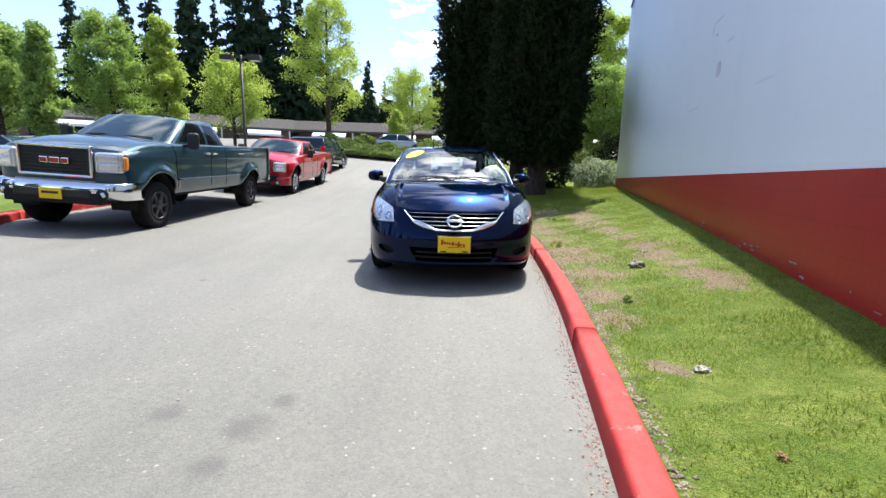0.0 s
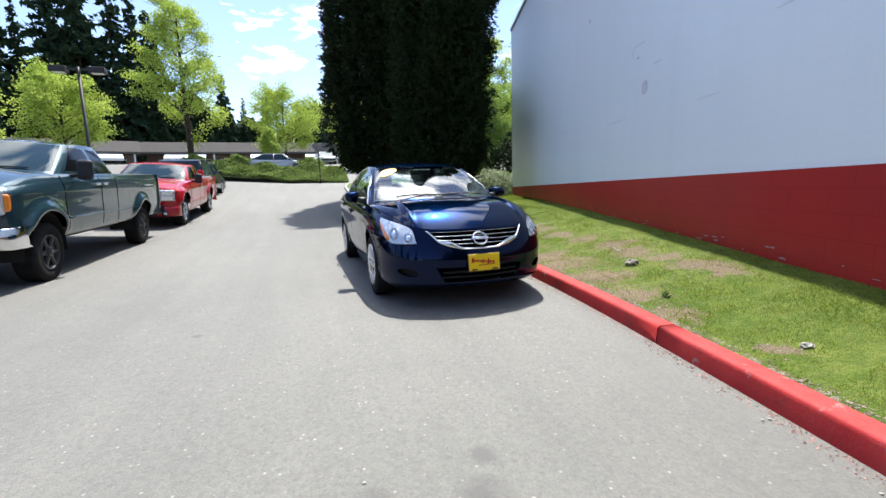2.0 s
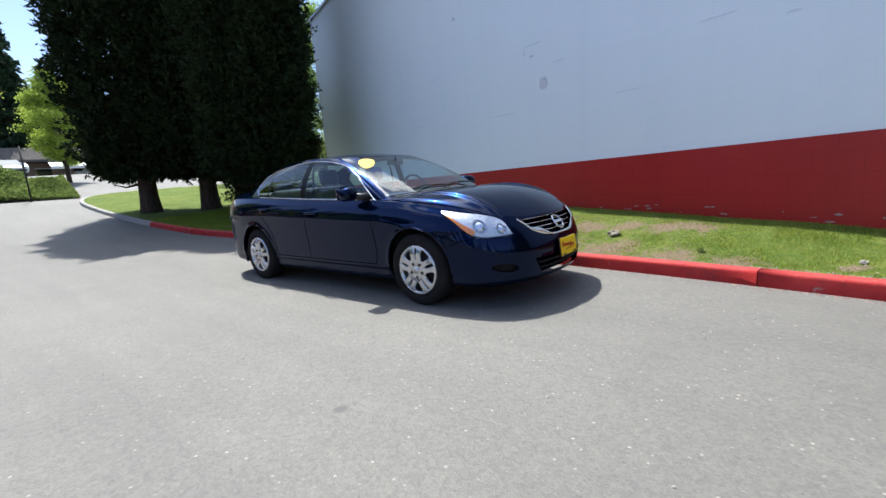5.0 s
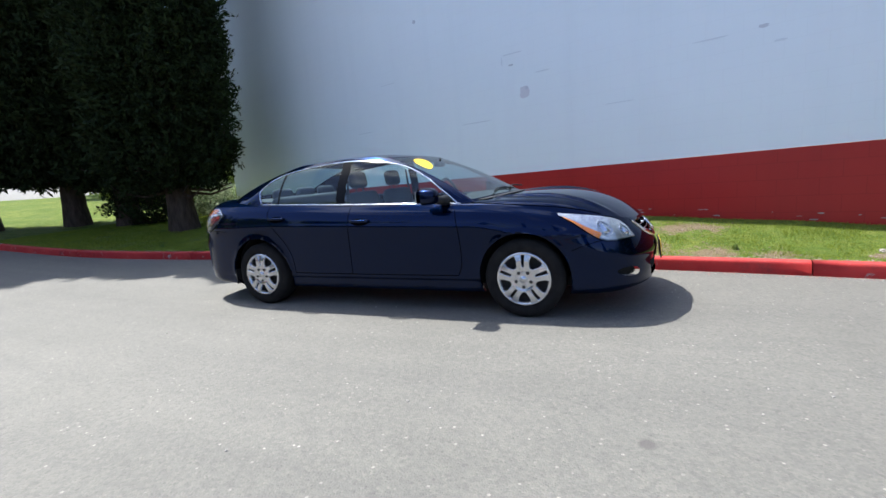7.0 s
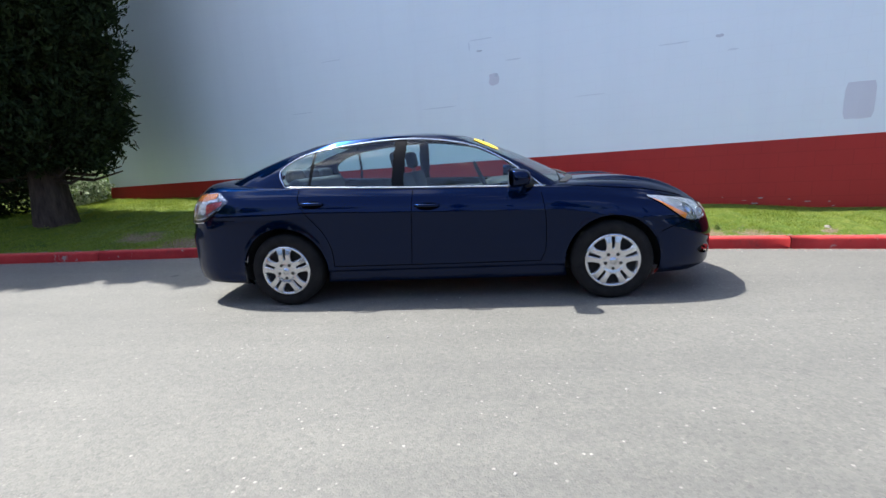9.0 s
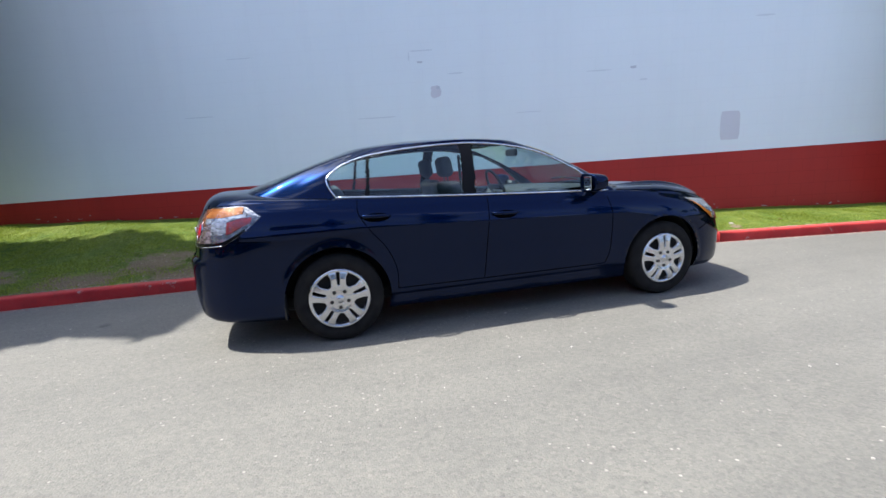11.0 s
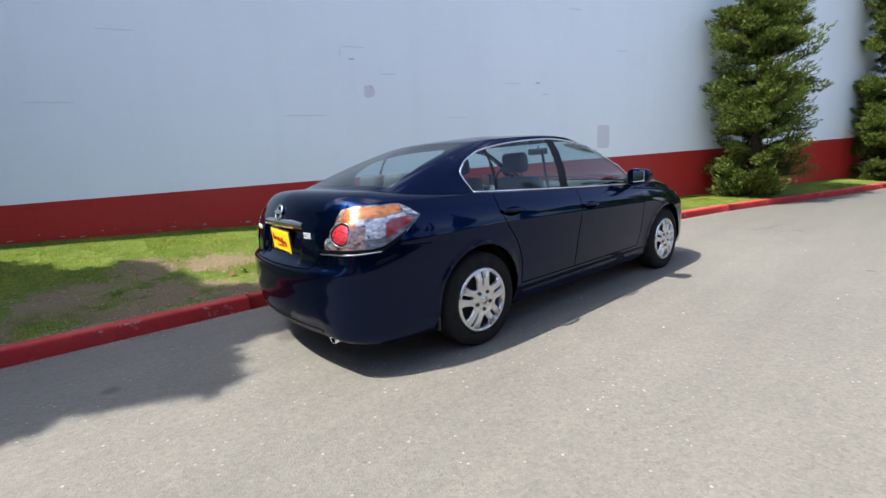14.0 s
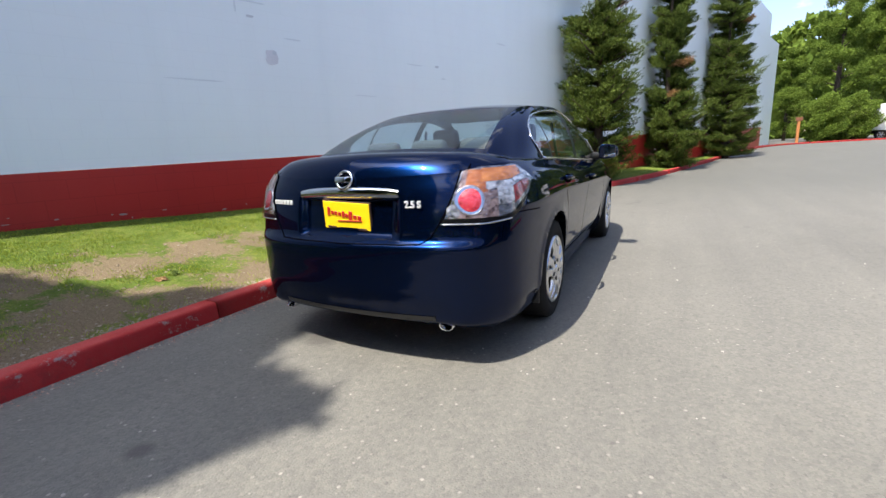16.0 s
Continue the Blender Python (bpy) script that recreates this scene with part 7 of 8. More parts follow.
    gv_ = np.linspace(0, 1, 26)
    G = np.zeros((nu, 26, 3))
    for j, a in enumerate(gv_):
        G[:, j] = be * (1 - a) * (1 - 2 * a) + 4 * mi * a * (1 - a) + ra * a * (2 * a - 1)
    gq = quads(nu, 26)
    gc = G.reshape(-1, 3)[gq].mean(2)
    u_ = 0.5 * (U[:-1] + U[1:])[:, None] * np.ones((1, 25))
    a_ = 0.5 * (gv_[:-1] + gv_[1:])[None] * np.ones((nu - 1, 1))
    cy_, cz_ = gc[..., 1] + cab, 1.34 + (gc[..., 2] - lift - 1.34) * 0.53 / (0.53 - low)
    pil = np.interp(cz_, [1.34, 1.85], [1.02, 1.60])
    side = (u_ > 3.7) & (u_ < 8.9) & (cz_ > 1.372) & (cz_ < 1.80)
    w1 = side & (cy_ > pil) & (cy_ < 1.93)
    w2 = side & (cy_ > 2.03) & (cy_ < np.interp(cz_, [1.4, 1.8], [2.56, 2.42]))
    sh = (u_ < 3.2) & (a_ > 0.05) & (a_ < 0.95)
    bk = (u_ > 9.6) & (a_ > 0.15) & (a_ < 0.85)
    GF_ = G.reshape(-1, 3)
    part("pillar_frame", sheet(GF_, gq[~w1 & ~w2 & ~sh & ~bk]), paint, t, smooth=True)
    for z, nm in ((sh, "windscreen"), (bk, "rear_window")):
        part(nm, sheet(GF_, gq[z]), M_DARKGLASS, t, smooth=True)
    for z in (w1, w2):
        for sg in (1, -1):
            pts = GF_ * np.array([sg, 1, 1])
            used, inv = np.unique(gq[z], return_inverse=True)
            bm = bmesh.new()
            vs = [bm.verts.new(p) for p in pts[used]]
            for f in inv.reshape(-1, 4):
                bm.faces.new([vs[k] for k in f])
            part("side_window", outward(bm), M_CABGLASS, t, smooth=True)
    ry_ = np.interp(U, [0, 3, 6, 9, 11], [1.42, 1.62, 2.0, 2.4, 2.575])
    rz2 = np.interp(ry_, [1.42, 1.6, 2.0, 2.4, 2.575], [1.872, 1.90, 1.915, 1.895, 1.855]) + lift
    ry_ = ry_ - cab
    rz2 = rz2 - low
    R = np.zeros((nu, 12, 3))
    for j, a in enumerate(np.linspace(0, 1, 12)):
        R[:, j, 0] = ra[:, 0] * (1 - a)
        R[:, j, 1] = ra[:, 1] + (ry_ - ra[:, 1]) * a
        R[:, j, 2] = ra[:, 2] + (rz2 - ra[:, 2]) * (1 - (1 - a) ** 2)
    part("roof_panel", sheet(R.reshape(-1, 3), quads(nu, 12).reshape(-1, 4)), paint, t, smooth=True)
    front, tailend = -0.77, 4.84
    W = 1.0
    box_part("chassis", (0, wb / 2, 0.52), (1.4, wb + 1.8, 0.16), M_DARK, t)
    for cy in (0.0, wb):
        for sg in (-1, 1):
            b = bmesh.new()
            rings = [[b.verts.new((sg * x, cy + 0.50 * math.cos(a), hz + 0.50 * math.sin(a))) for a in np.linspace(-0.15, math.pi + 0.15, 30)] for x in (0.55, 0.96)]
            for k in range(29):
                b.faces.new((rings[0][k], rings[0][k + 1], rings[1][k + 1], rings[1][k]))
            b.faces.new(rings[0])
            part("wheel_well", b, M_DARK, t)
            wheel(t, (sg * 0.86, cy, tyre), sg, tyre, 0.27, tyre * 0.60, "spoke", wheel_mat)

    def flank(y, z):
        dd = (SF[:, 1] - y) ** 2 + (SF[:, 2] - z) ** 2 + 10 * (SF[:, 0] > -0.6)
        return float(SF[np.argmin(dd), 0])

    for sg in (-1, 1):
        for yy in (0.80 - cab, 1.98 - cab, 2.62 - cab):
            b = bmesh.new()
            add_tube(b, [(sg * (flank(yy, z) - 0.001), yy, z) for z in np.linspace(zl + 0.06, 1.31 + lift, 14)], 0.005, 5)
            part("door_gap", b, M_GAP, t)
        for yy in (1.84 - cab, 2.12 - cab):
            x = flank(yy, 1.17 + lift)
            box_part("door_handle", (sg * (x - 0.02), yy, 1.19 + lift), (0.035, 0.16, 0.035), M_CHROME if chrome else paint, t, 0.012)
        b = bmesh.new()
        add_box(b, (sg * 1.14, 1.10 - cab, 1.40 + lift), (0.20, 0.11, 0.28), 0.045, 3)
        add_tube(b, [(sg * 0.90, 1.14 - cab, 1.30 + lift), (sg * 1.08, 1.11 - cab, 1.33 + lift)], 0.03, 8)
        part("door_mirror", b, M_BLACK, t)
        box_part("tail_light", (sg * 0.93, tailend - 0.05, 1.14 + lift), (0.13, 0.10, 0.38), M_REDLENS, t, 0.03)
        b = bmesh.new()
        add_tube(b, [(sg * (flank(y, 0.74 + lift) - 0.004), y, 0.74 + lift) for y in np.linspace(0.55, 3.1, 16)], 0.016, 6)
        part("side_moulding", b, paint, t, smooth=True)
        b = bmesh.new()
        add_box(b, (0, 0, 0), (0.36, 0.14, 0.29), 0.04, 3, pose(sg * 0.735, front + 0.075, 1.005 + lift, 0, 0, sg * 16))
        hl = part("headlight", b, M_HEADCHROME, t, "clear square headlight" + (" with amber corner" if lamp_amber else ""))
        for zz in (0.945, 1.065):
            box_part("lamp_bowl", (0, -0.068, zz + lift - 1.005 - lift), (0.28, 0.02, 0.10), M_REFLECT, hl, 0.02).matrix_basis = pose(sg * 0.735, front + 0.075, 1.005 + lift, 0, 0, sg * 16)
        if lamp_amber:
            box_part("corner_lens", (0, 0, 0), (0.09, 0.15, 0.20), M_AMBER, hl, 0.03).matrix_basis = pose(sg * 0.895, front + 0.165, 1.0 + lift, 0, 0, sg * 14)
    gw = 1.0
    g0 = 1.0 + lift
    gh = 0.38
    box_part("grille_backing", (0, front + 0.045, g0), (gw, 0.10, gh), M_BLACK, t, 0.01)
    gm = M_CHROME if chrome else paint
    fr = new("grille_frame")
    fr.parent = t
    for cc, sz in (((0, front - 0.01, g0 + gh / 2 + 0.015), (gw + 0.09, 0.08, 0.05)), ((0, front - 0.01, g0 - gh / 2 - 0.015), (gw + 0.05, 0.08, 0.045)), ((-gw / 2 - 0.02, front - 0.005, g0), (0.05, 0.08, gh + 0.07)), ((gw / 2 + 0.02, front - 0.005, g0), (0.05, 0.08, gh + 0.07))):
        box_part("frame_bar", cc, sz, gm, fr, 0.024)
    for k in range(7):
        box_part("grille_slat", (0, front - 0.012, g0 - 0.15 + 0.05 * k), (gw, 0.03, 0.010), M_GLOSSBLACK, fr, 0.003)
    if grille == "cross":
        box_part("grille_cross", (0, front - 0.03, g0), (gw, 0.04, 0.05), gm, fr, 0.012)
        box_part("grille_cross", (0, front - 0.032, g0), (0.05, 0.04, 0.32), gm, fr, 0.012)
    else:
        for x, w in ((-0.155, 0.11), (0.0, 0.14), (0.15, 0.10)):
            box_part("badge_edge", (x, front - 0.03, g0), (w + 0.015, 0.02, 0.088), M_CHROME, fr, 0.012)
            box_part("badge_block", (x, front - 0.04, g0), (w - 0.012, 0.02, 0.062), M_PLATERED, fr, 0.01)
    bm_ = M_CHROME if chrome else paint
    b = bmesh.new()
    rows = []
    for x, y in [(-1.0, -0.44), (-1.0, -0.60), (-0.95, -0.76), (-0.72, -0.85), (-0.35, -0.885), (0, -0.89), (0.35, -0.885), (0.72, -0.85), (0.95, -0.76), (1.0, -0.60), (1.0, -0.44)]:
        rows.append([b.verts.new((x, y + dy, z + lift)) for dy, z in ((0.10, 0.725), (0.012, 0.72), (-0.004, 0.708), (-0.018, 0.61), (-0.008, 0.50), (0.06, 0.475))])
    for p, q2 in zip(rows, rows[1:]):
        for k in range(5):
            b.faces.new((p[k], p[k + 1], q2[k + 1], q2[k]))
    part("front_bumper", outward(b), bm_, t, "polished chrome front bumper" if chrome else "", smooth=True)
    box_part("bumper_step", (0, front - 0.03, 0.727 + lift), (1.1, 0.12, 0.016), M_CONC if chrome else M_BLACK, t, 0.01)
    box_part("air_dam", (0, front + 0.16, 0.48 + lift), (1.5, 0.12, 0.10), M_BLACK, t, 0.03)
    box_part("bumper_intake", (0, front - 0.105, 0.555 + lift), (1.12, 0.07, 0.135), M_BLACK, t, 0.03)
    for sg in (-1, 1):
        b = bmesh.new()
        add_revolve(b, [(front - 0.108, 0.001), (front - 0.110, 0.072), (front - 0.06, 0.085)], 20, "y", (sg * 0.70, 0, 0.565 + lift))
        well = part("fog_recess", b, M_BLACK, t, smooth=True)
        b = bmesh.new()
        add_revolve(b, [(front - 0.120, 0.001), (front - 0.118, 0.036), (front - 0.10, 0.045)], 18, "y", (sg * 0.72, 0, 0.555 + lift))
        part("fog_light", b, M_REFLECT, well, smooth=True)
    box_part("dealer_plate", (0, front - 0.15, 0.545 + lift), (0.32, 0.02, 0.15), M_YELLOW, t, 0.005, "yellow dealer plate with dark print")
    box_part("plate_print", (0, front - 0.162, 0.56 + lift), (0.24, 0.006, 0.035), M_PLATEBLACK, t, 0.002)
    box_part("rear_bumper", (0, tailend + 0.06, 0.62 + lift), (1.9, 0.16, 0.2), bm_, t, 0.04)
    for x0 in (-0.55, 0.10):
        b = bmesh.new()
        add_tube(b, [(x0, 0.78 - cab, 1.405 + lift), (x0 + 0.25, 0.775 - cab, 1.42 + lift), (x0 + 0.5, 0.80 - cab, 1.41 + lift)], 0.009, 5)
        part("wiper", b, M_BLACK, t)
    return t


M_CABGLASS = material("shaded_cab_window", 0.08, color=(0.006, 0.007, 0.008), spec=0.12)
M_TEAL = make_car_paint("steel_blue_paint", (0.018, 0.046, 0.062), (0.045, 0.10, 0.125), 0.4, 0.02)
M_TRUCKRED = make_car_paint("bright_red_paint", (0.36, 0.008, 0.016), (0.45, 0.02, 0.03), 0.0, 0.02)
M_BLACKPAINT = make_car_paint("black_paint", (0.010, 0.010, 0.012), (0.03, 0.03, 0.035), 0.2, 0.04)
M_SILVERPAINT = make_car_paint("silver_paint", (0.42, 0.44, 0.46), (0.5, 0.5, 0.52), 0.5, 0.03)
M_BLUEGREY = make_car_paint("blue_grey_paint", (0.12, 0.15, 0.20), (0.2, 0.22, 0.26), 0.4, 0.05)
M_WHITEPAINT = make_car_paint("white_paint", (0.72, 0.73, 0.74), (0.8, 0.8, 0.8), 0.0, 0.05)
M_BLACKWHEEL = material("satin_black_wheel", 0.45, 0.3, (0.03, 0.03, 0.033))

pickup("pickup_truck", "steel blue pickup truck with chrome grille parked at the kerb", (-5.62, 0.83, 0.075), 1.3, M_TEAL, wheel_mat=M_BLACKWHEEL, tyre=0.375, wb=3.6, lift=0.03, roll=2.7, narrow=0.95, cab=0.28, low=0.085)
pickup("pickup_truck", "bright red pickup truck parked behind the blue one", (-5.56, 7.75, 0.27), 3.2, M_TRUCKRED, lamp_amber=False, grille="cross", tyre=0.40, chrome=False, wb=3.55, lift=-0.15, roll=3.4, low=0.09)


def small_car(name, label, at, turn, paint, kind="sedan", group="cars parked beyond the trucks"):
    """A plain parked car facing local -y, its middle at the origin."""
    t = new(name)
    t.matrix_basis = pose(*at, 0, 0, turn)
    tagged(t, label, "car", group)
    suv = kind == "suv"
    L, W, belt, top = (4.5, 0.90, 0.98, 1.50) if suv else (4.6, 0.88, 0.94, 1.42)
    f, r = -L / 2, L / 2
    wy = 1.36
    R = 0.36 if suv else 0.32
    low = 0.30
    pts = [(f + 0.02, 0.42), (f + 0.02, 0.66), (f + 0.14, belt - 0.18), (f + 1.15, belt), (r - (0.1 if suv else 0.75), belt + 0.04), (r - 0.03, belt - 0.02), (r, 0.5), (r - 0.12, low)]
    pts += [(wy + R + 0.12, low)] + arch(wy, R + 0.02, R + 0.06)[::-1] + [(-wy + R + 0.12, low)] + arch(-wy, R + 0.02, R + 0.06)[::-1] + [(f + 0.15, low)]
    part("body_shell", extrude_profile(pts, W, W - 0.05, 0.7, belt, 0.06), paint, t)
    if suv:
        cab = [(f + 1.05, belt - 0.02), (f + 1.75, top - 0.05), (f + 2.0, top), (r - 0.45, top), (r - 0.25, top - 0.08), (r - 0.06, belt)]
    else:
        cab = [(f + 1.10, belt - 0.02), (f + 1.85, top - 0.03), (f + 2.15, top), (r - 1.6, top - 0.01), (r - 1.3, top - 0.06), (r - 0.5, belt)]
    part("cabin", extrude_profile(cab, W - 0.06, 0.62 if not suv else 0.70, belt, top, 0.05), M_DARKGLASS, t)
    roof = [(cab[1][0] + 0.02, top - 0.035), (cab[2][0], top + 0.012), (cab[3][0], top + 0.012), (cab[4][0] - 0.02, top - 0.06), (cab[3][0], top - 0.05), (cab[2][0], top - 0.05)]
    part("roof_panel", extrude_profile(roof, (0.63 if not suv else 0.71) + 0.01, None, None, None, 0.015), paint, t)
    for sg in (-1, 1):
        for (y0, z0), (y1, z1) in (((cab[0][0], belt), (cab[1][0], top - 0.04)), ((cab[4][0], top - 0.07), (cab[5][0], belt + 0.02)), ((0.15, belt), (0.15, top - 0.02))):
            b = bmesh.new()
            w1 = 0.62 if not suv else 0.70

            def hx(z):
                return (W - 0.06) + (w1 - W + 0.06) * min(1, max(0, (z - belt) / (top - belt))) + 0.003

            add_tube(b, [(sg * hx(z0), y0, z0), (sg * hx((z0 + z1) / 2), (y0 + y1) / 2, (z0 + z1) / 2), (sg * hx(z1), y1, z1)], 0.035, 6)
            part("pillar", b, paint, t, smooth=True)
        box_part("headlight", (sg * (W - 0.22), f + 0.10, belt - 0.26), (0.32, 0.16, 0.13), M_REFLECT, t, 0.03)
        box_part("tail_light", (sg * (W - 0.13), r - 0.03, belt - 0.10), (0.22, 0.08, 0.20 if not suv else 0.36), M_REDLENS, t, 0.03)
        box_part("door_mirror", (sg * (W + 0.06), f + 1.45, belt + 0.08), (0.16, 0.08, 0.11), paint, t, 0.03)
        for cy in (-wy, wy):
            wheel(t, (sg * (W - 0.12), cy, R), sg, R, 0.21, R * 0.66, "spoke", M_SILVER)
    box_part("front_bumper", (0, f + 0.03, 0.46), (1.5, 0.12, 0.18), M_BLACK, t, 0.04)
    box_part("rear_bumper", (0, r - 0.02, 0.46), (1.6, 0.10, 0.2), paint, t, 0.04)
    box_part("number_plate", (0, r + 0.02, 0.72), (0.4, 0.02, 0.12), M_WHITEPAINT, t, 0.004)
    return t


def parked(name, label, x, y, turn, paint, kind):
    return small_car(name, label, (x, y, float(road_z(x, y))), turn, paint, kind)


parked("sport_utility_car", "black sport utility car parked behind the red pickup", -6.0, 16.7, 178, M_BLACKPAINT, "suv")
parked("sedan_car", "blue-grey car parked in the lot behind the trucks", -10.8, 9.5, 95, M_BLUEGREY, "sedan")
parked("sedan_car", "dark car parked in the lot behind the grass strip", -15.5, 7.5, 92, M_BLACKPAINT, "sedan")
parked("sedan_car", "dark blue car parked in the lot behind the grass strip", -15.8, 10.4, 92, M_BLUEGREY, "sedan")
parked("sport_utility_car", "dark sport utility car parked far back in the lot", -19.5, 12.5, 90, M_BLACKPAINT, "suv")
parked("sedan_car", "silver car parked beyond the hedge", -3.0, 30.5, 92, M_SILVERPAINT, "sedan")
parked("sedan_car", "white car parked before the shops", 1.5, 44.0, 5, M_WHITEPAINT, "sedan")

# box truck at the bend
bt = thing("box_truck", "white box truck parked where the drive bends", "truck", at=(-21.7, -53.6, 0.1), rz=255)
box_part("cargo_box", (0, 1.2, 2.1), (2.3, 4.6, 2.4), M_WHITEPAINT, bt, 0.03)
box_part("cab", (0, -2.2, 1.35), (2.1, 1.8, 1.6), M_WHITEPAINT, bt, 0.12)
box_part("windscreen", (0, -3.09, 1.7), (1.8, 0.04, 0.7), M_DARKGLASS, bt, 0.01)
box_part("chassis", (0, 0.3, 0.7), (1.0, 6.0, 0.3), M_DARK, bt)
for sg in (-1, 1):
    for cy in (-2.1, 2.2):
        wheel(bt, (sg * 0.92, cy, 0.45), sg, 0.45, 0.28, 0.27, "spoke", M_SILVER)

# ---- shops, lamp and small things ----
M_SHINGLE = make_bark("roof_shingle", (0.065, 0.058, 0.052), (0.13, 0.118, 0.106))
M_STUCCO = make_paint_wall("brown_brick_wall", (0.20, 0.13, 0.10), (0.15, 0.10, 0.08))
M_AWN = material("white_awning", 0.6, color=(0.78, 0.78, 0.76))
M_SHOPGLASS = material("shop_window_glass", 0.06, color=(0.02, 0.024, 0.028), coat=0.6)
M_POST = material("dark_bronze_metal", 0.5, 0.4, (0.035, 0.03, 0.027))


def shops(name, at, turn, L, awnings, label):
    """A long single-storey row of shops with a shallow mansard roof; its front faces local -y."""
    t = thing(name, label, "building", at=at, rz=turn)
    H = 2.9
    bm = bmesh.new()
    add_box(bm, (L / 2, 4.0, H / 2), (L, 8.0, H))
    part("wall", bm, M_STUCCO, t)
    bm = bmesh.new()
    sec = [(-1.5, H - 0.25), (-1.5, H - 0.05), (-0.1, H + 1.15), (8.2, H + 1.15), (8.2, H - 0.1)]
    a = [bm.verts.new((-0.6, y, z)) for y, z in sec]
    c = [bm.verts.new((L + 0.6, y, z)) for y, z in sec]
    for k in range(5):
        bm.faces.new((a[k], a[(k + 1) % 5], c[(k + 1) % 5], c[k]))
    bm.faces.new(a)
    bm.faces.new(list(reversed(c)))
    bmesh.ops.recalc_face_normals(bm, faces=bm.faces)
    rf = part("roof", bm, M_SHINGLE, t)
    bm = bmesh.new()
    add_box(bm, (L / 2, -1.52, H - 0.14), (L + 1.2, 0.05, 0.22))
    part("fascia", bm, M_SHINGLE, rf)
    n = int(L / 3.2)
    for k in range(n):
        x = (k + 0.5) * L / n
        w = box_part("window" if k % 3 else "door", (x, -0.03, 1.25 if k % 3 else 1.05), (2.2 if k % 3 else 1.1, 0.1, 1.7 if k % 3 else 2.1), M_SHOPGLASS, t, 0.01)
        box_part("window_frame", (x, -0.09, 2.13), (2.4 if k % 3 else 1.3, 0.06, 0.08), M_AWN, w, 0.01)
        box_part("post", (x + L / n / 2, -1.3, H / 2 - 0.1), (0.16, 0.16, H - 0.2), M_AWN if k % 2 else M_STUCCO, t, 0.01)
    for x0, x1 in awnings:
        bm = bmesh.new()
        v = [bm.verts.new(p) for p in ((x0, -1.55, H - 0.28), (x1, -1.55, H - 0.28), (x1, -2.35, H - 0.72), (x0, -2.35, H - 0.72), (x1, -2.35, H - 0.95), (x0, -2.35, H - 0.95))]
        bm.faces.new((v[0], v[1], v[2], v[3]))
        bm.faces.new((v[3], v[2], v[4], v[5]))
        g = bmesh.ops.extrude_face_region(bm, geom=bm.faces[:])
        bmesh.ops.translate(bm, vec=(0, 0.03, -0.03), verts=[e for e in g["geom"] if isinstance(e, bmesh.types.BMVert)])
        part("awning", bm, M_AWN, t, "white fabric awning")
    return t


shops("shop_row", (-44.0, 37.5, 2.6), 22, 28.5, ((7, 12), (17, 21), (24, 27.5)), "long low row of shops with grey shingle roof and white awnings")
shops("shop_row", (-17.0, 50.5, 2.75), 3, 27.0, ((2, 6), (10.5, 14.5), (16.5, 20.5), (22, 25.5)), "low row of shops with grey mansard roof and white awnings")
shops("shop_row", (11.0, 51.5, 2.75), -8, 24.0, ((1, 5), (8, 12)), "low row of shops with grey roof behind the trees")

# parking lot lamp
lx, ly = -10.3, 18.0
lamp = thing("street_lamp", "dark parking lot lamp with two box heads", "street lamp", at=(lx, ly, float(road_z(lx, ly))))
bm = bmesh.new()
add_tube(bm, [(0, 0, 0.0), (0, 0, 0.5), (0, 0, 5.55)], [0.20, 0.075, 0.06], 10)
part("pole", bm, M_POST, lamp, smooth=True)
box_part("crossarm", (0, 0, 5.45), (1.1, 0.06, 0.08), M_POST, lamp, 0.01)
for sg in (-1, 1):
    hd = box_part("lamp_head", (sg * 0.72, 0, 5.42), (0.62, 0.42, 0.26), M_POST, lamp, 0.04)
    box_part("lens", (sg * 0.72, 0, 5.285), (0.46, 0.30, 0.02), M_AWN, hd, 0.004)

# slim pole by the far street
pl = thing("sign_post", "slim dark post by the far street", "post", at=(-0.2, 22.4, float(road_z(-0.2, 22.4))))
bm = bmesh.new()
add_tube(bm, [(0, 0, -0.1), (0, 0, 2.4)], 0.035, 8)
part("pole", bm, M_POST, pl, smooth=True)

# orange hydrant post at the bend
hp = thing("marker_post", "weathered orange wooden marker post beside the kerb", "post", at=(-12.3, -50.0, 0.1))
bm = bmesh.new()
add_box(bm, (0, 0, 1.1), (0.22, 0.22, 2.2), 0.03)
part("shaft", bm, material("orange_timber", 0.8, color=(0.42, 0.16, 0.05)), hp)
box_part("cap", (0, 0, 2.28), (0.5, 0.30, 0.35), material("brown_timber", 0.8, color=(0.16, 0.06, 0.03)), hp, 0.03)


# ---- lawn details ----
def clump(x, y, sz, mat, seed, name, label, cat):
    """A dug-up clod or a dead leaf lying on the lawn."""
    rg = random.Random(seed)
    bm = bmesh.new()
    bmesh.ops.create_icosphere(bm, subdivisions=3, radius=1.0)
    for v in bm.verts:
        k = 1 + (0.9 if name == "dead_leaf" else 0.5) * noise.noise(v.co * (3.3 if name == "dead_leaf" else 1.9) + Vector((seed, 0, 0)))
        v.co = (v.co.x * sz[0] * k, v.co.y * sz[1] * k, max(v.co.z * sz[2] * k, -sz[2] * 0.4))
    ob = part(name, bm, mat, None)
    ob.matrix_basis = pose(x, y, lawn_z(x, y) + sz[2] * 0.35, 0, 0, rg.uniform(0, 360))
    return tagged(ob, label, cat)


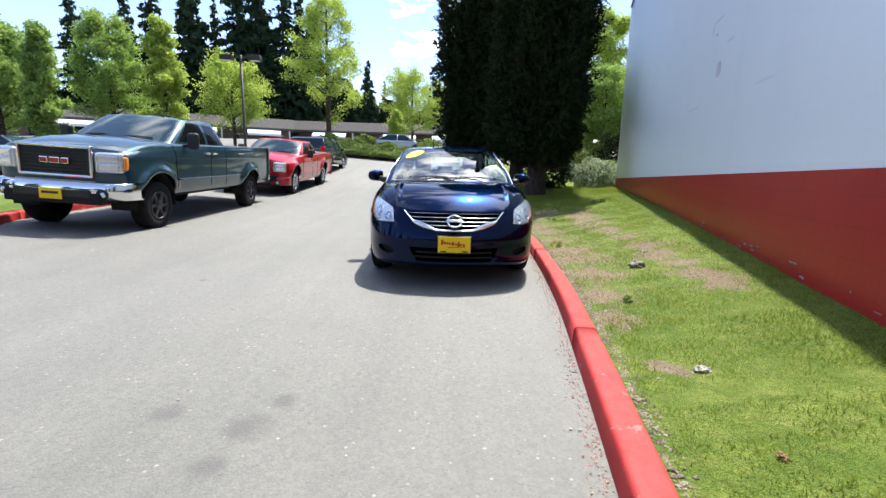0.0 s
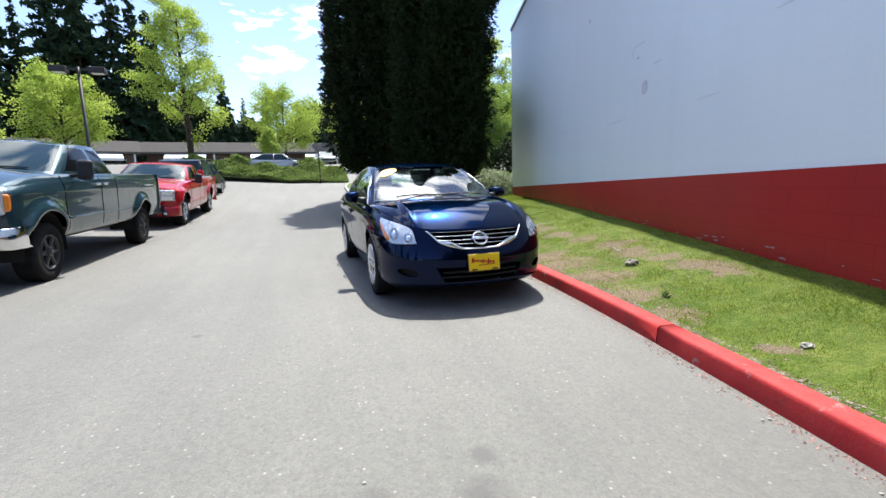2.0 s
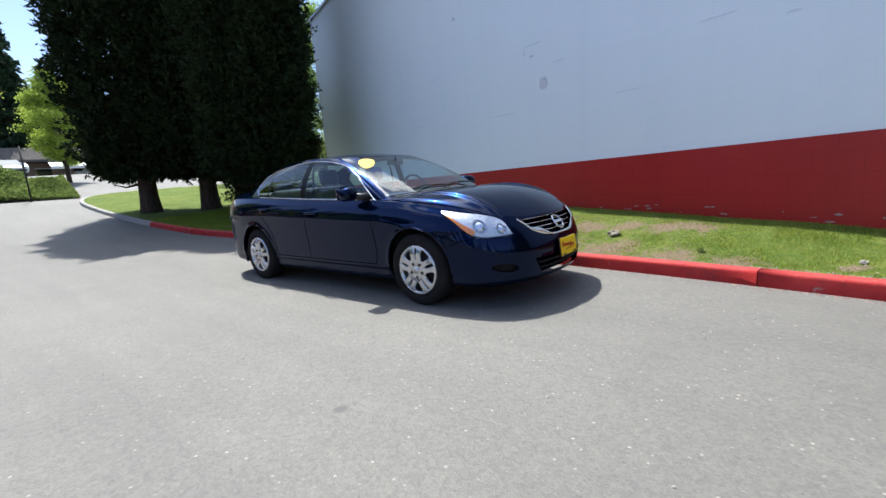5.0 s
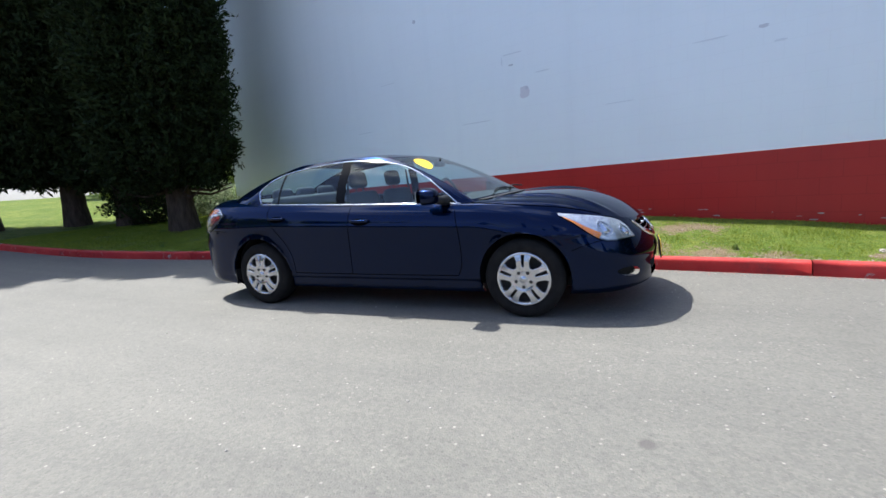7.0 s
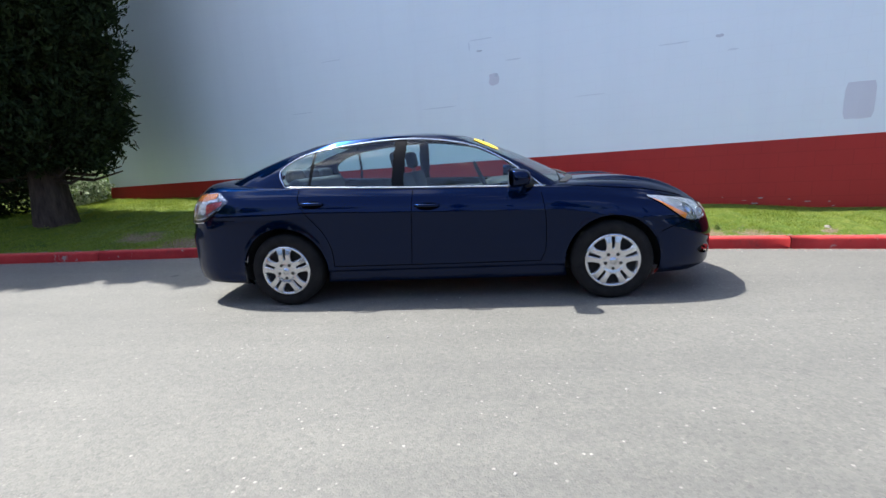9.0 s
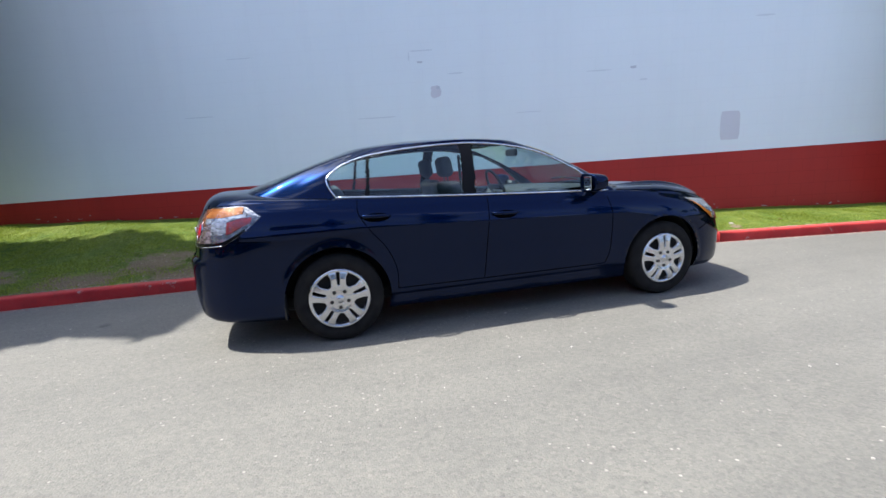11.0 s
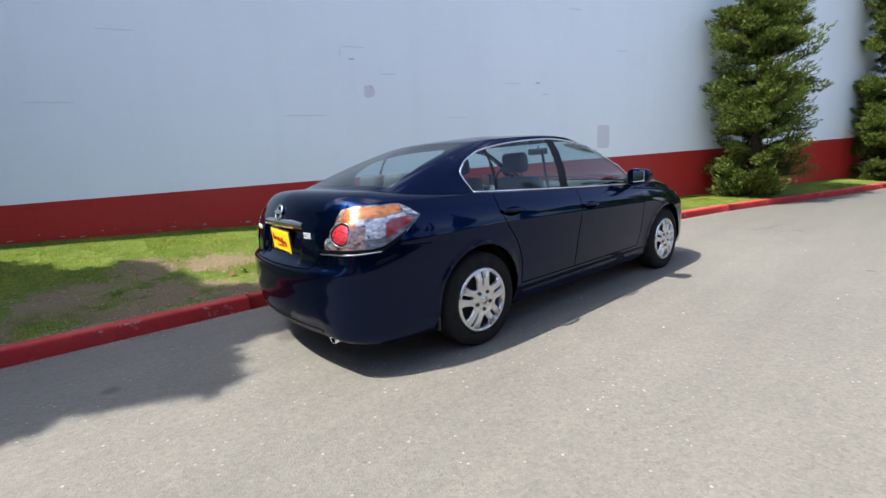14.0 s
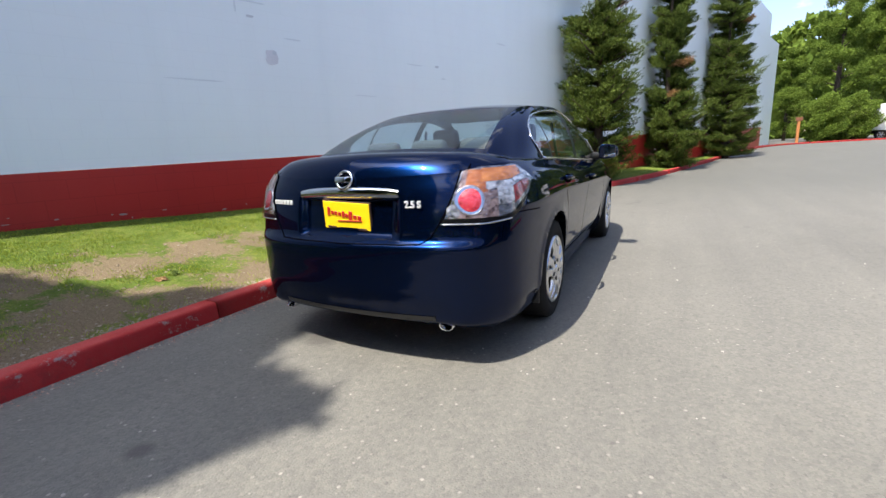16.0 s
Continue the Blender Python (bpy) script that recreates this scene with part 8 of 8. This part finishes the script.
M_CLOD = make_bark("dry_clod", (0.10, 0.085, 0.065), (0.34, 0.31, 0.26))
M_DEADLEAF = make_bark("dead_leaf", (0.12, 0.07, 0.03), (0.36, 0.22, 0.11))
M_PALELEAF = make_bark("bleached_leaf", (0.26, 0.23, 0.19), (0.62, 0.58, 0.52))
clump(1.84, -2.17, (0.09, 0.065, 0.045), M_CLOD, 1, "clod", "grey-brown clod of earth lying on the lawn", "clod")
clump(1.17, -4.36, (0.036, 0.024, 0.018), M_PALELEAF, 2, "dead_leaf", "pale dead leaf lying on the lawn", "leaf")
clump(1.0, -5.08, (0.021, 0.015, 0.010), M_DEADLEAF, 3, "dead_leaf", "brown dead leaf lying on the lawn", "leaf")
clump(2.25, -1.45, (0.04, 0.03, 0.016), M_PALELEAF, 4, "dead_leaf", "pale dead leaf lying on the bare earth", "leaf")
clump(2.1, 2.2, (0.045, 0.03, 0.018), M_DEADLEAF, 5, "dead_leaf", "pale dead leaf lying on the lawn", "leaf")


def blades(name, n, seed, box, size, label):
    """Grass blades over the lawn, thin where the earth is bare."""
    rng = np.random.default_rng(seed)
    x0, x1, y0, y1 = box
    x, y = rng.uniform(x0, x1, n), rng.uniform(y0, y1, n)
    ys_ = LAWN[:, 0, 1]
    i = np.clip(np.searchsorted(ys_, y), 1, len(ys_) - 1)
    lo = LAWN[i, 0, 0] + 0.03
    hi = LAWN[i, -1, 0] - 0.03
    ok = (x > lo) & (x < hi)
    bare = np.zeros(n)
    for bx, by, br in DIRT:
        bare = np.maximum(bare, 1.5 - np.hypot(x - bx, y - by) / br)
    fine = np.array([noise.noise((a * 2.3, b * 2.3, 1.0)) + 0.6 * noise.noise((a * 6.1, b * 6.1, 4.0)) for a, b in zip(x, y)])
    ok &= rng.uniform(0, 1, n) > np.clip(bare * 0.8 + fine * 1.1 + 0.12, 0, 0.96)
    x, y, i = x[ok], y[ok], i[ok]
    R = LAWN[i]
    f = (x - R[:, 0, 0]) / (R[:, -1, 0] - R[:, 0, 0]) * (NV - 1)
    k = np.clip(f.astype(int), 0, NV - 2)
    a = np.arange(len(x))
    z = R[a, k, 2] + (R[a, k + 1, 2] - R[a, k, 2]) * (f - k)
    m = len(x)
    h = size * rng.uniform(0.5, 1.4, m)
    th = rng.uniform(0, 2 * math.pi, m)
    w = 0.0034
    dx, dy = np.cos(th) * w, np.sin(th) * w
    lx_, ly_ = rng.normal(size=m) * h * 0.55, rng.normal(size=m) * h * 0.55
    V = np.stack([np.stack([x - dx, y - dy, z - 0.004], 1), np.stack([x + dx, y + dy, z - 0.004], 1), np.stack([x + lx_, y + ly_, z + h], 1)], 1).reshape(-1, 3)
    me = bpy.data.meshes.new(name)
    me.vertices.add(3 * m)
    me.vertices.foreach_set("co", V.ravel())
    me.loops.add(3 * m)
    me.loops.foreach_set("vertex_index", np.arange(3 * m))
    me.polygons.add(m)
    me.polygons.foreach_set("loop_start", np.arange(0, 3 * m, 3))
    me.polygons.foreach_set("loop_total", np.full(m, 3))
    me.update()
    me.validate()
    me.materials.append(M_BLADE)
    return tagged(new(name, me), label, "grass", kind="stuff")


blades("grass", 300000, 91, (0.4, 5.6, -8.0, 6.5), 0.019, "short green grass blades on the lawn")
blades("grass", 110000, 92, (0.8, 6.3, 6.5, 12.0), 0.035, "short shaded grass blades under the cypresses")
for k, (x, y) in enumerate(((1.3, -3.2), (1.5, -0.6), (2.15, 2.05), (2.2, 3.2))):
    rng = np.random.default_rng(200 + k)
    tuft = thing("weed_tuft", "small dark green tuft of weeds on the lawn", "weed", "weeds on the lawn", at=(x, y, lawn_z(x, y)))
    leaf_object("leaf_cluster", np.abs(rng.normal(size=(140, 3))) * np.array([0.013, 0.013, 0.03]) * rng.choice([-1, 1], (140, 3)) * np.array([1, 1, 0]) + np.abs(rng.normal(size=(140, 3))) * np.array([0, 0, 0.022]), 0.014, M_HEDGE, tuft, rng)

# loose stones and litter on the asphalt
rg = random.Random(77)
stone_me = []
for k in range(3):
    bm = bmesh.new()
    bmesh.ops.create_icosphere(bm, subdivisions=1, radius=1.0)
    for v in bm.verts:
        v.co *= 1 + 0.35 * noise.noise(v.co * 2 + Vector((k * 7.0, 0, 0)))
        v.co.z *= 0.6
    me = bpy.data.meshes.new("stone")
    bm.to_mesh(me)
    bm.free()
    me.materials.append(material("pale_stone", 0.85, color=(0.36, 0.34, 0.31)) if k == 0 else stone_me[0].materials[0])
    stone_me.append(me)
for k in range(140):
    x, y = rg.uniform(-4.6, 1.2), rg.uniform(-5.6, 3.9)
    if k > 80:
        y = rg.uniform(-5.0, 5.0)
        x = float(np.interp(y, KL[:, 1], KL[:, 0])) - abs(rg.gauss(0, 0.10)) - 0.02
    if x > float(np.interp(y, KL[:, 1], KL[:, 0])) - 0.02:
        continue
    ob = new("stone", stone_me[k % 3])
    sc = rg.uniform(0.003, 0.009)
    ob.matrix_basis = pose(x, y, float(road_z(x, y)) + sc * 0.4, 0, 0, rg.uniform(0, 360)) @ Matrix.Scale(sc, 4)
    tagged(ob, "small pale stone lying on the asphalt", "stone", "stones on the asphalt")


def crumbs(name, x, y, z, size, mat, label, cat, seed):
    """Many small angular lumps in one mesh: flattened octahedra of uneven size."""
    rng = np.random.default_rng(seed)
    n = len(x)
    s_ = size * rng.uniform(0.35, 1.6, (n, 1, 1)) * rng.uniform(0.6, 1.3, (n, 6, 1))
    base = np.array([[1, 0, 0], [-1, 0, 0], [0, 1, 0], [0, -1, 0], [0, 0, 0.7], [0, 0, -0.5]], float)
    a = rng.uniform(0, 2 * math.pi, n)
    c, d = np.cos(a), np.sin(a)
    R = np.stack([np.stack([c, -d, 0 * c], -1), np.stack([d, c, 0 * c], -1), np.stack([0 * c, 0 * c, 1 + 0 * c], -1)], 1)
    V = np.einsum("nij,kj->nki", R, base) * s_ + np.stack([x, y, z], 1)[:, None]
    f = np.array([(0, 2, 4), (2, 1, 4), (1, 3, 4), (3, 0, 4), (2, 0, 5), (1, 2, 5), (3, 1, 5), (0, 3, 5)])
    F = (f[None] + 6 * np.arange(n)[:, None, None]).reshape(-1, 3)
    me = bpy.data.meshes.new(name)
    me.from_pydata(V.reshape(-1, 3).tolist(), [], F.tolist())
    me.materials.append(mat)
    return tagged(new(name, me), label, cat, kind="stuff")


# crumbs of earth on the bare patches, grit along the kerb's foot
rng = np.random.default_rng(301)
ex, ey = [], []
for bx, by, br in DIRT:
    k = int(55 * br / 0.3)
    ex += list(bx + rng.normal(size=k) * br * 0.75)
    ey += list(by + rng.normal(size=k) * br * 0.75)
ok = [(a, b) for a, b in zip(ex, ey) if float(np.interp(b, KL[:, 1], KL[:, 0])) + 0.22 < a < wall_x(b) - 0.1]
ex, ey = np.array([p[0] for p in ok]), np.array([p[1] for p in ok])
ez = np.array([lawn_z(a, b) for a, b in ok]) + 0.002
M_CRUMB = make_bark("dry_earth", (0.13, 0.095, 0.062), (0.42, 0.36, 0.28))
crumbs("earth_crumbs", ex, ey, ez, 0.010, M_CRUMB, "small crumbs of dry earth on the bare lawn", "earth", 302)
gy_ = rng.uniform(-6.5, 7.0, 3000)
gx_ = np.interp(gy_, KL[:, 1], KL[:, 0]) - np.abs(rng.normal(size=3000)) * 0.045 - 0.008
M_GRIT = make_bark("kerb_grit", (0.20, 0.10, 0.08), (0.52, 0.36, 0.31))
crumbs("kerb_grit", gx_, gy_, np.array([float(road_z(a, b)) for a, b in zip(gx_, gy_)]) + 0.001, 0.0055, M_GRIT, "reddish grit and crumbs along the kerb's foot", "grit", 303)

# loose soil where the lawn meets the back of the kerb
by_ = rng.uniform(-6.5, 7.5, 3600)
bx_ = np.interp(by_, KL[:, 1], KL[:, 0]) + 0.160 + np.abs(rng.normal(size=3600)) * 0.035
crumbs("kerb_soil", bx_, by_, np.array([lawn_z(a, b) for a, b in zip(bx_, by_)]) + 0.001, 0.008, M_CRUMB, "loose brown soil along the back of the kerb", "soil", 304)
